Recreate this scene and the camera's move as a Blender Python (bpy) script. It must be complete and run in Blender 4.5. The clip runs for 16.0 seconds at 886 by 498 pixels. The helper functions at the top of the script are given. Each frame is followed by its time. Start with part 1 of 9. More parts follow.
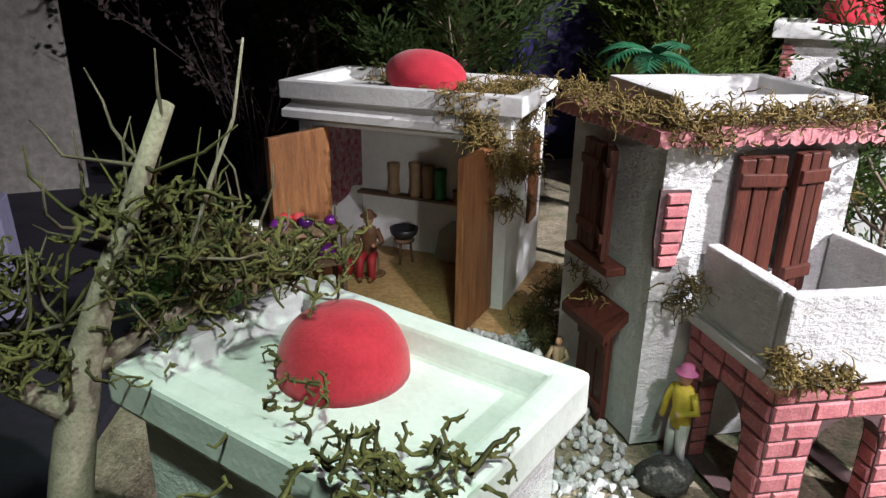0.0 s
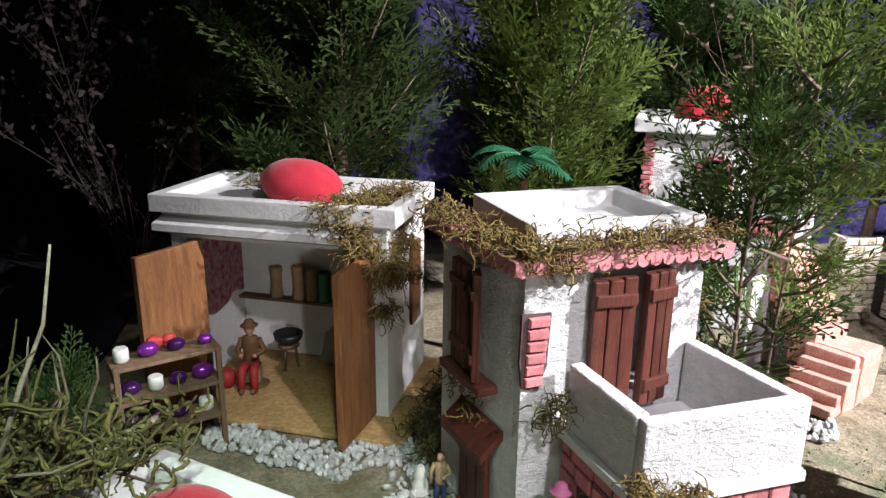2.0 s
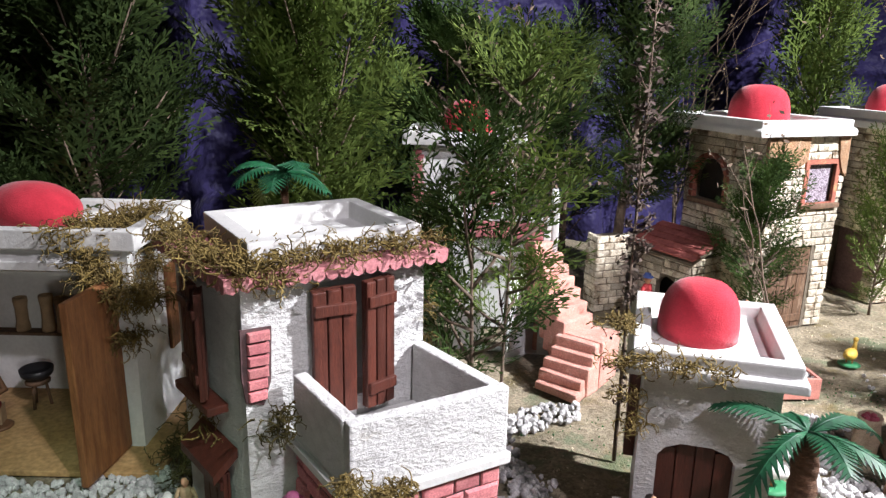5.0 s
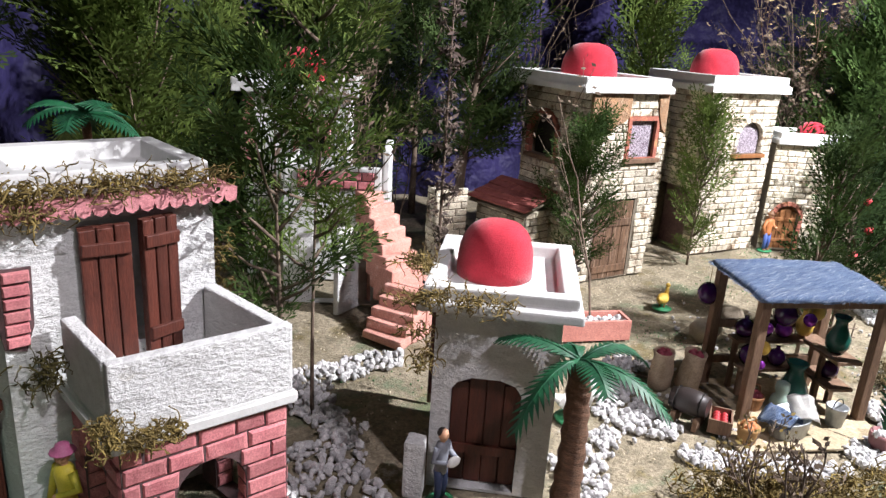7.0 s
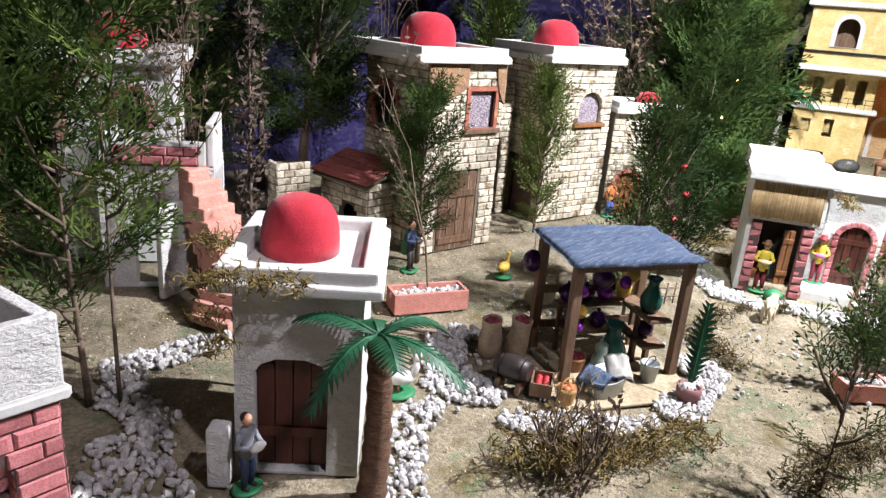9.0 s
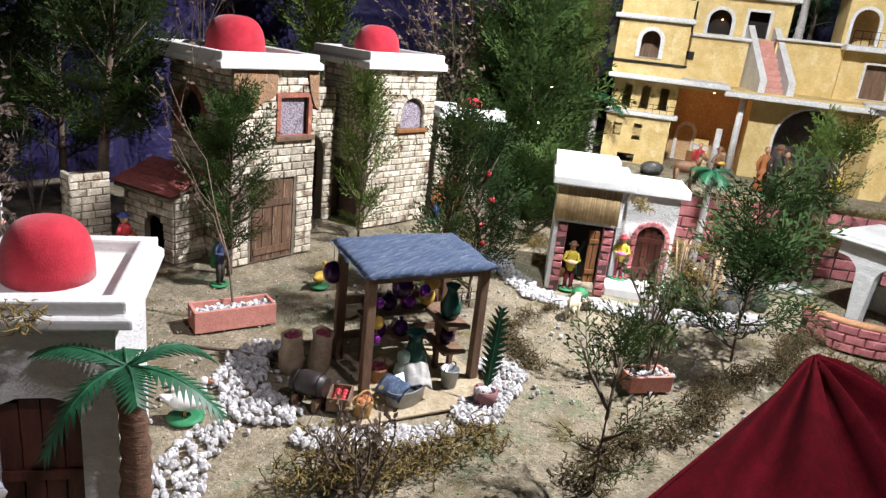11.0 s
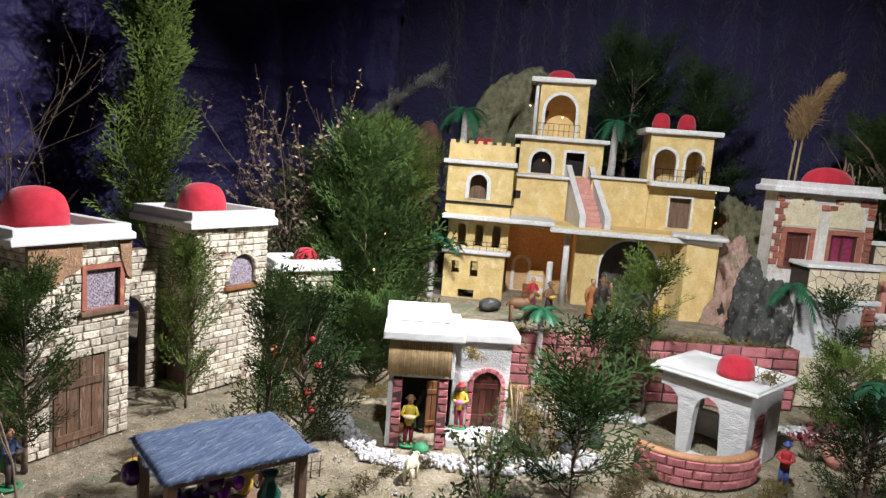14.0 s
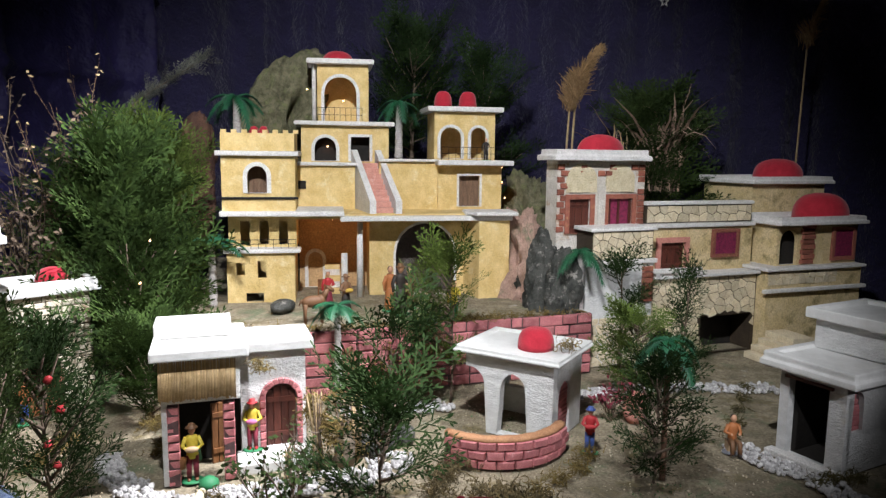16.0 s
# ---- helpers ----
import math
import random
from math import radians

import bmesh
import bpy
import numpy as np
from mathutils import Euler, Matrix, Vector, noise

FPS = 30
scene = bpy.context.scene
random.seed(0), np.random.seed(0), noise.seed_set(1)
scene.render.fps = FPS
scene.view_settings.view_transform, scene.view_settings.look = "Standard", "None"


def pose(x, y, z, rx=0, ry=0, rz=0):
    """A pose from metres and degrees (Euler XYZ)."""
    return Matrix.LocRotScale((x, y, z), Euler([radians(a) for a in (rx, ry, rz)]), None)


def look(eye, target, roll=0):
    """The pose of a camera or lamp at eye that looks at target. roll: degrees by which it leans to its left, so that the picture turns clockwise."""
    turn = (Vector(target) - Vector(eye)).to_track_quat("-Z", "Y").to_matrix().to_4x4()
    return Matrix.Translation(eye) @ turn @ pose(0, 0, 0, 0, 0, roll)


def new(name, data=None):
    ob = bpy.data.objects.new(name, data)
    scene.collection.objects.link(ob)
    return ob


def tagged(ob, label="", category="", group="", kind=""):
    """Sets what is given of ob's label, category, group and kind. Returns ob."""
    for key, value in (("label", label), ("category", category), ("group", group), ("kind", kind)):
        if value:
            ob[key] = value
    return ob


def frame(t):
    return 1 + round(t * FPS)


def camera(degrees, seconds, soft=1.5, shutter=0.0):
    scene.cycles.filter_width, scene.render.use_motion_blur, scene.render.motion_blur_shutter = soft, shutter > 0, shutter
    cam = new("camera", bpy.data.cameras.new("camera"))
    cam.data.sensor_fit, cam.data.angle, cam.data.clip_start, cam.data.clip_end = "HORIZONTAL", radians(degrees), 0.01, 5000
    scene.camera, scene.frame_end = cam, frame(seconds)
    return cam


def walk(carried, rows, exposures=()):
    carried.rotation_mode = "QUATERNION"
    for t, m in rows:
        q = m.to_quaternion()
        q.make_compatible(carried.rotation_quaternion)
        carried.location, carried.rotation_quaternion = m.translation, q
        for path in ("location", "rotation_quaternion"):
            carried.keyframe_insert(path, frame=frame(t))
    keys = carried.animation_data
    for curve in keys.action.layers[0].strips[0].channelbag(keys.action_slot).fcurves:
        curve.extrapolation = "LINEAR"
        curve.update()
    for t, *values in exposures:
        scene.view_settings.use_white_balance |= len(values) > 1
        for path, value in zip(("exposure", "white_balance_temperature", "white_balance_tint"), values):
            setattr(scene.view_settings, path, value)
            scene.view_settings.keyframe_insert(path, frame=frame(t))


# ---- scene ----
cam = camera(64.2, 16.0, soft=1.4)
PATH = [
    (0, (-0.04, -0.046, 0.538), (0.042, 1.818, -0.182), 1.0),
    (0.5, (-0.034, -0.028, 0.565), (0.082, 1.847, -0.12), 0.8),
    (1, (-0.026, -0.021, 0.604), (0.138, 1.874, -0.013), 0.5),
    (1.5, (-0.011, -0.023, 0.609), (0.229, 1.874, 0.021), 0.9),
    (2, (0.011, -0.025, 0.615), (0.347, 1.865, 0.053), 0.7),
    (2.5, (0.031, -0.037, 0.618), (0.441, 1.842, 0.072), 1.1),
    (3, (0.045, -0.051, 0.624), (0.511, 1.816, 0.082), 1.0),
    (3.5, (0.069, -0.06, 0.625), (0.615, 1.793, 0.107), 1.1),
    (6, (0.182, -0.106, 0.621), (1.07, 1.597, 0.061), 2.6),
    (6.5, (0.208, -0.12, 0.601), (1.157, 1.537, 0.008), 3.9),
    (7, (0.239, -0.139, 0.594), (1.287, 1.455, -0.006), 3.7),
    (7.5, (0.258, -0.148, 0.592), (1.354, 1.412, -0.012), 3.5),
    (8, (0.285, -0.156, 0.593), (1.441, 1.36, -0.013), 3.6),
    (10.5, (0.417, -0.246, 0.612), (1.89, 0.927, -0.061), 6.5),
    (11, (0.44, -0.262, 0.624), (1.978, 0.855, 0.004), 6.3),
    (11.5, (0.462, -0.274, 0.643), (2.065, 0.793, 0.101), 5.8),
    (12, (0.481, -0.281, 0.661), (2.131, 0.743, 0.182), 5.7),
    (12.5, (0.498, -0.29, 0.686), (2.183, 0.704, 0.272), 5.6),
    (13, (0.506, -0.292, 0.696), (2.214, 0.686, 0.34), 5.4),
    (13.5, (0.514, -0.297, 0.713), (2.25, 0.651, 0.414), 4.7),
    (14, (0.528, -0.313, 0.722), (2.305, 0.565, 0.454), 4.5),
    (14.5, (0.546, -0.334, 0.734), (2.373, 0.44, 0.485), 4.0),
    (15, (0.566, -0.345, 0.725), (2.433, 0.325, 0.467), 2.8),
    (15.5, (0.621, -0.328, 0.712), (2.524, 0.215, 0.425), 2.4),
    (16, (0.691, -0.315, 0.699), (2.639, 0.052, 0.435), 0.6),
]
EXPOSURES = [(0.0, 0.68), (1.0, 0.80), (2.0, 0.84), (3.5, 0.74), (6.0, 0.38), (8.0, 0.20), (10.5, -0.16), (12.5, -0.36), (13.5, -0.38), (15.0, -0.42), (16.0, -0.42)]
walk(cam, [(t, look(eye, target, roll)) for t, eye, target, roll in PATH], EXPOSURES)

# ---- world and lamps ----
world = bpy.data.worlds.new("hall")
scene.world = world
world.use_nodes = True
world.node_tree.nodes["Background"].inputs[0].default_value = (0.55, 0.52, 0.62, 1)
world.node_tree.nodes["Background"].inputs[1].default_value = 0.014


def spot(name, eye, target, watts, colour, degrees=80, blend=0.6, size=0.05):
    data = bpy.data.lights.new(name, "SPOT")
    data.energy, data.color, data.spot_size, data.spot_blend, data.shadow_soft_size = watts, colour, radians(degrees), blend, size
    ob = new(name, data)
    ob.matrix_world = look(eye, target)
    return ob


spot("main_spot", (2.20, -0.42, 1.85), (1.55, 1.02, 0.26), 610, (0.975, 0.965, 1.03), 88, 0.8, 0.035)
spot("palace_spot", (1.0, -0.15, 2.05), (3.15, 0.24, 0.50), 440, (0.965, 0.985, 1.04), 72, 0.75, 0.035)
spot("left_spot", (0.74, -1.05, 2.10), (0.66, 0.88, 0.20), 120, (0.94, 0.87, 0.97), 42, 0.8, 0.04)
# Low unseen lamp added to brighten the well house and corner house walls.
spot("right_spot", (0.92, -1.33, 1.10), (2.60, -0.50, 0.22), 100, (0.94, 0.94, 1.0), 32, 0.9, 0.04)
# Narrow unseen lamp added to brighten the workshop interior.
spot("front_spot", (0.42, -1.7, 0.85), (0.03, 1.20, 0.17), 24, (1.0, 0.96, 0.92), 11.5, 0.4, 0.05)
spot("green_spot", (0.06, -0.25, 1.3), (-0.12, 0.38, 0.3), 46, (0.72, 1.0, 0.82), 40, 0.8, 0.04)

# ---- materials ----
def surface(name, c1, c2, scale=30.0, rough=0.8, bump=0.3, bscale=200.0, depth=0.002, vary=0.0, island=0.0, grain=0.25, metal=0.0, stain=None, stain_scale=8.0, stain_at=0.55, stretch=(1, 1, 1), sheen=0.0, spec=0.4):
    """A procedural surface: two base colours mixed by a soft noise, a fine grain, a stain with a shape of its own, and relief."""
    m = bpy.data.materials.new(name)
    m.use_nodes = True
    nt = m.node_tree
    n, l = nt.nodes, nt.links
    b = n["Principled BSDF"]
    b.inputs["Roughness"].default_value = rough
    b.inputs["Metallic"].default_value = metal
    b.inputs["Specular IOR Level"].default_value = spec
    if sheen:
        b.inputs["Sheen Weight"].default_value = sheen
    g = n.new("ShaderNodeNewGeometry")
    mp = n.new("ShaderNodeMapping")
    mp.inputs["Scale"].default_value = stretch
    l.new(g.outputs["Position"], mp.inputs["Vector"])

    def noise_at(s, detail=3.0, roughness=0.6):
        x = n.new("ShaderNodeTexNoise")
        x.inputs["Scale"].default_value, x.inputs["Detail"].default_value, x.inputs["Roughness"].default_value = s, detail, roughness
        l.new(mp.outputs["Vector"], x.inputs["Vector"])
        return x.outputs["Fac"]

    def ramp(fac, a, z):
        r = n.new("ShaderNodeMapRange")
        r.inputs["From Min"].default_value, r.inputs["From Max"].default_value = a, z
        l.new(fac, r.inputs["Value"])
        return r.outputs["Result"]

    def mix(fac, a, z, kind="MIX"):
        x = n.new("ShaderNodeMix")
        x.data_type, x.blend_type = "RGBA", kind
        for sock, val in ((x.inputs[0], fac), (x.inputs[6], a), (x.inputs[7], z)):
            if isinstance(val, (int, float)):
                sock.default_value = val
            elif isinstance(val, tuple):
                sock.default_value = (*val, 1)
            else:
                l.new(val, sock)
        return x.outputs[2]

    col = mix(ramp(noise_at(scale), 0.35, 0.65), c1, c2)
    if stain:
        col = mix(ramp(noise_at(stain_scale, 5.0, 0.7), stain_at, stain_at + 0.12), col, stain)
    if grain:
        fine = n.new("ShaderNodeMapRange")
        fine.inputs["From Min"].default_value, fine.inputs["From Max"].default_value = 0.3, 0.7
        fine.inputs["To Min"].default_value, fine.inputs["To Max"].default_value = 1 - grain, 1 + grain
        l.new(noise_at(scale * 9, 2.0), fine.inputs["Value"])
        hs = n.new("ShaderNodeHueSaturation")
        l.new(fine.outputs["Result"], hs.inputs["Value"])
        l.new(col, hs.inputs["Color"])
        col = hs.outputs["Color"]
    for amount, sock in ((vary, None), (island, g.outputs["Random Per Island"])):
        if amount:
            if sock is None:
                sock = n.new("ShaderNodeObjectInfo").outputs["Random"]
            r = n.new("ShaderNodeMapRange")
            r.inputs["To Min"].default_value, r.inputs["To Max"].default_value = 1 - amount, 1 + amount
            l.new(sock, r.inputs["Value"])
            hs = n.new("ShaderNodeHueSaturation")
            l.new(r.outputs["Result"], hs.inputs["Value"])
            l.new(col, hs.inputs["Color"])
            col = hs.outputs["Color"]
    l.new(col, b.inputs["Base Color"])
    if bump:
        add = n.new("ShaderNodeMath")
        add.operation = "ADD"
        l.new(noise_at(bscale, 4.0, 0.65), add.inputs[0])
        l.new(noise_at(bscale * 0.22, 2.0), add.inputs[1])
        bp = n.new("ShaderNodeBump")
        bp.inputs["Strength"].default_value, bp.inputs["Distance"].default_value = bump, depth
        l.new(add.outputs[0], bp.inputs["Height"])
        l.new(bp.outputs["Normal"], b.inputs["Normal"])
    return m


def leafy(m, amount=0.25):
    """Let a thin leaf pass some of the light that falls on its back."""
    n, l = m.node_tree.nodes, m.node_tree.links
    b = n["Principled BSDF"]
    t = n.new("ShaderNodeBsdfTranslucent")
    l.new(b.inputs["Base Color"].links[0].from_socket, t.inputs["Color"])
    x = n.new("ShaderNodeMixShader")
    x.inputs[0].default_value = amount
    l.new(b.outputs[0], x.inputs[1])
    l.new(t.outputs[0], x.inputs[2])
    l.new(x.outputs[0], n["Material Output"].inputs["Surface"])
    return m


stucco = surface("white_stucco", (0.63, 0.63, 0.615), (0.54, 0.54, 0.525), 40, 0.75, 0.9, 140, 0.0044, stretch=(1, 1, 1.6), stain=(0.52, 0.5, 0.44), stain_scale=14, stain_at=0.62, grain=0.08)
plaster = surface("white_painted_foam", (0.62, 0.62, 0.60), (0.54, 0.54, 0.52), 25, 0.6, 0.35, 150, 0.002, stain=(0.6, 0.58, 0.5), stain_scale=18, stain_at=0.66, grain=0.04)
interior = surface("pale_interior_paint", (0.74, 0.75, 0.74), (0.66, 0.67, 0.66), 18, 0.8, 0.3, 90, 0.0012, grain=0.05, stain=(0.60, 0.58, 0.52), stain_scale=14, stain_at=0.62)
red_felt = surface("red_felt", (0.44, 0.024, 0.042), (0.35, 0.016, 0.03), 45, 0.85, 0.4, 420, 0.0015, grain=0.12, sheen=0.18, spec=0.2)
pink_paint = surface("pink_paint", (0.56, 0.24, 0.25), (0.45, 0.17, 0.18), 60, 0.7, 0.5, 180, 0.002, stain=(0.62, 0.42, 0.42), stain_scale=40, stain_at=0.6)
pink_brick = surface("pink_brick", (0.50, 0.19, 0.19), (0.40, 0.13, 0.14), 50, 0.8, 0.6, 260, 0.0015, vary=0.18, stain=(0.6, 0.38, 0.38), stain_scale=60, stain_at=0.62)
joint_dark = surface("dark_joint_paint", (0.11, 0.06, 0.06), (0.07, 0.045, 0.045), 80, 0.9, 0.4, 200, 0.001)
cream_stone = surface("cream_stone", (0.64, 0.585, 0.47), (0.46, 0.40, 0.30), 55, 0.85, 1.0, 170, 0.004, vary=0.30, stain=(0.19, 0.13, 0.08), stain_scale=24, stain_at=0.53, grain=0.32)
stone_joint = surface("grey_stone_joint", (0.17, 0.14, 0.10), (0.11, 0.09, 0.065), 60, 0.95, 0.5, 200, 0.001)
rust_brick = surface("rust_red_brick", (0.31, 0.105, 0.068), (0.23, 0.08, 0.055), 60, 0.85, 0.6, 250, 0.0015, vary=0.25, stain=(0.42, 0.22, 0.1), stain_scale=50, stain_at=0.58)
yellow_wall = surface("ochre_yellow_plaster", (0.70, 0.53, 0.24), (0.58, 0.41, 0.155), 22, 0.8, 0.9, 90, 0.004, stain=(0.72, 0.60, 0.33), stain_scale=16, stain_at=0.56, grain=0.1)
white_trim = surface("white_trim_paint", (0.66, 0.645, 0.62), (0.57, 0.555, 0.53), 30, 0.65, 0.3, 150, 0.001)
brown_wood = surface("dark_red_brown_painted_wood", (0.095, 0.026, 0.016), (0.06, 0.017, 0.011), 30, 0.5, 0.6, 120, 0.0015, stretch=(4, 4, 0.6), vary=0.2)
oak_wood = surface("mid_brown_wood", (0.24, 0.105, 0.038), (0.14, 0.055, 0.02), 26, 0.55, 0.5, 140, 0.001, stretch=(3.5, 3.5, 0.4), vary=0.15)
grey_wood = surface("grey_brown_wood", (0.19, 0.115, 0.07), (0.12, 0.07, 0.042), 30, 0.75, 0.5, 160, 0.001, stretch=(3, 3, 0.4), vary=0.15)
board = surface("tan_board", (0.46, 0.29, 0.13), (0.37, 0.22, 0.09), 14, 0.7, 0.3, 200, 0.001, stain=(0.25, 0.15, 0.07), stain_scale=9, stain_at=0.6)
tile_red = surface("terracotta_roof_tile", (0.33, 0.10, 0.085), (0.23, 0.06, 0.05), 70, 0.8, 0.5, 250, 0.001, vary=0.2)
terracotta = surface("pink_terracotta", (0.55, 0.24, 0.19), (0.47, 0.19, 0.15), 50, 0.85, 0.3, 220, 0.001)
stair_pink = surface("salmon_painted_foam", (0.60, 0.31, 0.25), (0.50, 0.24, 0.19), 45, 0.85, 0.6, 160, 0.002, stain=(0.68, 0.45, 0.38), stain_scale=50, stain_at=0.58)
gravel_white = surface("white_gravel", (0.54, 0.53, 0.52), (0.36, 0.35, 0.345), 90, 0.8, 0.5, 300, 0.001, island=0.28)
rock_grey = surface("grey_rock", (0.075, 0.075, 0.065), (0.028, 0.03, 0.026), 26, 0.7, 1.0, 90, 0.009, stain=(0.30, 0.28, 0.25), stain_scale=40, stain_at=0.56)
rock_brown = surface("grey_brown_stone", (0.22, 0.18, 0.13), (0.15, 0.12, 0.085), 30, 0.9, 0.7, 120, 0.003)
cork_bark = surface("cork_bark", (0.20, 0.18, 0.11), (0.085, 0.085, 0.045), 34, 0.95, 1.0, 70, 0.012, stain=(0.16, 0.17, 0.075), stain_scale=26, stain_at=0.52)
bark = surface("brown_twig_bark", (0.17, 0.125, 0.09), (0.10, 0.07, 0.05), 60, 0.9, 0.5, 250, 0.001)
pale_bark = surface("pale_trunk_bark", (0.36, 0.28, 0.22), (0.25, 0.19, 0.15), 40, 0.9, 0.5, 200, 0.002)
thuja_green = leafy(surface("conifer_green", (0.112, 0.156, 0.034), (0.064, 0.098, 0.022), 22, 0.85, 0, island=0.35, grain=0.1, spec=0.12))
thuja_dark = leafy(surface("dark_conifer_green", (0.056, 0.086, 0.024), (0.030, 0.052, 0.016), 22, 0.85, 0, island=0.35, grain=0.1, spec=0.12))
thuja_mid = leafy(surface("mid_conifer_green", (0.058, 0.097, 0.024), (0.029, 0.054, 0.015), 22, 0.85, 0, island=0.4, grain=0.1, spec=0.12))
# Darker copy of the conifer green, with shade put into its colour.
thuja_shade = leafy(surface("shaded_olive_conifer", (0.030, 0.056, 0.016), (0.017, 0.034, 0.010), 22, 0.85, 0, island=0.4, grain=0.1, spec=0.12), 0.2)
dry_brown = surface("dried_brown_foliage", (0.115, 0.083, 0.055), (0.065, 0.044, 0.03), 30, 0.9, 0, island=0.35)
dry_dark = surface("dark_withered_foliage", (0.055, 0.035, 0.032), (0.03, 0.02, 0.02), 30, 0.9, 0, island=0.35)
withered_head = surface("withered_flower_heads", (0.085, 0.062, 0.046), (0.045, 0.03, 0.024), 30, 0.9, 0, island=0.45)
straw = surface("straw_reed", (0.42, 0.31, 0.17), (0.30, 0.21, 0.11), 60, 0.8, 0, island=0.3)
plume = surface("reed_plume", (0.30, 0.19, 0.09), (0.20, 0.12, 0.055), 60, 0.9, 0, island=0.3)
moss_mat = surface("dried_moss", (0.20, 0.145, 0.042), (0.11, 0.078, 0.025), 60, 0.95, 0, island=0.4)
moss_green = surface("olive_moss", (0.11, 0.092, 0.028), (0.06, 0.050, 0.016), 60, 0.95, 0, island=0.4)
moss_dark = surface("dark_brown_moss", (0.13, 0.095, 0.04), (0.06, 0.048, 0.02), 60, 0.95, 0, island=0.4)
palm_green = surface("green_plastic_leaf", (0.014, 0.100, 0.040), (0.008, 0.052, 0.024), 70, 0.5, 0.3, 300, 0.001, vary=0.15)
palm_yellow = surface("yellow_green_plastic_leaf", (0.20, 0.27, 0.07), (0.14, 0.20, 0.05), 30, 0.45, 0.3, 300, 0.001)
palm_trunk = surface("palm_trunk_brown", (0.16, 0.085, 0.05), (0.09, 0.05, 0.03), 60, 0.9, 0.8, 150, 0.003, stretch=(1, 1, 3))
palm_trunk_grey = surface("palm_trunk_grey", (0.52, 0.49, 0.47), (0.34, 0.31, 0.29), 60, 0.9, 0.8, 150, 0.003, stretch=(1, 1, 3))
denim = surface("blue_denim", (0.17, 0.235, 0.36), (0.09, 0.14, 0.25), 70, 0.95, 0.9, 500, 0.002, stain=(0.40, 0.46, 0.54), stain_scale=120, stain_at=0.54, stretch=(0.3, 2.2, 1), sheen=0.1)
curtain_blue = surface("navy_blue_curtain", (0.025, 0.020, 0.080), (0.015, 0.012, 0.048), 5, 0.6, 0.8, 5, 0.07, grain=0.05, sheen=0.06, spec=0.2)
curtain_dark = surface("dark_blue_curtain", (0.018, 0.014, 0.058), (0.010, 0.008, 0.036), 5, 0.8, 1.0, 16, 0.05, grain=0.05, sheen=0.15)
black_cloth = surface("black_cloth", (0.016, 0.012, 0.022), (0.008, 0.007, 0.012), 10, 0.9, 0.4, 60, 0.004)
red_cloth = surface("red_velvet", (0.068, 0.0012, 0.005), (0.046, 0.0008, 0.003), 20, 0.95, 0.3, 500, 0.001, spec=0.08)
# Near-black colour that paints the shade inside doorways, windows and other openings.
shade_black = surface("painted_doorway_shade", (0.02, 0.016, 0.013), (0.012, 0.01, 0.008), 20, 0.9, 0.2)
mesh_glass = surface("glitter_window_mesh", (0.07, 0.04, 0.06), (0.50, 0.45, 0.50), 260, 0.3, 0.9, 500, 0.003, grain=0.6)
iron = surface("black_iron", (0.03, 0.028, 0.026), (0.018, 0.017, 0.016), 60, 0.5, 0.2, 300, metal=0.6)
thatch = surface("straw_thatch", (0.55, 0.40, 0.22), (0.42, 0.29, 0.14), 60, 0.85, 0.4, 300, 0.001, island=0.2)
pale_panel = surface("cream_wall_panel", (0.22, 0.20, 0.18), (0.17, 0.155, 0.14), 6, 0.7, 0.2, 40, 0.001)


def ground_material():
    m = surface("sandy_ground", (0.305, 0.258, 0.178), (0.18, 0.152, 0.10), 16, 0.95, 0.9, 230, 0.005, stain=(0.15, 0.12, 0.055), stain_scale=9, stain_at=0.55, grain=0.35)
    nt = m.node_tree
    n, l = nt.nodes, nt.links
    b = n["Principled BSDF"]
    src = b.inputs["Base Color"].links[0].from_socket
    geo = n.new("ShaderNodeNewGeometry")
    for scale, lo, colour, amount in ((7.0, 0.56, (0.125, 0.165, 0.09), 0.7), (140.0, 0.62, (0.60, 0.50, 0.34), 0.8), (11.0, 0.64, (0.56, 0.53, 0.47), 0.8), (190.0, 0.66, (0.07, 0.05, 0.03), 0.8)):
        t = n.new("ShaderNodeTexNoise")
        t.inputs["Scale"].default_value, t.inputs["Detail"].default_value, t.inputs["Roughness"].default_value = scale, 5.0, 0.7
        l.new(geo.outputs["Position"], t.inputs["Vector"])
        r = n.new("ShaderNodeMapRange")
        r.inputs["From Min"].default_value, r.inputs["From Max"].default_value, r.inputs["To Max"].default_value = lo, lo + 0.08, amount
        l.new(t.outputs["Fac"], r.inputs["Value"])
        x = n.new("ShaderNodeMix")
        x.data_type = "RGBA"
        l.new(r.outputs["Result"], x.inputs[0])
        l.new(src, x.inputs[6])
        x.inputs[7].default_value = (*colour, 1)
        src = x.outputs[2]
    l.new(src, b.inputs["Base Color"])
    return m


sand = ground_material()


def plain(name, colour, rough=0.6, metal=0.0):
    return surface(name, colour, tuple(c * 0.8 for c in colour), 60, rough, 0.15, 300, 0.0008, metal=metal, grain=0.1)


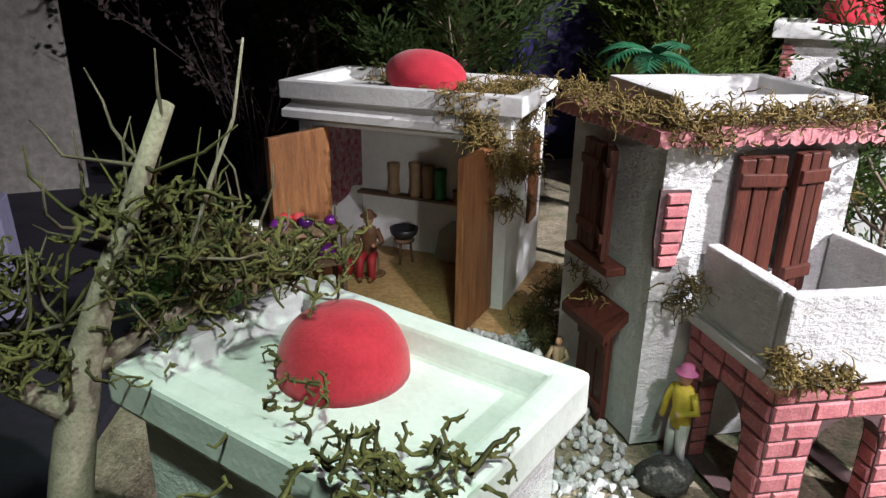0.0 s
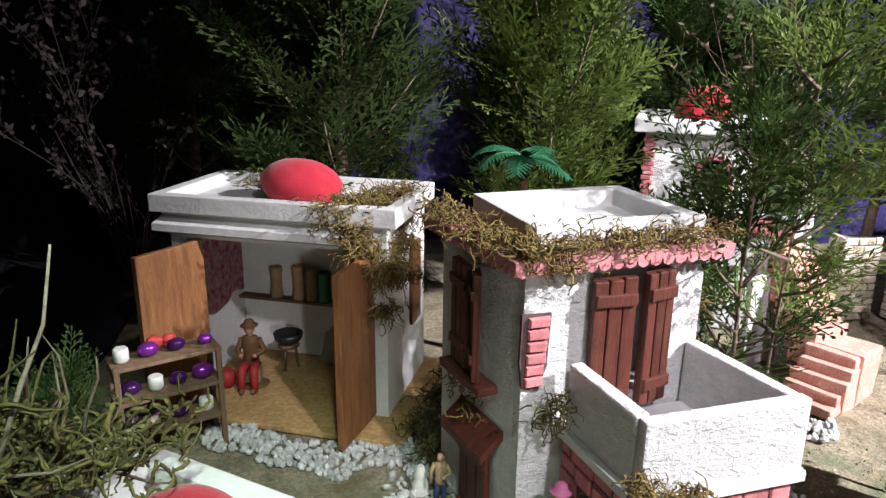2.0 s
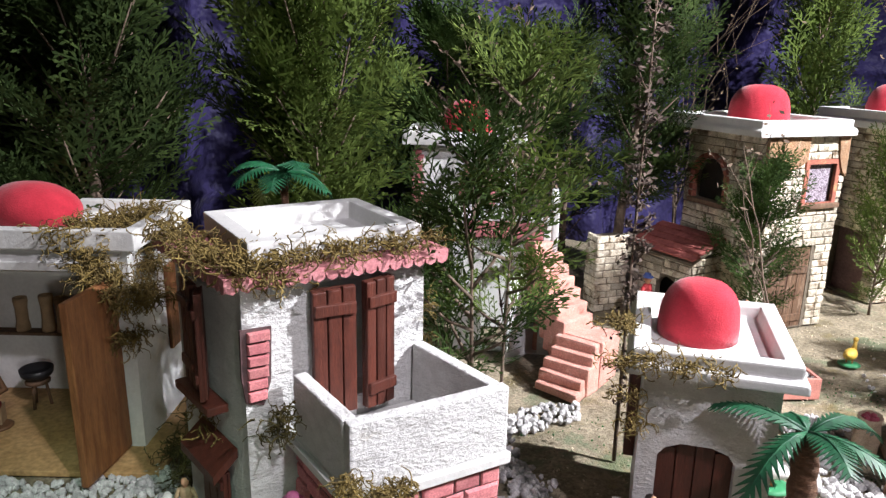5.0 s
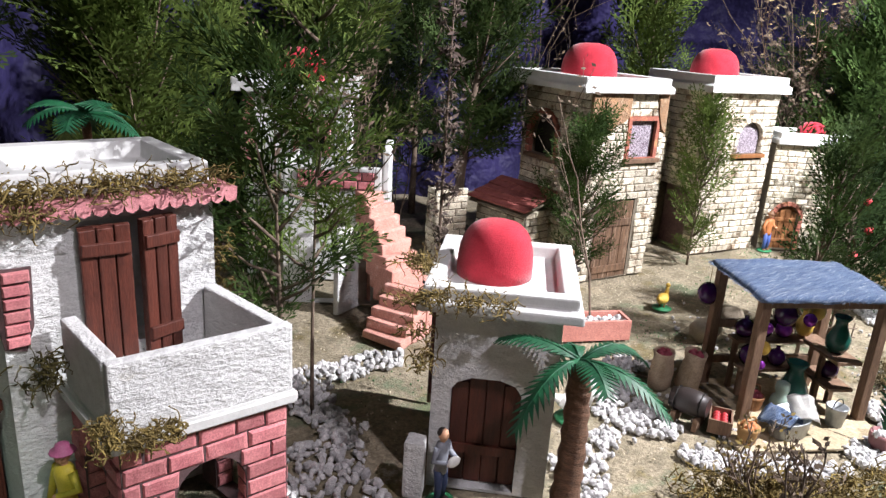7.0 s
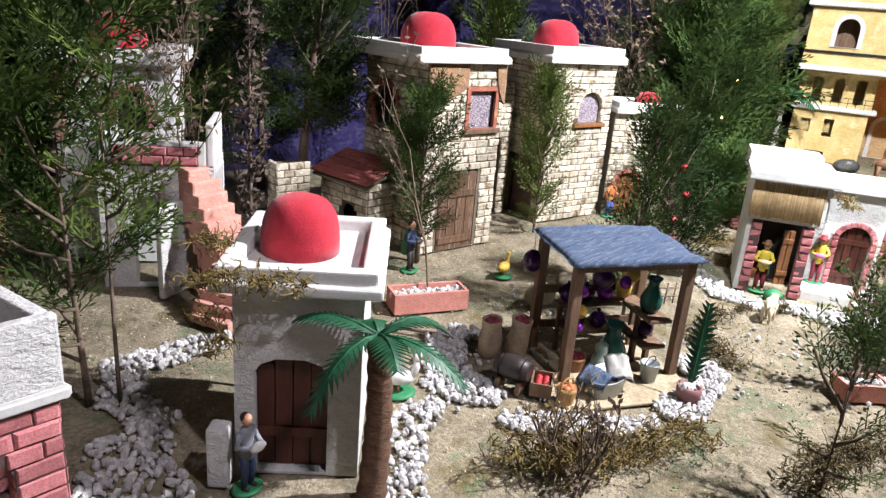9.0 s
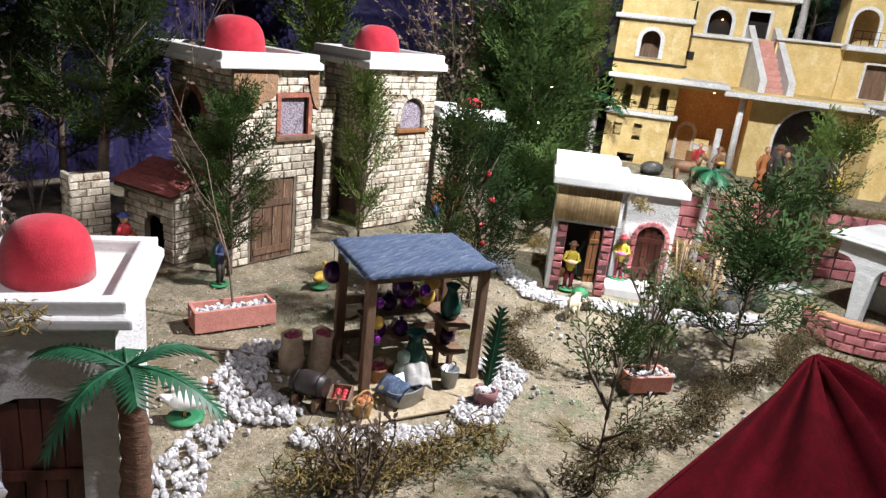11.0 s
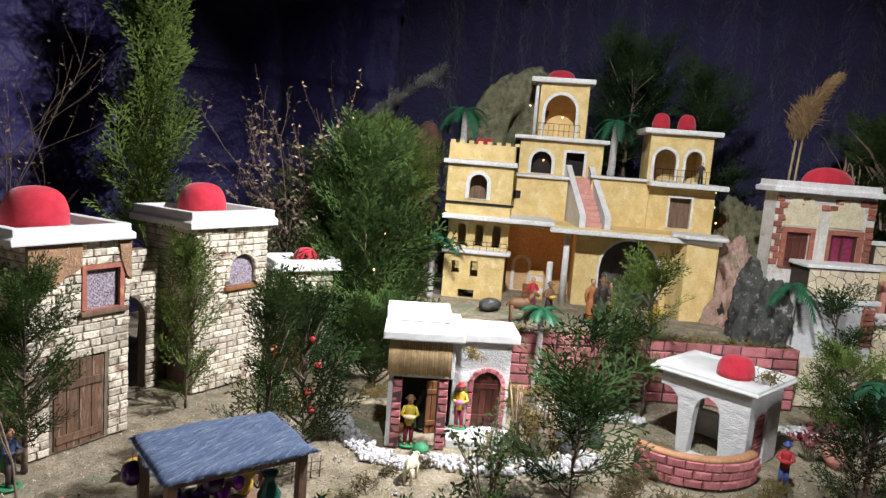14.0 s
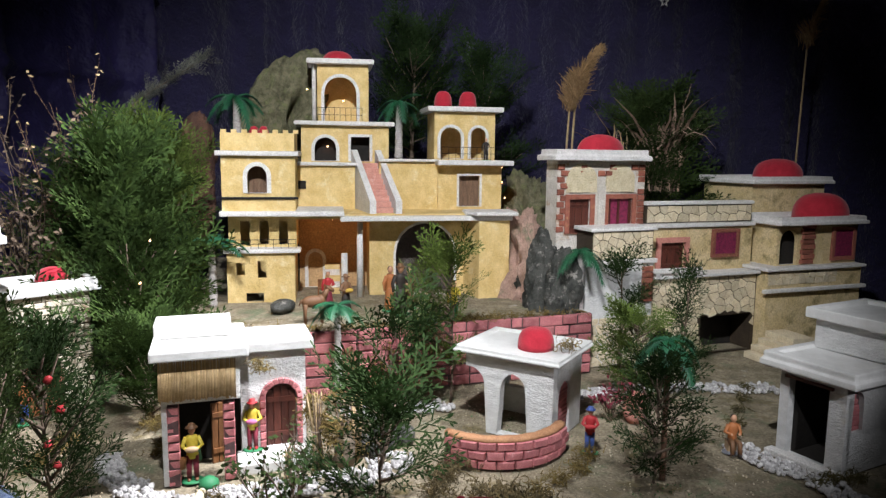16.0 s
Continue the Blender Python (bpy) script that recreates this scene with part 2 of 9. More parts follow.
skin = plain("doll_skin_paint", (0.55, 0.30, 0.18))
paints = {k: plain(k + "_doll_paint", v) for k, v in dict(
    yellow=(0.66, 0.52, 0.06), red=(0.42, 0.03, 0.035), maroon=(0.22, 0.03, 0.05), green=(0.03, 0.20, 0.08), blue=(0.05, 0.09, 0.28), navy=(0.03, 0.045, 0.10),
    white=(0.72, 0.70, 0.66), brown=(0.17, 0.085, 0.04), dark=(0.035, 0.027, 0.022), grey=(0.22, 0.23, 0.26), orange=(0.42, 0.15, 0.05), pink=(0.52, 0.14, 0.28), cream=(0.68, 0.60, 0.42),
    gold=(0.55, 0.36, 0.06), teal=(0.02, 0.10, 0.075), purple=(0.16, 0.03, 0.24), tan=(0.42, 0.29, 0.17)).items()}
purple_glass = plain("glossy_purple_bauble", (0.035, 0.006, 0.055), 0.12)
violet_bauble = plain("violet_metallic_bauble", (0.22, 0.03, 0.30), 0.25, 0.5)
zinc = plain("dull_zinc", (0.34, 0.36, 0.37), 0.45, 0.5)
green_glazed = plain("green_glazed_jar", (0.012, 0.075, 0.055), 0.25)
cane = plain("cane_basket", (0.36, 0.20, 0.07), 0.7)
pink_print = surface("pink_printed_cloth", (0.90, 0.78, 0.82), (0.66, 0.14, 0.30), 90, 0.9, 0, grain=0.15)

# ---- building blocks ----
def thing(name, m, label, category, group="", kind=""):
    ob = new(name)
    ob.empty_display_size = 0.02
    ob.matrix_world = m
    return tagged(ob, label, category, group, kind)


def mesh_of(name, bm, material):
    me = bpy.data.meshes.new(name)
    bm.normal_update()
    bm.to_mesh(me)
    bm.free()
    for x in material if isinstance(material, (list, tuple)) else [material]:
        me.materials.append(x)
    return me


def part(name, bm, material, parent, label="", smooth=False, m=None):
    me = mesh_of(name, bm, material)
    if smooth:
        for p in me.polygons:
            p.use_smooth = True
    ob = new(name, me)
    ob.parent = parent
    if m is not None:
        ob.matrix_basis = m
    if label:
        tagged(ob, label)
    return ob


def solo(name, bm, material, label, category, m=None, kind="", group="", smooth=False):
    """A thing that is one mesh."""
    me = mesh_of(name, bm, material)
    if smooth:
        for p in me.polygons:
            p.use_smooth = True
    ob = new(name, me)
    if m is not None:
        ob.matrix_world = m
    return tagged(ob, label, category, group, kind)


def box(bm, x0, x1, y0, y1, z0, z1, bevel=0.0, mat=0, taper=0.0):
    vs = [bm.verts.new((x, y, z)) for z, k in ((z0, 0), (z1, taper)) for x, y in ((x0 + k, y0 + k), (x1 - k, y0 + k), (x1 - k, y1 - k), (x0 + k, y1 - k))]
    fs = [bm.faces.new([vs[i] for i in f]) for f in ((3, 2, 1, 0), (4, 5, 6, 7), (0, 1, 5, 4), (1, 2, 6, 5), (2, 3, 7, 6), (3, 0, 4, 7))]
    for f in fs:
        f.material_index = mat
    if bevel:
        edges = list({e for f in fs for e in f.edges})
        bmesh.ops.bevel(bm, geom=edges, offset=bevel, segments=2, affect="EDGES", profile=0.6)
    return vs


def new_box(x0, x1, y0, y1, z0, z1, bevel=0.0, taper=0.0):
    bm = bmesh.new()
    box(bm, x0, x1, y0, y1, z0, z1, bevel, 0, taper)
    return bm


def tube(bm, pts, radii, n=6, cap=True, mat=0):
    """A round bar along pts."""
    pts = [Vector(p) for p in pts]
    if not isinstance(radii, (list, tuple)):
        radii = [radii] * len(pts)
    rings = []
    for i, p in enumerate(pts):
        d = (pts[min(i + 1, len(pts) - 1)] - pts[max(i - 1, 0)])
        d = d.normalized() if d.length > 1e-9 else Vector((0, 0, 1))
        a = d.orthogonal().normalized() if i == 0 else (a - d * a.dot(d)).normalized()
        b = d.cross(a)
        rings.append([bm.verts.new(p + (a * math.cos(2 * math.pi * k / n) + b * math.sin(2 * math.pi * k / n)) * radii[i]) for k in range(n)])
    for r, s in zip(rings, rings[1:]):
        for k in range(n):
            f = bm.faces.new((r[k], r[(k + 1) % n], s[(k + 1) % n], s[k]))
            f.material_index, f.smooth = mat, True
    if cap:
        for r, rev in ((rings[0], True), (rings[-1], False)):
            f = bm.faces.new(list(reversed(r)) if rev else r)
            f.material_index = mat
    return bm


def lathe(bm, profile, cx=0.0, cy=0.0, n=20, squash=1.0, mat=0):
    rings = [[bm.verts.new((cx + r * math.cos(2 * math.pi * k / n), cy + squash * r * math.sin(2 * math.pi * k / n), z)) for k in range(n)] for r, z in profile]
    for r, s in zip(rings, rings[1:]):
        for k in range(n):
            f = bm.faces.new((r[k], r[(k + 1) % n], s[(k + 1) % n], s[k]))
            f.smooth, f.material_index = True, mat
    for r, rev in ((rings[0], True), (rings[-1], False)):
        f = bm.faces.new(list(reversed(r)) if rev else r)
        f.material_index = mat
    return bm


def dome_mesh(r, h, squash=1.0, power=2.6, n=32):
    """A felt half-egg: steep sides and a rounded top, slightly uneven."""
    bm = bmesh.new()
    prof = []
    for i in range(13):
        a = math.pi / 2 * i / 12
        prof.append((max(r * math.cos(a) ** (2 / power), r * 0.02), h * math.sin(a) ** (2 / power)))
    lathe(bm, prof, n=n, squash=squash)
    for v in bm.verts:
        v.co += v.co.normalized() * noise.noise(v.co * 30) * r * 0.012
    return bm


def arch(x0, x1, z0, zs, n=10):
    """The outline of an arched opening: straight to the springing zs, then half an ellipse whose rise is half the width."""
    c, r = (x0 + x1) / 2, (x1 - x0) / 2
    return [(x0, z0)] + [(c - r * math.cos(math.pi * i / n), zs + r * math.sin(math.pi * i / n)) for i in range(n + 1)] + [(x1, z0)]


def panel(bm, outline, holes=(), y0=0.0, y1=0.02, mat=0):
    """A wall in the x-z plane from y0 (front) to y1, with openings through it. An opening whose foot lies on the outline's foot should start a little above it."""
    from mathutils.geometry import tessellate_polygon
    loops = [list(outline)] + [list(h) for h in holes]
    flat = [Vector((x, z, 0)) for lp in loops for x, z in lp]
    tris = tessellate_polygon([[Vector((x, z, 0)) for x, z in lp] for lp in loops])
    fr = [bm.verts.new((v.x, y0, v.y)) for v in flat]
    bk = [bm.verts.new((v.x, y1, v.y)) for v in flat]
    for t in tris:
        area = (flat[t[1]] - flat[t[0]]).cross(flat[t[2]] - flat[t[0]]).z
        if abs(area) < 1e-12:
            continue
        t = t if area > 0 else tuple(reversed(t))
        for side, seq in ((fr, t), (bk, tuple(reversed(t)))):
            f = bm.faces.new([side[i] for i in seq])
            f.material_index = mat
    i0 = 0
    for lp in loops:
        k = len(lp)
        turn = sum(lp[i][0] * lp[(i + 1) % k][1] - lp[(i + 1) % k][0] * lp[i][1] for i in range(k))
        outer = i0 == 0
        for i in range(k):
            a, b = i0 + i, i0 + (i + 1) % k
            q = (fr[b], fr[a], bk[a], bk[b])
            if (turn > 0) != outer:
                q = tuple(reversed(q))
            f = bm.faces.new(q)
            f.material_index = mat
        i0 += k
    return bm


def rect(x0, x1, z0, z1):
    return [(x0, z0), (x1, z0), (x1, z1), (x0, z1)]


def tray(x0, x1, y0, y1, z0, z1, wall=0.02, floor=None, lip=0.0, bevel=0.003):
    """A flat roof with a parapet round it: one closed mesh, its foot wider by lip."""
    floor = z0 + (z1 - z0) * 0.35 if floor is None else floor
    bm = bmesh.new()
    def ring(k, z):
        return [bm.verts.new((x, y, z)) for x, y in ((x0 + k, y0 + k), (x1 - k, y0 + k), (x1 - k, y1 - k), (x0 + k, y1 - k))]
    rings = [ring(-lip, z0), ring(-lip, z0 + (z1 - z0) * 0.4), ring(0, z0 + (z1 - z0) * 0.55), ring(0, z1), ring(wall, z1), ring(wall * 1.15, floor)]
    if not lip:
        bmesh.ops.delete(bm, geom=rings[1] + rings[2], context="VERTS")
        rings = [rings[0]] + rings[3:]
    bm.faces.new(list(reversed(rings[0])))
    for r, s in zip(rings, rings[1:]):
        for i in range(4):
            bm.faces.new((r[i], r[(i + 1) % 4], s[(i + 1) % 4], s[i]))
    bm.faces.new(rings[-1])
    if bevel:
        bmesh.ops.bevel(bm, geom=list(bm.edges), offset=bevel, segments=2, affect="EDGES", profile=0.6)
    rough_up(bm, 0.0012, 60)
    return bm


def rough_up(bm, amount, scale):
    for v in bm.verts:
        v.co += Vector((noise.noise(v.co * scale), noise.noise(v.co * scale + Vector((7, 3, 1))), noise.noise(v.co * scale + Vector((1, 9, 4))))) * amount
    return bm


def prism(bm, corners, z0, z1, top=None, mat=0):
    """An upright block on a polygon of corners (counter-clockwise), with its own top polygon if it leans or tapers."""
    top = top or corners
    a = [bm.verts.new((x, y, z0)) for x, y in corners]
    b = [bm.verts.new((x, y, z1)) for x, y in top]
    k = len(a)
    fs = [bm.faces.new(list(reversed(a))), bm.faces.new(b)] + [bm.faces.new((a[i], a[(i + 1) % k], b[(i + 1) % k], b[i])) for i in range(k)]
    for f in fs:
        f.material_index = mat
    return bm


def brick_mesh(name, material, seed, chip=0.12):
    """A unit block, its front face at y = -0.5, with worn edges."""
    r = random.Random(seed)
    j = lambda a: r.uniform(-a, a)
    bm = bmesh.new()
    back = [bm.verts.new((x, 0.5, z)) for x, z in ((-0.5, -0.5), (0.5, -0.5), (0.5, 0.5), (-0.5, 0.5))]
    mid = [bm.verts.new((x + j(0.02), -0.2 + j(0.1), z + j(0.03))) for x, z in ((-0.5, -0.5), (0.5, -0.5), (0.5, 0.5), (-0.5, 0.5))]
    front = [bm.verts.new((x * (1 - chip * r.uniform(0.6, 1.6)), -0.5 + j(0.12), z * (1 - 1.6 * chip * r.uniform(0.6, 1.6)))) for x, z in ((-0.5, -0.5), (0.5, -0.5), (0.5, 0.5), (-0.5, 0.5))]
    for p, q in ((back, mid), (mid, front)):
        for i in range(4):
            bm.faces.new((p[i], p[(i + 1) % 4], q[(i + 1) % 4], q[i]))
    bm.faces.new(front)
    return mesh_of(name, bm, material)


BRICKS = {}


def brick_meshes(name, material):
    if (name, material.name) not in BRICKS:
        BRICKS[name, material.name] = [brick_mesh(name, material, 11 * k + len(BRICKS)) for k in range(6)]
    return BRICKS[name, material.name]


PIECES = []


def piece(parent, name, material, m, room=None):
    """Notes one piece of a wall; they are all laid at the end of the file."""
    PIECES.append((parent, name, material, m))


def courses(parent, name, material, face, x0, x1, z0, z1, row, length, holes=(), deep=0.006, gap=0.0022, seed=0, proud=0.003, top=None):
    """Courses of blocks on a wall face. face: the pose of the face, x along it, y into it. Openings are outlines; blocks stop at them."""
    r = random.Random(seed)
    rows = max(1, round((z1 - z0) / row))
    h = (z1 - z0) / rows
    for k in range(rows):
        za, zb = z0 + k * h, z0 + (k + 1) * h
        spans = [(x0, x1)]
        for hole in holes:
            lo, hi = 1e9, -1e9
            for zc in (za + 0.15 * h, (za + zb) / 2, zb - 0.15 * h):
                xs = [a[0] + (zc - a[1]) / (b[1] - a[1]) * (b[0] - a[0]) for a, b in zip(hole, hole[1:] + hole[:1]) if (a[1] - zc) * (b[1] - zc) < 0]
                if len(xs) >= 2:
                    lo, hi = min(lo, *xs), max(hi, *xs)
            if lo < hi:
                spans = [q for a, b in spans for q in ((a, min(b, lo)), (max(a, hi), b)) if q[1] - q[0] > gap * 2]
        for a, b in spans:
            x = a - (length * r.uniform(0.2, 0.7) if k % 2 and a == x0 else 0)
            while x < b - 1e-6:
                w = length * r.uniform(0.7, 1.3)
                e = x + w
                if b - e < length * 0.35:
                    e = b
                xa, xe = max(x, a), min(e, b)
                if xe - xa > gap * 2.5:
                    zt = zb if top is None else min(zb, top((xa + xe) / 2))
                    if zt - za > gap * 2:
                        p = proud * r.uniform(0.5, 1.4)
                        piece(parent, name, material, face @ Matrix.Translation(((xa + xe) / 2, -p + deep / 2, (za + zt) / 2)) @ Matrix.Diagonal((xe - xa - gap, deep, zt - za - gap, 1)))
                x = e


def arch_ring(parent, name, material, face, x0, x1, z0, zs, n=11, band=0.014, deep=0.012, proud=0.006, legs=True, row=0.018):
    """Wedge bricks round an arch and, below the springing, up its jambs."""
    c, r = (x0 + x1) / 2, (x1 - x0) / 2
    for i in range(n):
        a = math.pi * (i + 0.5) / n
        w = math.pi * (r + band / 2) / n
        piece(parent, name, material, face @ Matrix.Translation((c - (r + band / 2) * math.cos(a), -proud + deep / 2, zs + (r + band / 2) * math.sin(a))) @ Matrix.Rotation(-(math.pi / 2 - a), 4, "Y") @ Matrix.Diagonal((w * 0.92, deep, band, 1)))
    if legs and zs - z0 > row * 0.6:
        k = max(1, round((zs - z0) / row))
        h = (zs - z0) / k
        for s in (-1, 1):
            for i in range(k):
                piece(parent, name, material, face @ Matrix.Translation((c + s * (r + band / 2), -proud + deep / 2, z0 + (i + 0.5) * h)) @ Matrix.Diagonal((band, deep, h * 0.9, 1)))


def lay_pieces():
    """Each block an object on a shared mesh; past 300 of one parent the rest are joined into one part."""
    count, rest = {}, {}
    for i, (parent, name, material, m) in enumerate(PIECES):
        key = (parent.name, name)
        count[key] = count.get(key, 0) + 1
        mesh = brick_meshes(name, material)[(i * 7) % 6]
        if count[key] <= 300:
            ob = new(name, mesh)
            ob.parent = parent
            ob.matrix_basis = m
        else:
            rest.setdefault((parent, name, material), []).append((mesh, m))
    for (parent, name, material), todo in rest.items():
        verts, faces = [], []
        for mesh, m in todo:
            base = len(verts)
            verts += [tuple(m @ v.co) for v in mesh.vertices]
            faces += [tuple(base + q for q in p.vertices) for p in mesh.polygons]
        me = bpy.data.meshes.new(name + "s")
        me.from_pydata(verts, [], faces)
        me.materials.append(material)
        ob = new(name + "s", me)
        ob.parent = parent
        tagged(ob, kind="stuff")


# ---- plants ----
def leaf_tri(p, d, side, length, width):
    """A thin leaf: four corners of a kite."""
    return [p, p + d * length * 0.45 + side * width, p + d * length, p + d * length * 0.45 - side * width]


def spray_arrays(seed, twigs=12, reach=0.40, finger=0.13, width=0.019, gap=0.07):
    """A flat conifer spray of unit length along +x: a stem, side twigs, and blunt scale-leaf fingers along them."""
    r = random.Random(seed)
    quads = []
    z = Vector((0, 0, 1))

    def strip(a, b, w, tip=0.5):
        s = (b - a).normalized().cross(z).normalized() * w
        quads.append([a - s, b - s * tip, b + s * tip, a + s])

    def club(p, d, ln, w):
        s = d.cross(z).normalized() * w
        quads.append([p, p + d * ln * 0.62 + s, p + d * ln, p + d * ln * 0.62 - s])

    bend = r.uniform(-0.3, 0.3)
    at = lambda t: Vector((t, bend * t * t, 0.14 * t * (1 - t)))
    for i in range(5):
        strip(at(i / 5), at((i + 1) / 5), 0.010 * (1.25 - i / 5), 0.85)
    for i in range(twigs):
        t = 0.10 + 0.88 * i / twigs
        side = 1 if i % 2 else -1
        ang = side * radians(r.uniform(34, 50)) + bend * 1.5 * t
        ln = reach * (1.05 - 0.75 * t) * r.uniform(0.7, 1.2)
        d = Vector((math.cos(ang), math.sin(ang), r.uniform(-0.15, 0.2))).normalized()
        a = at(t)
        strip(a, a + d * ln, 0.012, 0.7)
        sd = d.cross(z).normalized()
        n = max(2, int(ln / gap))
        for k in range(n):
            u = (k + 0.8) / n
            dd = (d + sd * (0.75 if k % 2 else -0.75) + z * r.uniform(-0.22, 0.22)).normalized()
            club(a + d * ln * u, dd, finger * r.uniform(0.7, 1.3) * (1.2 - 0.55 * u), width)
        club(a + d * ln * 0.97, d, finger * 0.9, width)
    club(at(0.98), (at(1.0) - at(0.9)).normalized(), finger, width)
    return np.array([[tuple(v) for v in q] for q in quads])


SPRAYS = [spray_arrays(100 + k) for k in range(7)]
OPEN_SPRAYS = [spray_arrays(200 + k, 9, 0.5, 0.15, 0.021, 0.085) for k in range(5)]


def joined_quads(name, quads, material):
    q = np.concatenate(quads)
    n = len(q)
    me = bpy.data.meshes.new(name)
    me.from_pydata(q.reshape(-1, 3).tolist(), [], np.arange(4 * n).reshape(-1, 4).tolist())
    me.materials.append(material)
    return me


def place_spray(base, root, d, length, roll):
    m = d.to_track_quat("X", "Z").to_matrix() @ Matrix.Rotation(roll, 3, "X")
    return base @ np.array(m).T * length + np.array(root)


def conifer(name, x, y, height, width, label, material=None, z=0.0, lean=(0.0, 0.0), limbs=26, per=5, spray=0.13, seed=1, base=0.15, up=0.55, shape="column", open_twigs=False, trunk_mat=None, category="tree", trunk=0.011):
    """A cut conifer branch stood upright: a tapered trunk, limbs, and a crown of sprays with gaps between them."""
    r = random.Random(seed)
    material = material or thuja_green
    kit = OPEN_SPRAYS if open_twigs else SPRAYS
    root = thing(name, pose(x, y, z), label, category)
    bm = bmesh.new()
    wob = [r.uniform(-1, 1) for _ in range(4)]
    spine = lambda t: Vector((lean[0] * t * t + 0.02 * height * math.sin(3 * t + wob[0]) * wob[1], lean[1] * t * t + 0.02 * height * math.sin(4 * t + wob[2]) * wob[3], height * t))
    tube(bm, [spine(i / 8 * 0.97) for i in range(9)], [trunk * height / 0.6 * (1.05 - i / 8) for i in range(9)], 7)
    part("trunk", bm, trunk_mat or bark, root)
    bm = bmesh.new()
    quads = []
    for i in range(limbs):
        t = base + (0.97 - base) * (i + r.random()) / limbs
        a = r.uniform(0, 2 * math.pi)
        if shape == "column":
            w = width * (0.55 + 0.45 * math.sin(math.pi * min(1, (t - base) / (1 - base) * 0.9 + 0.1)))
        elif shape == "cone":
            w = width * (1.08 - t)
        else:
            w = width * (0.4 + 0.6 * math.sin(math.pi * (t - base) / (1 - base)))
        rise = up * r.uniform(0.6, 1.4) * (0.35 + 0.75 * (t - base) / (1 - base))
        ln = max(0.03, w * 0.5 * r.uniform(0.55, 1.1) * min(1.5, math.sqrt(1 + rise * rise)))
        ln = max(0.03, min(ln, (1.02 - t) * height * 1.1))
        d = Vector((math.cos(a), math.sin(a), rise)).normalized()
        p0 = spine(t)
        ends = [p0, p0 + d * ln * 0.5, p0 + (d + Vector((0, 0, 0.15))).normalized() * ln]
        tube(bm, ends, [0.0035, 0.0025, 0.0012], 4)
        flank = Vector((-math.sin(a), math.cos(a), 0))
        for k in range(per):
            u = (k + 0.4 + 0.5 * r.random()) / per
            q = p0.lerp(ends[2], u)
            sd = (d + flank * (0.62 if k % 2 else -0.62) * r.uniform(0.5, 1.2) + Vector((r.uniform(-0.22, 0.22), r.uniform(-0.22, 0.22), r.uniform(0.0, 0.55)))).normalized()
            quads.append(place_spray(r.choice(kit), q, sd, spray * r.uniform(0.7, 1.15), r.uniform(-1.0, 1.0)))
        quads.append(place_spray(r.choice(kit), ends[1], (d + Vector((0, 0, 0.35))).normalized(), spray * r.uniform(0.9, 1.25), r.uniform(-0.5, 0.5)))
    for k in range(4):
        sd = Vector((r.uniform(-0.4, 0.4), r.uniform(-0.4, 0.4), 1)).normalized()
        quads.append(place_spray(r.choice(kit), spine(0.9), sd, min(spray * 1.0, height * 0.28), r.uniform(-2, 2)))
    tagged(part("branchwork", bm, trunk_mat or bark, root), kind="stuff")
    crown = new("crown", joined_quads("crown", quads, material))
    crown.parent = root
    tagged(crown, kind="stuff")
    return root


def twig_bush(name, x, y, height, width, label, material, z=0.0, seed=1, stems=9, leaves=0, leaf_mat=None, category="bush", lean=(0, 0), leaf=0.012):
    """A dry bush of forking twigs, with small withered leaves where it has them."""
    r = random.Random(seed)
    root = thing(name, pose(x, y, z), label, category)
    bm = bmesh.new()
    tips = []
    def grow(p, d, ln, rad, level):
        pts = [p]
        for _ in range(3):
            d = (d + Vector((r.uniform(-0.22, 0.22), r.uniform(-0.22, 0.22), r.uniform(-0.05, 0.2)))).normalized()
            pts.append(pts[-1] + d * ln / 3)
        tube(bm, pts, [rad, rad * 0.85, rad * 0.7, rad * 0.5], 4, cap=False)
        tips.extend(pts[1:])
        if level < 3:
            for k in range(2 if level else 3):
                a = pts[1 + k % 3]
                grow(a, (d + Vector((r.uniform(-0.9, 0.9), r.uniform(-0.9, 0.9), r.uniform(-0.1, 0.6)))).normalized(), ln * r.uniform(0.45, 0.75), rad * 0.6, level + 1)
    for k in range(stems):
        a = r.uniform(0, 6.28)
        d = Vector((math.cos(a) * width / height * r.uniform(0.1, 0.6) + lean[0], math.sin(a) * width / height * r.uniform(0.1, 0.6) + lean[1], 1)).normalized()
        grow(Vector((math.cos(a), math.sin(a), 0)) * 0.006, d, height * r.uniform(0.45, 0.62), 0.0026, 0)
    tagged(part("twigwork", bm, material, root), kind="stuff")
    if leaves:
        quads = []
        for _ in range(leaves):
            p = r.choice(tips) + Vector((r.uniform(-1, 1), r.uniform(-1, 1), r.uniform(-1, 1))) * 0.004
            d = Vector((r.uniform(-1, 1), r.uniform(-1, 1), r.uniform(-0.6, 1))).normalized()
            s = d.orthogonal().normalized()
            quads.append(np.array([[tuple(v) for v in leaf_tri(p, d, s, leaf * r.uniform(0.6, 1.4), leaf * 0.3)]]))
        ob = new("foliage", joined_quads("leaves", quads, leaf_mat))
        ob.parent = root
        tagged(ob, kind="stuff")
    return root


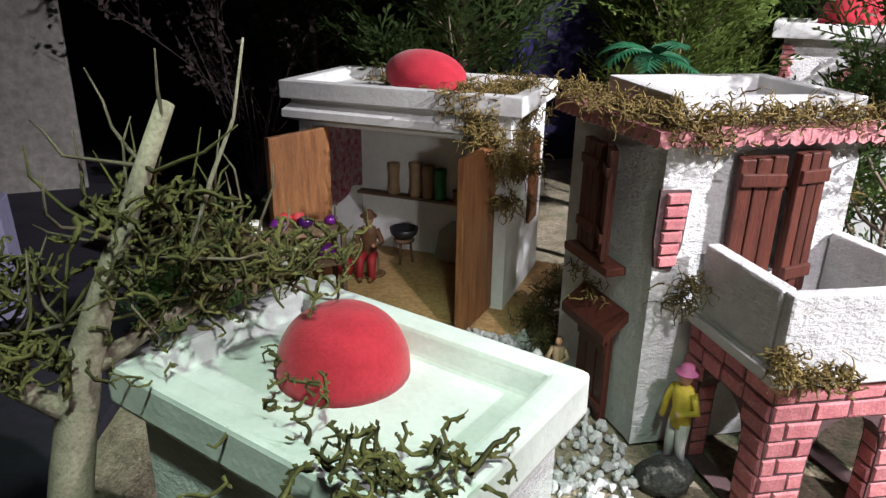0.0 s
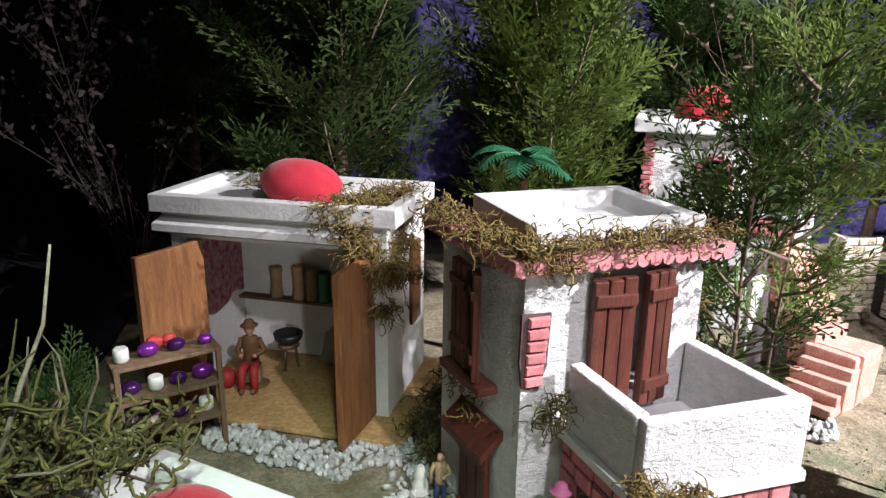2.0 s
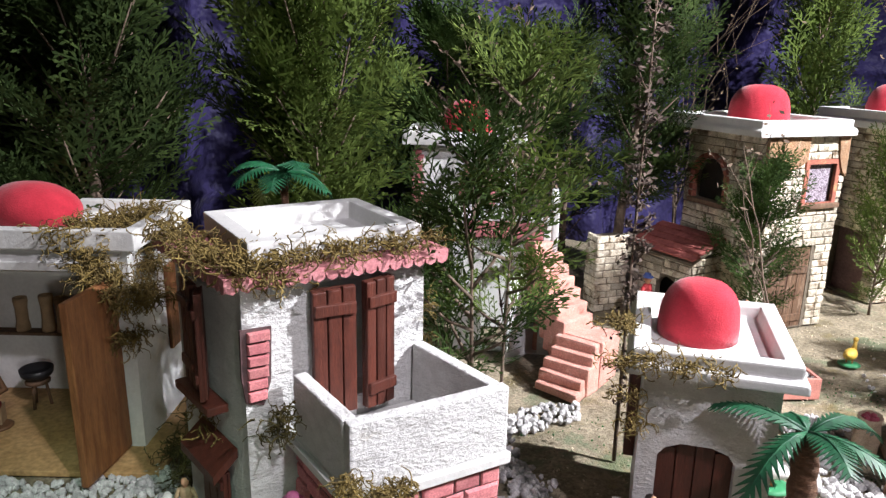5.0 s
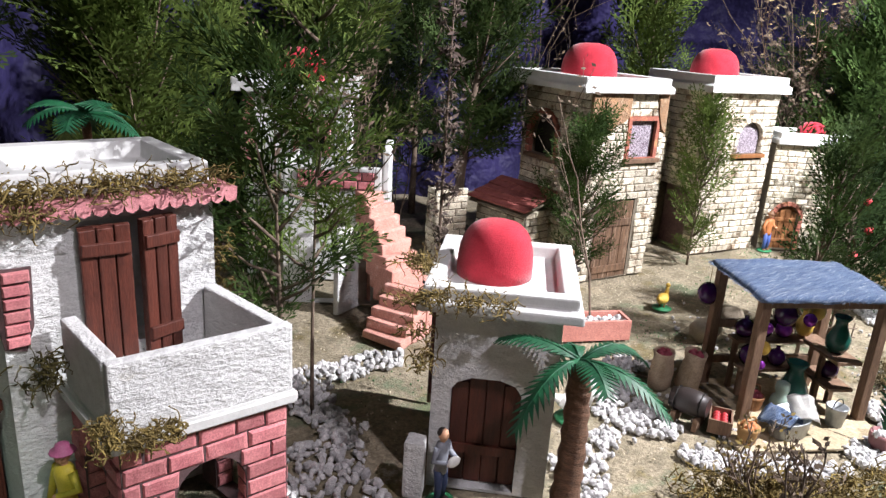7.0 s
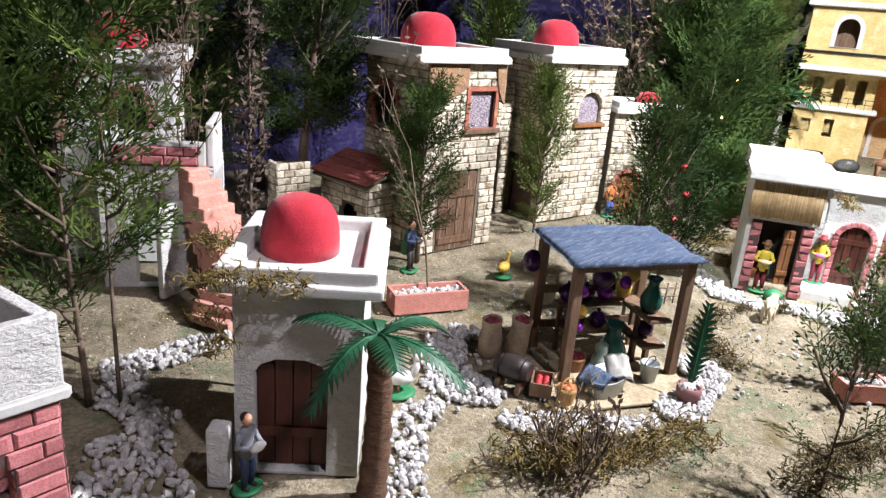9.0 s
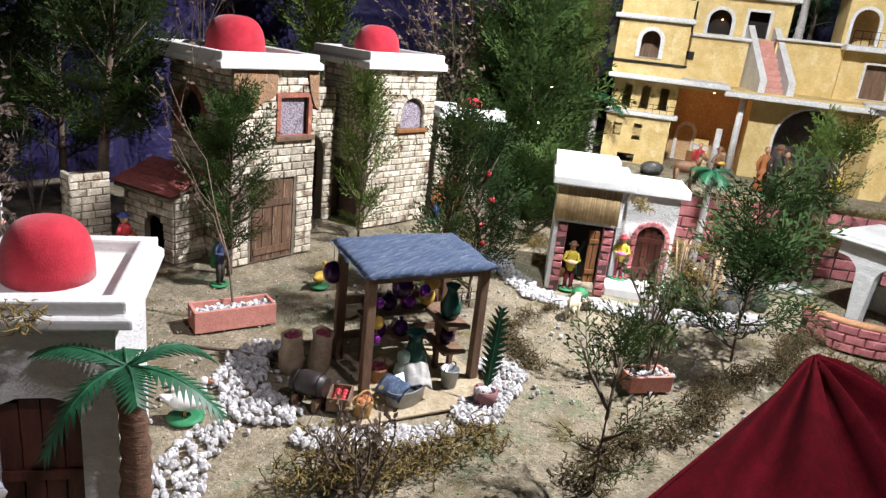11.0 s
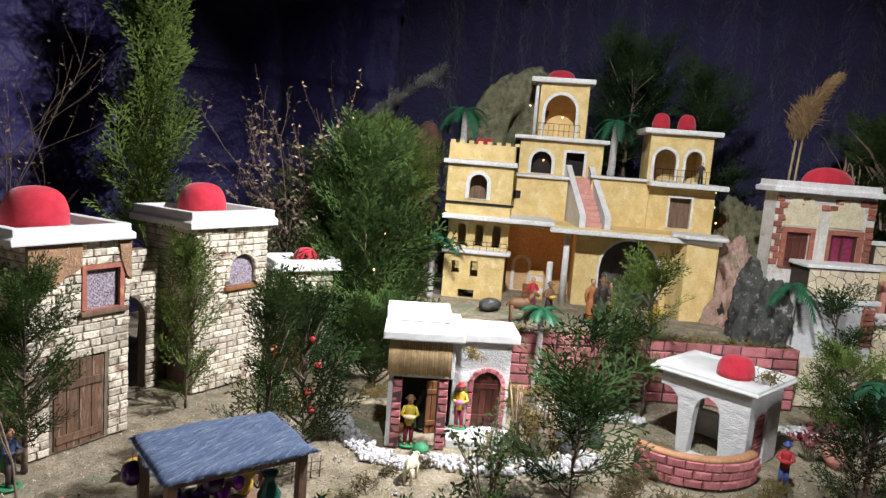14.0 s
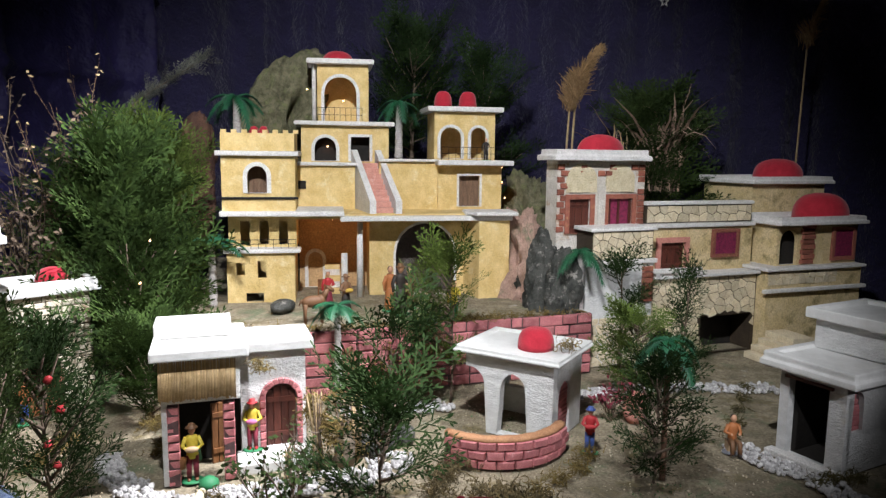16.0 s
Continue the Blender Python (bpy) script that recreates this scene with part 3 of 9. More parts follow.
def dried_plume(x, y, height, width, label, seed):
    """One upright dried stem with short side stalks, each ending in a ragged round flower head."""
    r = random.Random(seed)
    root = thing("dried_plant", pose(x, y, 0), label, "dried plant")
    bm = bmesh.new()
    spine = [Vector((0.012 * math.sin(2.2 * i / 9 + 0.4), 0.010 * math.sin(3.1 * i / 9), height * i / 9)) for i in range(10)]
    tube(bm, spine, [0.0032 * (1.15 - i / 11) for i in range(10)], 6)
    part("stem", bm, bark, root)
    bm, heads, quads = bmesh.new(), [], []
    for k in range(46):
        t = 0.34 + 0.65 * (k + r.random()) / 46
        i = min(8, int(t * 9))
        p = spine[i].lerp(spine[i + 1], t * 9 - i)
        a = r.uniform(0, 6.283)
        q = p + Vector((math.cos(a), math.sin(a), r.uniform(0.3, 1.6))) * width * r.uniform(0.35, 1.0)
        tube(bm, [p, p.lerp(q, 0.5) + Vector((0, 0, -0.003)), q], [0.0011, 0.0009, 0.0007], 4, cap=False)
        heads.append((q, r.uniform(0.006, 0.0125)))
    tagged(part("stalkwork", bm, bark, root), kind="stuff")
    for q, size in heads:
        for _ in range(26):
            d = Vector((r.uniform(-1, 1), r.uniform(-1, 1), r.uniform(-0.7, 1))).normalized()
            quads.append(np.array([[tuple(v) for v in leaf_tri(q, d, d.orthogonal().normalized(), size * r.uniform(0.7, 1.2), size * 0.17)]]))
    for _ in range(420):
        t = r.uniform(0.12, 0.95)
        i = min(8, int(t * 9))
        p = spine[i].lerp(spine[i + 1], t * 9 - i) + Vector((r.gauss(0, 0.4), r.gauss(0, 0.4), 0)) * width
        d = Vector((r.uniform(-1, 1), r.uniform(-1, 1), r.uniform(-1, 0.6))).normalized()
        quads.append(np.array([[tuple(v) for v in leaf_tri(p, d, d.orthogonal().normalized(), 0.013 * r.uniform(0.6, 1.3), 0.0028)]]))
    ob = new("flower_growth", joined_quads("flower_growth", quads, withered_head))
    ob.parent = root
    tagged(ob, kind="stuff")
    return root


def moss(name, spots, label, strands=60, size=0.035, material=None, seed=3, thick=0.0011, droop=0.5):
    """A tangle of curled dry moss lying over the given places."""
    r = random.Random(seed)
    bm = bmesh.new()
    for _ in range(int(strands * 2.3)):
        c = Vector(r.choice(spots)) + Vector((r.gauss(0, size * 0.40), r.gauss(0, size * 0.40), abs(r.gauss(0, size * 0.15))))
        d = Vector((r.uniform(-1, 1), r.uniform(-1, 1), r.uniform(-0.3, 0.7))).normalized()
        pts = [c]
        curl = Vector((r.uniform(-1, 1), r.uniform(-1, 1), r.uniform(-1, 1)))
        for _ in range(r.randint(4, 8)):
            d = (d + curl.cross(d) * 0.45 + Vector((r.uniform(-0.8, 0.8), r.uniform(-0.8, 0.8), r.uniform(-0.7, 0.7) - 0.14 * droop))).normalized()
            pts.append(pts[-1] + d * min(size, 0.036) * r.uniform(0.08, 0.19))
        w = thick * r.uniform(0.6, 1.35)
        tube(bm, pts, [w * (0.75 + 0.5 * r.random()) * (1 - 0.5 * i / len(pts)) for i in range(len(pts))], 3, cap=False)
        for p in pts[1:]:
            d = Vector((r.uniform(-1, 1), r.uniform(-1, 1), r.uniform(-0.5, 1))).normalized()
            bm.faces.new([bm.verts.new(v) for v in leaf_tri(p, d, d.orthogonal().normalized(), w * r.uniform(1.6, 3.6), w * 0.7)])
    return solo(name, bm, material or moss_mat, label, "moss", kind="stuff")


def stone_form():
    """The corners and faces of a twelve-cornered pebble."""
    bm = bmesh.new()
    bmesh.ops.create_icosphere(bm, subdivisions=1, radius=1)
    out = [tuple(v.co) for v in bm.verts], [tuple(v.index for v in f.verts) for f in bm.faces]
    bm.free()
    return out


STONE = stone_form()


def gravel(name, inside, n, label, size=0.011, material=None, seed=5, z=0.0):
    """A patch of loose stones. inside: two corners of a plan rectangle and a test of x, y."""
    (x0, y0, x1, y1), test = inside
    r = random.Random(seed)
    verts, faces = [], []
    done = tries = 0
    while done < n and tries < n * 40:
        tries += 1
        x, y = r.uniform(x0, x1), r.uniform(y0, y1)
        if not test(x, y):
            continue
        done += 1
        s = size * r.uniform(0.5, 1.25)
        rot = Euler((r.uniform(0, 6), r.uniform(0, 6), r.uniform(0, 6))).to_matrix()
        b = len(verts)
        dims = (s * r.uniform(0.55, 0.75), s * r.uniform(0.45, 0.62), s * r.uniform(0.34, 0.52))
        for p in STONE[0]:
            v = rot @ Vector([c * d * r.uniform(0.8, 1.12) for c, d in zip(p, dims)])
            verts.append((x + v.x, y + v.y, z + s * 0.3 + v.z))
        faces += [tuple(b + i for i in f) for f in STONE[1]]
    me = bpy.data.meshes.new(name)
    me.from_pydata(verts, [], faces)
    me.materials.append(material or gravel_white)
    return tagged(new(name, me), label, "gravel", kind="stuff")


def near_line(points, half):
    """A test: is x, y within half of the line through points?"""
    def test(x, y):
        p = Vector((x, y))
        for a, b in zip(points, points[1:]):
            a, b = Vector(a), Vector(b)
            t = max(0, min(1, (p - a).dot(b - a) / (b - a).length_squared))
            if (p - a.lerp(b, t)).length < half * (0.75 + 0.5 * noise.noise(Vector((x * 14, y * 14, 0)))):
                return True
        return False
    xs, ys = [p[0] for p in points], [p[1] for p in points]
    return (min(xs) - half, min(ys) - half, max(xs) + half, max(ys) + half), test


def frond(bm, length, width, rise, droop, heading, origin, leaflets=14, mat=0):
    """A moulded palm leaf: a rib and a row of toothed leaflets on either side, with some thickness in its V section."""
    o = Vector(origin)
    u = Vector((math.cos(heading), math.sin(heading), 0))
    s = Vector((-u.y, u.x, 0))
    at = lambda t: o + u * length * t * (1 - 0.12 * t) + Vector((0, 0, rise * t - droop * t * t))
    for i in range(leaflets):
        t0, t1 = i / leaflets, (i + 1.25) / leaflets
        w = width * math.sin(math.pi * min(1, 0.12 + 0.86 * t0)) ** 0.7
        a, b = at(t0), at(min(1, t1))
        for side in (1, -1):
            tip = at(min(1.05, t0 + 0.17)) + s * side * w - Vector((0, 0, w * 0.25))
            vs = [bm.verts.new(v) for v in (a, b, tip)]
            lo = [bm.verts.new(v - Vector((0, 0, 0.0012))) for v in (a, b, tip)]
            vs, lo = (vs, lo) if side > 0 else (vs[::-1], lo[::-1])
            fs = [bm.faces.new(vs[::-1]), bm.faces.new(lo)] + [bm.faces.new((vs[k], vs[(k + 1) % 3], lo[(k + 1) % 3], lo[k])) for k in range(3)]
            for f in fs:
                f.material_index = mat
    tube(bm, [at(i / 5) for i in range(6)], [0.0022 * (1.1 - i / 5) for i in range(6)], 5, mat=mat)


def palm(name, x, y, height, leaf, n, label, z=0.0, trunk_mat=None, seed=1, yellow=0, trunk=0.009, width=None, droop=0.7, rise=0.35):
    """A model palm: a ringed trunk and separate plastic leaves."""
    r = random.Random(seed)
    root = thing(name, pose(x, y, z), label, "palm tree")
    bm = bmesh.new()
    pts, rad = [], []
    for i in range(17):
        pts.append((0.006 * math.sin(i / 5.0), 0, height * i / 16))
        rad.append(trunk * (1.15 - 0.35 * i / 16) * (1.08 if i % 2 else 0.92))
    tube(bm, pts, rad, 9)
    part("trunk", bm, trunk_mat or palm_trunk, root)
    top = pts[-1]
    for k in range(n):
        bm = bmesh.new()
        lift, fall = leaf * rise * r.uniform(0.1, 2.0), leaf * droop * r.uniform(0.55, 1.5)
        frond(bm, leaf * r.uniform(0.85, 1.1), (width or leaf * 0.22), lift * 0.15 if k < yellow else lift, fall, 2 * math.pi * (k + 0.3 * r.random()) / n + seed, top)
        part("leaf", bm, palm_yellow if k < yellow else palm_green, root, "pale yellow-green leaf" if k < yellow else "")
    return root


# ---- figurines ----
def ball(bm, c, r, mat=0, sx=1, sy=1, sz=1, n=8):
    got = bmesh.ops.create_uvsphere(bm, u_segments=n + 2, v_segments=n, radius=r, matrix=Matrix.Translation(c) @ Matrix.Diagonal((sx, sy, sz, 1)))
    for v in got["verts"]:
        for f in v.link_faces:
            f.material_index, f.smooth = mat, True


def figurine(name, x, y, turn, height, label, coat, legs, hat=None, z=0.0, pose_kind="stand", robe=False, cloak=None, load=None, category="figurine", base=None):
    """A painted figurine, one plain mesh; it faces -y before its turn."""
    bm = bmesh.new()
    slots = [skin, paints[coat], paints[legs], paints[hat or "dark"], paints[cloak or coat], paints[load or "tan"], paints[base or "green"]]
    h = height
    sit = pose_kind == "sit"
    lathe(bm, [(0.19 * h, 0.0), (0.2 * h, 0.018 * h), (0.16 * h, 0.03 * h)], n=14, squash=0.8, mat=6)
    hip = 0.27 * h if sit else 0.46 * h
    if robe:
        lathe(bm, [(0.13 * h, 0.03 * h), (0.135 * h, 0.12 * h), (0.105 * h, 0.4 * h), (0.09 * h, 0.52 * h)], n=12, squash=0.85, mat=2)
    else:
        for s in (-1, 1):
            if sit:
                tube(bm, [(s * 0.05 * h, 0, hip), (s * 0.07 * h, -0.2 * h, hip), (s * 0.075 * h, -0.24 * h, 0.03 * h)], [0.06 * h, 0.055 * h, 0.04 * h], 7, mat=2)
            else:
                tube(bm, [(s * 0.045 * h, 0, hip), (s * 0.055 * h, -0.02 * h, 0.24 * h), (s * 0.06 * h, 0.01 * h * s, 0.03 * h)], [0.058 * h, 0.047 * h, 0.035 * h], 7, mat=2)
            ball(bm, (s * 0.062 * h, (-0.27 if sit else -0.03) * h, 0.045 * h), 0.042 * h, 3, 0.8, 1.5, 0.7, 6)
    if sit:
        box(bm, -0.09 * h, 0.09 * h, -0.02 * h, 0.14 * h, 0.03 * h, hip - 0.04 * h, mat=5)
    top = hip + 0.36 * h
    lathe(bm, [(0.092 * h, hip - 0.05 * h), (0.098 * h, hip + 0.02 * h), (0.085 * h, hip + 0.12 * h), (0.108 * h, hip + 0.27 * h), (0.085 * h, top - 0.02 * h), (0.035 * h, top)], n=12, squash=0.72, mat=1)
    if cloak:
        tube(bm, [(0, 0.05 * h, top - 0.02 * h), (0.02 * h, 0.09 * h, hip + 0.1 * h), (0.04 * h, 0.1 * h, hip - 0.14 * h)], [0.06 * h, 0.10 * h, 0.11 * h], 8, mat=4)
    for s in (-1, 1):
        bent = pose_kind in ("carry", "sit") or s > 0
        el = (s * 0.155 * h, 0.0, top - 0.2 * h)
        hand_at = (s * 0.08 * h, -0.15 * h, top - 0.2 * h) if bent else (s * 0.15 * h, -0.05 * h, top - 0.36 * h)
        tube(bm, [(s * 0.09 * h, 0, top - 0.05 * h), el, hand_at], [0.042 * h, 0.037 * h, 0.03 * h], 7, mat=1)
        ball(bm, hand_at, 0.028 * h, 0, n=6)
    tube(bm, [(0, 0, top - 0.02 * h), (0, -0.005 * h, top + 0.04 * h)], 0.034 * h, 7, mat=0)
    ball(bm, (0, -0.008 * h, top + 0.085 * h), 0.068 * h, 0, 0.9, 1.0, 1.15, 8)
    if hat:
        lathe(bm, [(0.105 * h, top + 0.115 * h), (0.1 * h, top + 0.125 * h), (0.06 * h, top + 0.135 * h), (0.055 * h, top + 0.18 * h), (0.02 * h, top + 0.195 * h)], cy=0.0, n=12, mat=3)
    else:
        ball(bm, (0, 0.012 * h, top + 0.105 * h), 0.066 * h, 3, 0.95, 0.95, 0.95, 7)
    if load:
        ball(bm, (0.0, -0.17 * h, top - 0.2 * h), 0.075 * h, 5, 1.5, 0.8, 0.7, 7)
    return solo(name, bm, slots, label, category, pose(x, y, z, 0, 0, turn))


def beast(name, x, y, turn, length, label, colour, z=0.0, legs=0.45, neck=0.35, wool=False, category="figurine", lying=False):
    """A four-legged animal figurine in one plain mesh; it faces +x before its turn."""
    L = length
    bm = bmesh.new()
    lh = 0.12 * L if lying else legs * L
    ball(bm, (0, 0, lh + 0.16 * L), 0.2 * L, 0, 1.9, 0.85, 0.95, 9)
    ball(bm, (0.22 * L, 0, lh + 0.2 * L), 0.17 * L, 0, 1, 0.8, 1, 8)
    tube(bm, [(0.28 * L, 0, lh + 0.22 * L), (0.42 * L, 0, lh + (0.22 + neck) * L)], [0.11 * L, 0.075 * L], 8)
    tube(bm, [(0.38 * L, 0, lh + (0.27 + neck) * L), (0.48 * L, 0, lh + (0.24 + neck) * L), (0.62 * L, 0, lh + (0.14 + neck) * L)], [0.075 * L, 0.08 * L, 0.045 * L], 8)
    for s in (-1, 1):
        tube(bm, [(0.4 * L, s * 0.05 * L, lh + (0.3 + neck) * L), (0.36 * L, s * 0.12 * L, lh + (0.33 + neck) * L)], [0.03 * L, 0.008 * L], 5)
        for fx in (-0.26, 0.24):
            tube(bm, [(fx * L, s * 0.1 * L, lh + 0.1 * L), (fx * L, s * 0.1 * L, lh * 0.5), (fx * L + 0.01 * L, s * 0.1 * L, 0.0)], [0.07 * L, 0.04 * L, 0.035 * L], 6)
    tube(bm, [(-0.36 * L, 0, lh + 0.24 * L), (-0.43 * L, 0, lh + 0.05 * L)], [0.03 * L, 0.02 * L], 5)
    if wool:
        rough_up(bm, 0.03 * L, 18 / L)
    return solo(name, bm, colour, label, category, pose(x, y, z, 0, 0, turn))

# ---- setting ----
def build_ground():
    n = 150
    x0, x1, y0, y1 = -3.0, 6.0, -5.0, 4.5
    bm = bmesh.new()
    grid = [[bm.verts.new((x0 + (x1 - x0) * i / n, y0 + (y1 - y0) * j / n, 0)) for i in range(n + 1)] for j in range(n + 1)]
    for row in grid:
        for v in row:
            v.co.z = -0.004 + 0.006 * noise.noise(v.co * 6) + 0.004 * noise.noise(v.co * 17)
    for j in range(n):
        for i in range(n):
            bm.faces.new((grid[j][i], grid[j][i + 1], grid[j + 1][i + 1], grid[j + 1][i])).smooth = True
    solo("ground", bm, sand, "sandy display ground with sawdust, moss dust and soil", "ground", kind="structure", smooth=True)


def curtain(name, line, z0, z1, folds, depth, material, label, wrinkle=0.02, kind="structure", creases=0.0):
    """Hanging cloth along a plan line, with folds and wrinkles; it has a back as well as a front."""
    pts = [Vector((*p, 0)) for p in line]
    lens = [0]
    for a, b in zip(pts, pts[1:]):
        lens.append(lens[-1] + (b - a).length)
    n, k = int(lens[-1] / 0.022), 120 if creases else 34
    bm = bmesh.new()
    rows = []
    for side in (0, 1):
        grid = []
        for i in range(n + 1):
            s = lens[-1] * i / n
            j = max(q for q in range(len(lens) - 1) if lens[q] <= s + 1e-9)
            p = pts[j].lerp(pts[j + 1], (s - lens[j]) / (lens[j + 1] - lens[j]))
            d = (pts[j + 1] - pts[j]).normalized()
            nrm = Vector((d.y, -d.x, 0))
            col = []
            for q in range(k + 1):
                z = z0 + (z1 - z0) * q / k
                f = depth * (math.sin(s * folds + 1.4 * noise.noise(Vector((s * 1.5, z * 0.4, 3)))) + 0.6 * noise.noise(Vector((s * folds * 0.35, z * 0.7, 9))))
                w = wrinkle * (noise.noise(Vector((s * 3, z * 4, 1))) + 0.5 * noise.noise(Vector((s * 8 + z * 5, z * 9, 5))))
                if creases:
                    # sharp lines where the cloth lay folded, and a few hanging pleats
                    cs, cz = s + 0.05 * noise.noise(Vector((z, s, 4))), z + 0.03 * noise.noise(Vector((s * 2, z, 7)))
                    w += creases * (math.exp(-(((cs % 0.46) - 0.23) / 0.02) ** 2) + 1.2 * math.exp(-(((cz % 0.41) - 0.2) / 0.022) ** 2))
                    w += 0.6 * creases * noise.noise(Vector((s * 14 + z * 7, z * 6 - s * 4, 8)))
                    w += 4.0 * creases * max(0.0, math.sin(s * 9.0 + 0.6 * noise.noise(Vector((s, z, 2))))) ** 6
                col.append(bm.verts.new(p + nrm * (f + w - 0.004 * side) + Vector((0, 0, z))))
            grid.append(col)
        rows.append(grid)
    for side, grid in enumerate(rows):
        for i in range(n):
            for q in range(k):
                f = (grid[i][q], grid[i + 1][q], grid[i + 1][q + 1], grid[i][q + 1])
                bm.faces.new(f if side == 0 else f[::-1]).smooth = True
    return solo(name, bm, material, label, "curtain", kind=kind)


build_ground()
curtain("backdrop_left", [(-1.9, -0.6), (-1.75, 1.2), (-1.2, 2.2), (0.1, 2.25)], -0.05, 2.6, 16, 0.05, black_cloth, "black cloth hanging behind the display", 0.02)
curtain("backdrop_middle", [(0.05, 2.2), (1.2, 2.1), (2.6, 2.0), (3.78, 1.66)], -0.05, 2.6, 5, 0.012, curtain_blue, "navy blue curtain cloth with creases and a hem", 0.03, creases=0.030)
curtain("backdrop_right", [(3.74, 1.72), (4.2, 1.30), (4.45, 0.3), (4.45, -1.4), (3.9, -2.6)], -0.05, 2.6, 24, 0.035, curtain_dark, "dark blue curtain hanging in folds", 0.012)
# unseen dark cloth added to close the hall behind the viewer
curtain("backdrop_behind", [(3.9, -2.6), (3.6, -4.2), (1.5, -4.6), (-1.8, -4.2), (-1.9, -0.6)], -0.05, 2.6, 10, 0.04, black_cloth, "unseen dark cloth added to close the hall behind", 0.02)
# Black sheet added so the ground beyond the display stays dark.
bm = new_box(-1.9, -0.43, -0.5, 2.3, -0.02, 0.012, 0.002)
solo("floor_cloth", rough_up(bm, 0.003, 6), black_cloth, "black sheet added to darken the ground beyond the display", "cloth", kind="structure")
bm = new_box(-0.16, 0.14, -0.012, 0.012, 0.0, 1.7, 0.003)
solo("wall_panel", bm, pale_panel, "cream painted panel standing behind the display", "panel", pose(-1.02, 1.72, 0, 0, 0, 20), kind="structure")


# ---- houses ----
LEFT = lambda d: Matrix.Translation((0, d, 0)) @ Matrix.Rotation(radians(-90), 4, "Z")
RIGHT = lambda w: Matrix.Translation((w, 0, 0)) @ Matrix.Rotation(radians(90), 4, "Z")
BACK = lambda w, d: Matrix.Translation((w, d, 0)) @ Matrix.Rotation(radians(180), 4, "Z")
FRONT = Matrix.Identity(4)


def shell(house, w, d, h, t, material, front=(), left=(), right=(), back=(), z0=0.0, rough=0.0, label=""):
    """Four walls of a house, each a part with its openings cut through. Returns them by side."""
    got = {}
    for side, face, length, holes in (("front", FRONT, w, front), ("left", LEFT(d), d, left), ("right", RIGHT(w), d, right), ("back", BACK(w, d), w, back)):
        bm = bmesh.new()
        inset = 0 if side in ("front", "back") else t
        panel(bm, rect(inset, length - inset, z0, h), holes, 0, t)
        got[side] = part("wall", bm, material, house, label, m=face)
    return got


def plank_door(house, m, w, h, material, n=4, thick=0.008, bars=(0.2, 0.82), label="", name="door", rounded=False, ring=False):
    """A door leaf of upright planks with crossbars, hung at m: x across it, -y its face. The leaf's backing carries planks and bars."""
    bm = new_box(0.001, w - 0.001, 0.002, thick * 0.6, 0.001, h - 0.001)
    leaf = part(name, bm, material, house, label, m=m)
    r = random.Random(int(w * 9999))
    for i in range(n):
        a, b = w * i / n + 0.0008, w * (i + 1) / n - 0.0008
        top = h if not rounded else h - (abs((i + 0.5) / n - 0.5) * 2) ** 2 * w * 0.35
        bm = new_box(a, b, -thick * 0.5 - 0.0006 * r.random(), 0.002, -0.002 * r.random(), top - 0.003 * r.random(), 0.0016)
        part("plank", rough_up(bm, 0.0009, 70), material, leaf)
    for f in bars:
        bm = new_box(w * 0.03, w * 0.97, -thick * 1.0, -thick * 0.5 + 0.001, h * f - h * 0.045, h * f + h * 0.045, 0.0016)
        part("crossbar", rough_up(bm, 0.0008, 60), material, leaf)
    if ring:
        bm = bmesh.new()
        tube(bm, [(w * 0.8 + 0.006 * math.cos(a), -thick * 1.1, h * 0.5 + 0.006 * math.sin(a)) for a in [k * 6.283 / 12 for k in range(13)]], 0.001, 5, cap=False)
        part("ring_handle", bm, iron, leaf)
    return leaf


def dome(house, x, y, z, r, h, squash=1.0, power=2.7, turn=0, label="", name="dome"):
    return part(name, dome_mesh(r, h, squash, power), red_felt, house, label or "red felt dome", m=pose(x, y, z, 0, 0, turn))


def window(house, face, x0, x1, z0, z1, material, sill=None, sill_mat=None, arched=False, depth=0.008, frame_mat=None, frame=0.0, name="window"):
    """A pane set back in the wall, with a sill and a frame where it has them."""
    bm = bmesh.new()
    panel(bm, arch(x0, x1, z0, z1 - (x1 - x0) / 2) if arched else rect(x0, x1, z0, z1), (), depth, depth + 0.003)
    w = part(name, bm, material, house, m=face)
    if sill:
        bm = new_box(x0 - sill, x1 + sill, -0.014, 0.004, z0 - 0.011, z0, 0.002)
        part("sill", bm, sill_mat or oak_wood, w)
    if frame:
        bm = bmesh.new()
        panel(bm, rect(x0 - frame, x1 + frame, z0, z1 + frame), [rect(x0, x1, z0 + 0.002, z1)], -0.005, 0.003)
        part("frame", bm, frame_mat or oak_wood, w)
    return w


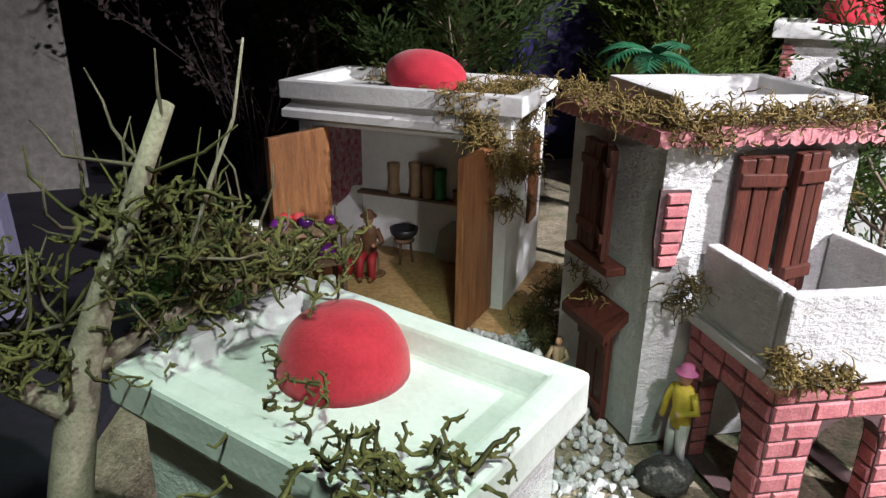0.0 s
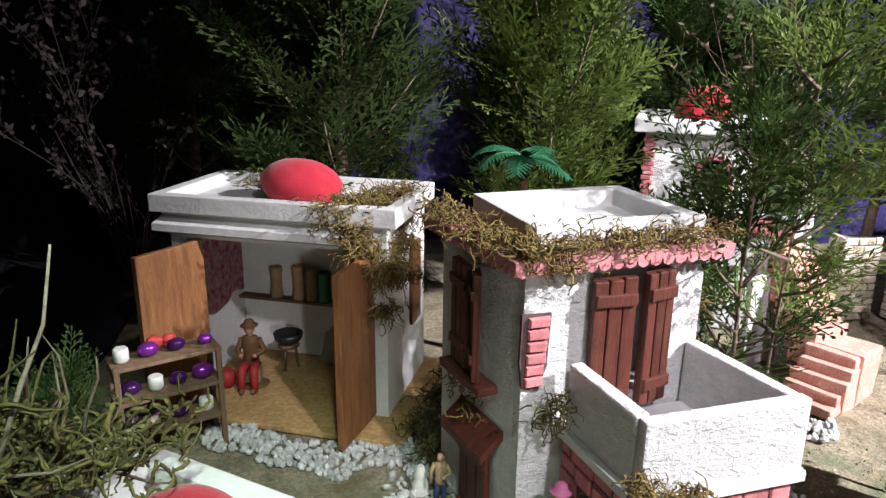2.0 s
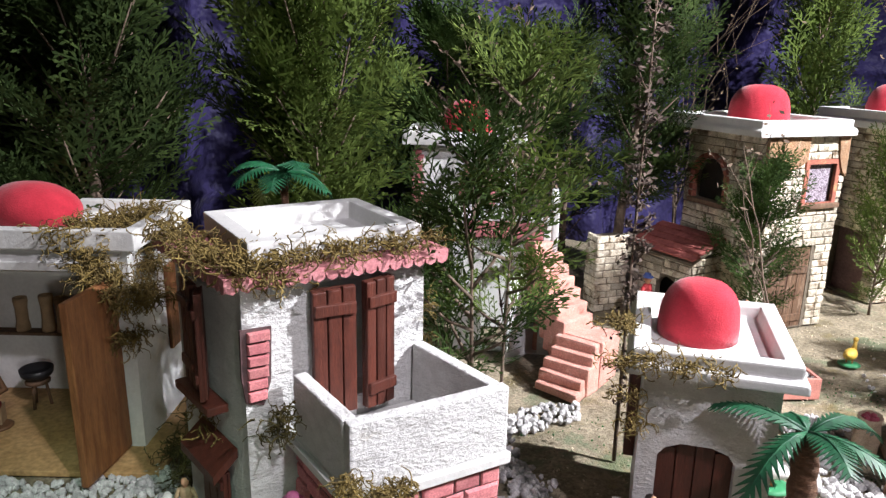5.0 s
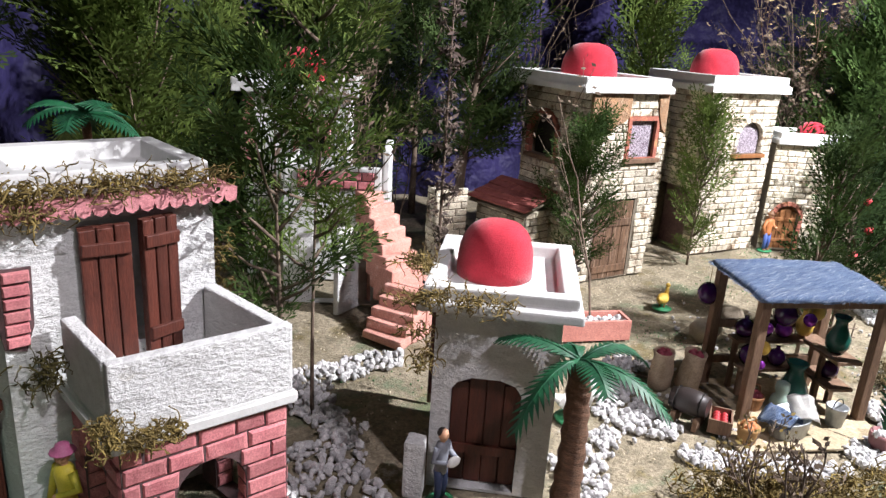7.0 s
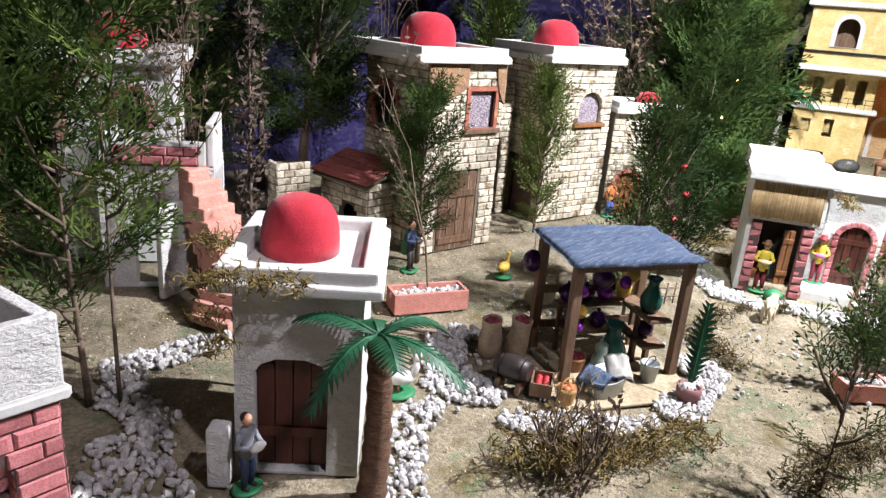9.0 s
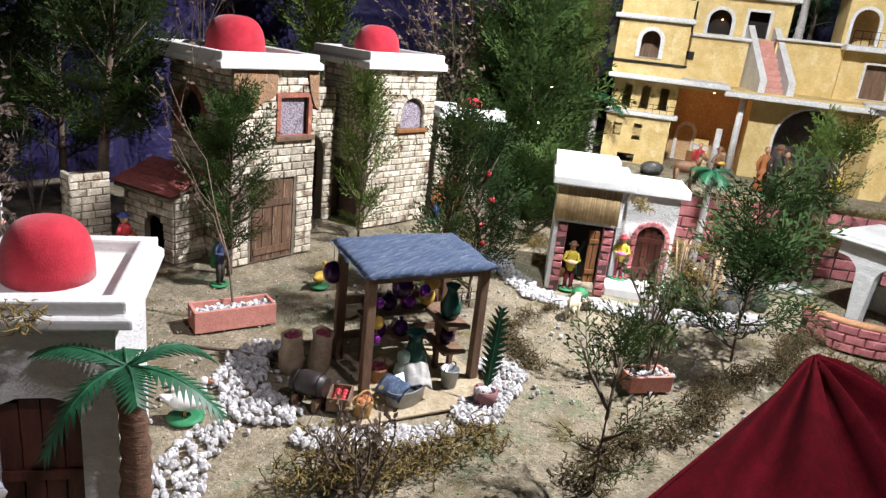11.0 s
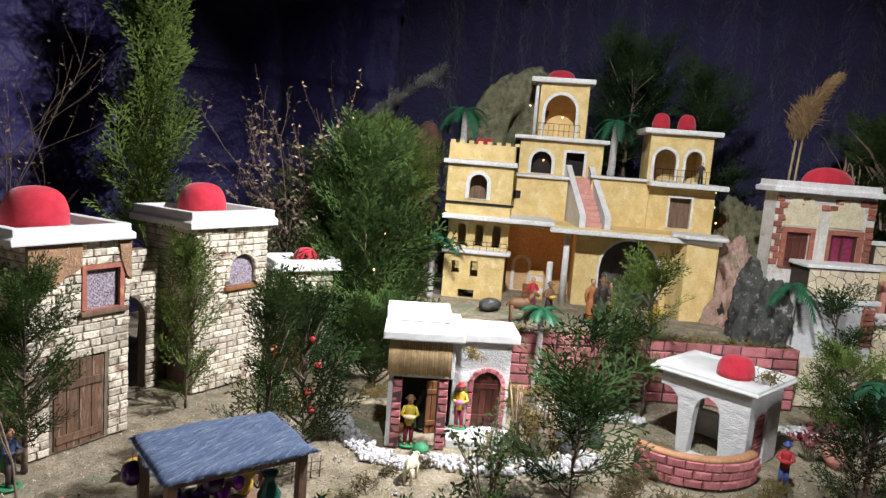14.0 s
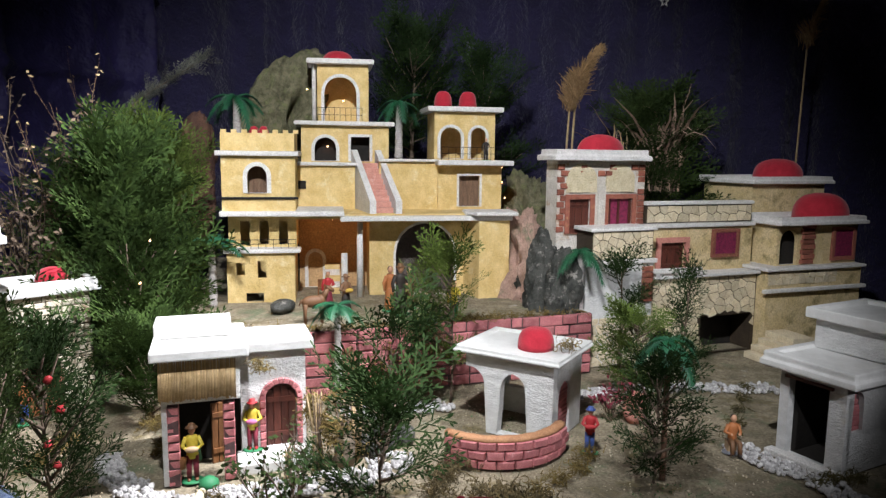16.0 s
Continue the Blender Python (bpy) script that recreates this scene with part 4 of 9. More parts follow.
# the open-fronted workshop with two plank doors
def workshop():
    h = thing("workshop_house", pose(-0.2398, 1.185, 0, 0, 0, -23.5), "open-fronted white workshop with wooden doors and a red dome", "house")
    w, d, H = 0.381, 0.225, 0.342
    bm = new_box(-0.04, w + 0.05, -0.075, d + 0.02, 0.0, 0.010, 0.002)
    part("floor_board", bm, board, h, "tan wooden floor board")
    shell(h, w, d, H, 0.016, interior, front=[rect(0.014, w - 0.03, 0.0090, 0.296)], right=[rect(0.125, 0.18, 0.13, 0.27)], z0=0.008, label="white painted wall")
    bm = tray(-0.022, w + 0.022, -0.022, d - 0.008, 0.342, 0.372, 0.02, 0.351, 0.0, 0.002)
    part("roof_tray", bm, plaster, h, "white flat roof with parapet")
    # the moulded fascia along the front
    bm = bmesh.new()
    prof = [(-0.006, 0.342), (-0.006, 0.334), (-0.019, 0.322), (-0.019, 0.310), (0.0, 0.302), (0.0, 0.342)]
    a = [bm.verts.new((-0.008 - (0.012 if y < -0.01 else 0), y - 0.002, z)) for y, z in prof]
    b = [bm.verts.new((w - 0.030 + (0.026 if z > 0.33 else 0.016 if y < -0.01 else 0), y - 0.002, z)) for y, z in prof]
    for i in range(len(prof)):
        bm.faces.new((a[i], a[(i + 1) % 6], b[(i + 1) % 6], b[i]))
    bm.faces.new(a[::-1]), bm.faces.new(b)
    bmesh.ops.recalc_face_normals(bm, faces=bm.faces[:])
    part("fascia", bm, plaster, h, "white moulded fascia")
    bm = bmesh.new()
    bmesh.ops.create_uvsphere(bm, u_segments=30, v_segments=18, radius=1, matrix=Matrix.Diagonal((0.072, 0.055, 0.043, 1)))
    for f in bm.faces:
        f.smooth = True
    part("dome", rough_up(bm, 0.0012, 30), red_felt, h, "egg-shaped red felt dome", m=pose(0.20, 0.09, 0.380, 0, 6, 0))
    for side, x, turn, wd in ((0, 0.057, -106, 0.130), (1, w - 0.025, -95, 0.122)):
        m = pose(x, -0.004, 0.016, 0, 0, turn)
        bm = new_box(0, wd, -0.006, 0.006, 0, 0.281, 0.0025)
        leaf = part("door", rough_up(bm, 0.0015, 50), oak_wood, h, "mid-brown wooden door standing open", m=m)
    bm = new_box(w - 0.001, w + 0.006, 0.128, 0.183, 0.125, 0.275, 0.002)
    part("shutter", bm, oak_wood, h, "brown wooden shutter")
    part("back_panel", new_box(0.017, w - 0.017, 0.195, 0.201, 0.0105, 0.330), interior, h, "white painted back panel")
    bm = new_box(0.018, w - 0.02, 0.171, 0.194, 0.126, 0.132, 0.001)
    shelf = part("shelf", bm, grey_wood, h, "thin wooden shelf")
    # printed cloth on the side wall
    bm = bmesh.new()
    for i in range(14):
        y = 0.02 + 0.0130 * i
        x = 0.0215 + 0.002 * math.sin(i * 1.7)
        bm.verts.new((x, y, 0.298)), bm.verts.new((x + 0.002 * math.sin(i), y - 0.002, 0.125 + 0.02 * (i / 13.0) + 0.006 * math.sin(i * 0.8)))
    bm.verts.ensure_lookup_table()
    for i in range(13):
        bm.faces.new((bm.verts[2 * i], bm.verts[2 * i + 1], bm.verts[2 * i + 3], bm.verts[2 * i + 2])).smooth = True
    bmesh.ops.solidify(bm, geom=bm.faces[:], thickness=0.0015)
    part("wall_cloth", bm, pink_print, h, "pink patterned cloth on the inner wall")
    return h


ws = workshop()


# the tall white tower house with a terrace on brick arches
def tower_house():
    h = thing("tower_house", pose(0.2271, 0.6756, 0, 0, 0, 8.7), "white stucco tower house with brown shutters and brick arches", "house")
    W, D, H = 0.234, 0.195, 0.388
    bl = -0.028
    foot = [(0, 0), (W, 0), (W - 0.005, D), (bl, D)]
    # front wall with its doorway; the side walls are blocks
    bm = bmesh.new()
    panel(bm, rect(0, W, 0, H), [rect(0.084, 0.186, 0.215, 0.368)], 0, 0.018)
    front = part("wall", bm, stucco, h, "white stucco front wall")
    for pts in ([(0.0, 0.018), (0.016, 0.018), (bl + 0.016, D), (bl, D)], [(W - 0.016, 0.018), (W, 0.018), (W - 0.005, D), (W - 0.021, D)], [(bl + 0.016, D - 0.016), (W - 0.021, D - 0.016), (W - 0.021, D), (bl + 0.016, D)]):
        bm = bmesh.new()
        prism(bm, pts, 0, H)
        part("wall", bm, stucco, h)
    bm = bmesh.new()
    prism(bm, [(0.018, 0.03), (W - 0.018, 0.03), (W - 0.022, D - 0.018), (bl + 0.03, D - 0.018)], 0.2, 0.206)
    part("upper_floor", bm, interior, h)
    bm = new_box(0.06, 0.2, 0.06, 0.064, 0.206, 0.375)
    part("inner_wall", bm, interior, h, "grey painted wall behind the shutters")
    # pink ledge with a scalloped fringe
    bm = bmesh.new()
    k = 0.022
    prism(bm, [(-k, -k), (W + k, -k), (W + k - 0.005, D + k), (bl - k, D + k)], H, H + 0.007)
    ledge = part("ledge", rough_up(bm, 0.001, 50), pink_paint, h, "pink painted ledge with scalloped edge")
    for (xa, ya), (xb, yb) in (((-k, -k), (W + k, -k)), ((bl - k, D + k), (-k, -k)), ((W + k, -k), (W + k - 0.005, D + k))):
        n = 17
        bm = bmesh.new()
        out = [(0.0, 0.0)]
        for i in range(n):
            out += [((i + 0.12) / n, -0.008), ((i + 0.5) / n, -0.011), ((i + 0.88) / n, -0.008), ((i + 1) / n, -0.001)]
        out += [(1.0, 0.004), (0.0, 0.004)]
        ln = math.hypot(xb - xa, yb - ya)
        panel(bm, [(u * ln, z) for u, z in out], (), 0, 0.006)
        part("fringe", bm, pink_paint, h, "", m=pose(xa, ya, H, 0, 0, math.degrees(math.atan2(yb - ya, xb - xa))))
    bm = tray(0.012, W - 0.001, 0.004, D, H + 0.008, H + 0.036, 0.022, H + 0.013, 0, 0.002)
    part("roof_tray", bm, plaster, h, "white flat roof with parapet")
    # shutters of the upper doorway, both ajar
    for x, turn, wd, n in ((0.075, -8, 0.066, 3), (0.187, 180 - 158, 0.056, 3)):
        if x < 0.1:
            plank_door(h, pose(0.0775, -0.012, 0.206, 0, 0, -4), 0.054, 0.160, brown_wood, 3, 0.010, (0.84,), "dark red-brown plank shutter", "shutter")
        else:
            plank_door(h, pose(0.140, -0.022, 0.206, 0, 0, 14), 0.045, 0.164, brown_wood, 3, 0.010, (0.16, 0.84), "dark red-brown plank shutter standing ajar", "shutter")
    # inset of pink bricks beside the corner
    bm = bmesh.new()
    panel(bm, [(0.0, 0.238), (0.020, 0.232), (0.030, 0.262), (0.033, 0.327), (-0.003, 0.328), (-0.004, 0.27)], (), -0.003, 0.002)
    inset = part("brick_inset", bm, joint_dark, h, "patch of bare pink bricks")
    for i in range(6):
        piece(inset, "brick", pink_brick, Matrix.Translation((0.013 + 0.0008 * i, -0.004, 0.246 + i * 0.0145)) @ Matrix.Diagonal((0.022 + 0.0008 * i, 0.01, 0.0118, 1)))
    # side window, side door and its little roof on the slanting left wall
    ang = math.degrees(math.atan2(-D, -bl))
    side = Matrix.Translation((bl, D, 0)) @ Matrix.Rotation(radians(ang), 4, "Z")
    plank_door(h, side @ pose(0.055, -0.012, 0.225, 0, 0, -6), 0.048, 0.135, brown_wood, 3, 0.008, (0.2, 0.8), "dark brown closed shutter on the side wall", "shutter")
    plank_door(h, side @ pose(0.108, -0.012, 0.225, 0, 0, -25), 0.035, 0.135, brown_wood, 2, 0.008, (0.2, 0.8), "dark brown shutter on the side wall", "shutter")
    bm = new_box(0.045, 0.15, -0.028, -0.001, 0.208, 0.219, 0.002)
    part("sill", bm, brown_wood, h, "dark brown sill", m=side)
    plank_door(h, side @ pose(0.075, -0.008, 0.0), 0.07, 0.125, brown_wood, 3, 0.008, (0.15, 0.85), "dark brown side door")
    bm = bmesh.new()
    v = [(0.06, 0.0, 0.165), (0.165, 0.0, 0.165), (0.165, -0.032, 0.138), (0.06, -0.032, 0.138)]
    top = [bm.verts.new(p) for p in v]
    low = [bm.verts.new((p[0], p[1], p[2] - 0.012)) for p in v]
    bm.faces.new(top), bm.faces.new(low[::-1])
    for i in range(4):
        bm.faces.new((top[(i + 1) % 4], top[i], low[i], low[(i + 1) % 4]))
    bmesh.ops.recalc_face_normals(bm, faces=bm.faces[:])
    part("door_canopy", bm, brown_wood, h, "red-brown canopy over the side door", m=side)
    # terrace on arches, in the tower's own axes
    inv = h.matrix_world.inverted()
    to = lambda x, y: tuple((inv @ Vector((x, y, 0))).xy)
    fl, fr, br, bl2 = to(0.3072, 0.5261), to(0.4994, 0.5486), to(0.4565, 0.7096), to(0.2770, 0.6822)
    grow = lambda pts, k: [(sum(p[0] for p in pts) / 4 + (x - sum(p[0] for p in pts) / 4) * (1 + k), sum(p[1] for p in pts) / 4 + (y - sum(p[1] for p in pts) / 4) * (1 + k)) for x, y in pts]
    q = [fl, fr, br, bl2]
    bm = bmesh.new()
    lo = grow(q, 0.06)
    lo[2], lo[3] = (lo[2][0], -0.002), (lo[3][0], -0.002)
    prism(bm, lo, 0.172, 0.19)
    bmesh.ops.bevel(bm, geom=bm.edges[:], offset=0.004, segments=2, affect="EDGES")
    part("terrace_slab", rough_up(bm, 0.0015, 40), plaster, h, "white terrace slab")
    for a, b in ((0, 1), (1, 2), (3, 0)):
        (xa, ya), (xb, yb) = q[a], q[b]
        ln = math.hypot(xb - xa, yb - ya)
        bm = new_box(0.0 if (a, b) == (0, 1) else 0.0165, ln if (a, b) == (0, 1) else ln - 0.0165 * (1 if a == 3 else 0), 0.0, 0.016, 0.188, 0.270, 0.003)
        part("parapet", rough_up(bm, 0.0012, 40), stucco, h, "white terrace parapet", m=pose(xa, ya, 0, 0, 0, math.degrees(math.atan2(yb - ya, xb - xa))))
    # brick arcade below: front arch and left arch
    s = grow(q, -0.06)
    for (a, b), z1 in (((0, 1), 0.172), ((3, 0), 0.172), ((1, 2), 0.172)):
        (xa, ya), (xb, yb) = s[a], s[b]
        ln = math.hypot(xb - xa, yb - ya)
        m = pose(xa, ya, 0, 0, 0, math.degrees(math.atan2(yb - ya, xb - xa)))
        x0, x1 = (0.052, ln - 0.05) if (a, b) == (0, 1) else (0.03, ln - 0.035)
        hole = arch(x0, x1, 0.002, 0.13 - (x1 - x0) / 2)
        bm = bmesh.new()
        panel(bm, rect(0 if (a, b) == (0, 1) else 0.024, ln if (a, b) != (3, 0) else ln - 0.001, 0, z1), [hole], 0, 0.024)
        wall = part("arcade_wall", bm, joint_dark, h, "pink brick arcade wall", m=m)
        courses(wall, "brick", pink_brick, FRONT, 0, ln, 0.001, z1, 0.0205, 0.044, [hole], 0.008, 0.002, 7 + a, 0.003)
        courses(wall, "brick", pink_brick, Matrix.Translation((x1, 0.024, 0)) @ Matrix.Rotation(radians(-90), 4, "Z"), 0.001, 0.023, 0.002, 0.1, 0.0205, 0.05, (), 0.006, 0.002, 17 + a, 0.0025)
        courses(wall, "brick", pink_brick, Matrix.Translation((x0, 0.0, 0)) @ Matrix.Rotation(radians(90), 4, "Z"), 0.001, 0.023, 0.002, 0.1, 0.0205, 0.05, (), 0.006, 0.002, 27 + a, 0.0025)
    return h


th = tower_house()


# the low white house in front
def near_house():
    h = thing("white_house", pose(-0.2506, 0.3804, 0, 0, 0, -37.2), "low white stucco house with a flat roof and red dome", "house")
    W, D = 0.273, 0.187
    shell(h, W - 0.03, D - 0.03, 0.262, 0.02, stucco, label="white stucco wall")
    for ob in h.children:
        ob.matrix_basis = Matrix.Translation((0.015, 0.015, 0)) @ ob.matrix_basis
    part("roof_tray", tray(0, W, 0, D, 0.258, 0.2915, 0.022, 0.270, 0.0, 0.004), plaster, h, "white flat roof with parapet")
    dome(h, 0.114, 0.1145, 0.269, 0.0485, 0.052, 1.0, 2.3)
    return h


near_house()


# the small house with the dome and the arched door
def gate_house():
    h = thing("gate_house", pose(0.658, 0.544, 0, 0, 0, -39.2), "small white stucco house with arched brown door and red dome", "house")
    W, D = 0.198, 0.24
    w, d = W - 0.04, D - 0.04
    o = Matrix.Translation((0.02, 0.02, 0))
    door = [(0.025, 0.004), (0.025, 0.149), (0.033, 0.160), (0.052, 0.168), (0.088, 0.168), (0.108, 0.161), (0.117, 0.148), (0.117, 0.004)]
    walls = shell(h, w, d, 0.264, 0.02, stucco, front=[door], label="white stucco wall")
    bm = bmesh.new()
    panel(bm, rect(0.021, 0.121, 0.003, 0.176), (), 0.0205, 0.03)
    leaf = part("door", bm, brown_wood, h, "dark brown arched wooden door")
    for i in range(4):
        bm = new_box(0.026 + i * 0.023, 0.0475 + i * 0.023, 0.014, 0.021, 0.006, 0.164 - (1 if i in (0, 3) else 0) * 0.010, 0.001)
        part("plank", bm, brown_wood, leaf)
    bm = new_box(0.026, 0.116, 0.010, 0.0135, 0.05, 0.064, 0.001)
    part("crossbar", bm, brown_wood, leaf)
    for ob in h.children:
        ob.matrix_basis = o @ ob.matrix_basis
    part("roof_tray", tray(0.004, W - 0.004, 0.004, D - 0.004, 0.262, 0.294, 0.02, 0.275, 0.007, 0.003), plaster, h, "white flat roof with parapet")
    dome(h, 0.085, 0.126, 0.274, 0.052, 0.077, 1.0, 3.0)
    part("shutter", rough_up(new_box(0.004, 0.019, 0.115, 0.19, 0.085, 0.215, 0.002), 0.0015, 40), brown_wood, h, "dark brown shutter on the side wall")
    # the leaning post at the corner
    bm = new_box(-0.006, 0.02, -0.016, 0.012, 0, 0.085, 0.005)
    part("buttress", rough_up(bm, 0.003, 40), stucco, h, "rough white buttress")
    return h


gate_house()


# the twin stone towers and their neighbour
weathered = surface("weathered_brown_wood", (0.13, 0.075, 0.042), (0.07, 0.038, 0.022), 40, 0.8, 0.6, 160, 0.0015, stretch=(3.5, 3.5, 0.5), vary=0.2, stain=(0.22, 0.15, 0.10), stain_scale=22)
def stone_tower(name, x, y, turn, W, D, H, rim_h, label, lips, windows="a"):
    h = thing(name, pose(x, y, 0, 0, 0, turn), label, "house", "stone towers")
    if windows == "a":
        fh = [rect(0.128, 0.220, 0.311, 0.410), rect(0.056, 0.182, 0.003, 0.207)]
        lh = [arch(D - 0.220, D - 0.110, 0.296, 0.346)]
    else:
        fh = [arch(0.110, 0.212, 0.295, 0.336)]
        lh = [rect(D - 0.155, D - 0.035, 0.003, 0.190)]
    walls = shell(h, W, D, H, 0.02, stone_joint, front=fh, left=lh, label="wall of cream stone blocks with dark joints")
    courses(walls["front"], "stone", cream_stone, FRONT, -0.004, W + 0.004, 0.0, H, 0.0185, 0.034, [[(a + (0.008 if a > (sum(p[0] for p in o) / len(o)) else -0.008), b) for a, b in o] for o in fh], 0.008, 0.0022, 31, 0.004)
    courses(walls["left"], "stone", cream_stone, FRONT, 0.0, D, 0.0, H, 0.0185, 0.034, lh, 0.008, 0.0022, 37, 0.004)
    courses(walls["right"], "stone", cream_stone, FRONT, 0.0, D, 0.0, H, 0.0185, 0.034, (), 0.008, 0.0022, 39, 0.004)
    part("roof_tray", tray(-lips[0] + 0.008, W + lips[1] - 0.008, -lips[2] + 0.008, D + lips[3], H, H + rim_h, 0.022, H + rim_h * 0.4, 0.008, 0.003), plaster, h, "white flat roof with parapet")
    if windows == "a":
        dome(h, 0.107, 0.146, H + 0.012, 0.071, 0.096, 1.0, 3.0)
        window(h, FRONT, 0.132, 0.216, 0.311, 0.404, mesh_glass, 0.018, grey_wood, frame_mat=rust_brick, frame=0.011)
        plank_door(h, pose(0.058, 0.004, 0.002), 0.122, 0.203, weathered, 4, 0.008, (0.12, 0.72), "dark brown weathered plank door with crossbars")
        f = LEFT(D)
        arch_ring(walls["left"], "brick", rust_brick, FRONT, D - 0.216, D - 0.113, 0.296, 0.349, 11, 0.014, 0.014, 0.008)
        window(h, f, D - 0.216, D - 0.113, 0.296, 0.400, shade_black, 0.012, grey_wood, True, 0.016)
        # plaster bracket at the corner under the roof
        earth = surface("brown_crumbling_render", (0.33, 0.19, 0.10), (0.22, 0.135, 0.08), 40, 0.9, 0.9, 120, 0.005, stain=(0.42, 0.30, 0.19), stain_scale=40)
        for out, y0 in (([(-0.004, 0.372), (0.012, 0.352), (0.026, 0.366), (0.041, 0.381), (0.058, 0.376), (0.079, 0.394), (0.10, 0.402), (0.118, 0.414), (0.118, H), (-0.004, H)], -0.0095), ([(0.226, 0.40), (0.232, 0.385), (W + 0.003, 0.372), (W + 0.003, H), (0.21, H), (0.216, 0.425)], -0.0085)):
            bm = bmesh.new()
            panel(bm, out, (), y0, -0.001)
            part("bare_render", rough_up(bm, 0.003, 60), earth, h, "crumbling brown render under the roof")
    else:
        dome(h, 0.122, 0.134, H + 0.012, 0.070, 0.102, 1.0, 3.0)
        arch_ring(walls["front"], "brick", cream_stone, FRONT, 0.113, 0.209, 0.295, 0.337, 9, 0.014, 0.012, 0.007)
        window(h, FRONT, 0.113, 0.209, 0.295, 0.385, mesh_glass, 0.018, oak_wood, True)
        bm = new_box(D - 0.158, D - 0.032, 0.03, 0.034, 0.0, 0.19)
        part("door", bm, surface("mauve_door_paint", (0.24, 0.15, 0.14), (0.17, 0.10, 0.10), 20), h, "mauve-brown door set deep", m=LEFT(D))
    return h


stone_tower("stone_house", 1.427, 1.078, -2, 0.240, 0.252, 0.470, 0.036, "tall cream stone house with plank door and red dome", (0.045, 0.004, 0.023, 0.03))
stone_tower("stone_house", 1.935, 1.128, -5.6, 0.254, 0.22, 0.468, 0.046, "cream stone house with arched window and red dome", (0.037, 0.024, 0.022, 0.023), "b")
# wall linking the two towers
bm = bmesh.new()
panel(bm, rect(0, 0.235, 0.0, 0.40), [arch(0.04, 0.2, 0.003, 0.2)], 0, 0.03)
link = thing("link_wall", pose(1.685, 1.27, 0, 0, 0, -3), "rough stone wall linking the towers", "wall")
lw = part("wall", bm, stone_joint, link)
courses(lw, "stone", cream_stone, FRONT, 0, 0.235, 0, 0.40, 0.0185, 0.034, [arch(0.04, 0.2, 0.003, 0.2)], 0.008, 0.0022, 5, 0.003)


def small_stone_house():
    h = thing("stone_cottage", pose(2.203, 1.090, 0, 0, 0, -32), "small cream stone cottage with arched red-brown door", "house", "stone towers")
    W, D, H = 0.20, 0.13, 0.325
    door = arch(0.036, 0.110, 0.003, 0.102)
    walls = shell(h, W, D, H, 0.02, stone_joint, front=[door], label="wall of cream stone blocks")
    courses(walls["front"], "stone", cream_stone, FRONT, 0, W, 0, H, 0.0185, 0.034, [arch(0.023, 0.123, 0.0, 0.102)], 0.008, 0.0022, 41, 0.003)
    courses(walls["right"], "stone", cream_stone, FRONT, 0, D, 0, H, 0.0185, 0.034, (), 0.008, 0.0022, 43, 0.003)
    arch_ring(walls["front"], "brick", rust_brick, FRONT, 0.036, 0.110, 0.0, 0.102, 9, 0.013, 0.012, 0.006)
    plank_door(h, pose(0.037, 0.010, 0.002), 0.072, 0.132, oak_wood, 4, 0.006, (0.2, 0.7), "arched brown plank door", rounded=True)
    part("roof_tray", tray(0.004, W + 0.022, -0.012, D + 0.018, H, H + 0.034, 0.02, H + 0.015, 0.006, 0.003), plaster, h, "white flat roof with parapet")
    dome(h, 0.135, 0.074, H + 0.012, 0.043, 0.050, 1.0, 2.6)
    return h


small_stone_house()


# the low shed with a tiled lean-to roof, and the wall end beside it
def lean_to():
    """The shed against the tall house: an arched side, a short front, and lapped boards sloping down from the house wall."""
    h = thing("stone_shed", pose(1.336, 1.168, 0, 0, 0, 7), "low stone shed with a red board lean-to roof", "shed")
    W, D = 0.088, 0.178
    side = [arch(0.072, 0.142, 0.003, 0.072)]
    walls = shell(h, W, D, 0.168, 0.016, stone_joint, left=side, label="wall of cream stone blocks")
    courses(walls["left"], "stone", cream_stone, FRONT, 0, D, 0, 0.168, 0.0185, 0.032, side, 0.008, 0.002, 51)
    courses(walls["front"], "stone", cream_stone, FRONT, 0, W, 0, 0.168, 0.0185, 0.032, (), 0.008, 0.002, 53)
    # Black panel painted as the shade inside the shed.
    part("inner_wall", new_box(W * 0.6, W * 0.6 + 0.004, 0.017, D - 0.017, 0.001, 0.166), shade_black, h, "black panel painted as the shade inside the shed")
    bm = bmesh.new()
    rise = 0.042 / 0.118
    ends = [(x, y, 0.169 + (x + 0.012) * rise - dz) for y in (-0.014, D + 0.012) for x, dz in ((-0.020, 0.0), (0.100, 0.0), (0.100, 0.006), (-0.020, 0.006))]
    v = [bm.verts.new(p) for p in ends]
    bm.faces.new(v[:4]), bm.faces.new(v[4:][::-1])
    for i in range(4):
        bm.faces.new((v[i], v[4 + i], v[4 + (i + 1) % 4], v[(i + 1) % 4]))
    bmesh.ops.recalc_face_normals(bm, faces=bm.faces[:])
    roof = part("roof", bm, stone_joint, h, "dark boarding under the roof")
    r = random.Random(14)
    for j in range(5):
        bm = new_box(0.0, 0.0255, -0.018 + r.uniform(-0.003, 0.003), D + 0.014 + r.uniform(-0.003, 0.003), 0.0, 0.0055, 0.0012)
        part("roof_board", rough_up(bm, 0.001, 50), tile_red, roof, m=pose(-0.024 + j * 0.0244, 0, 0.1725 + j * 0.0244 * rise, 0, -math.degrees(math.atan(rise)) + 6.0, 0))
    return h


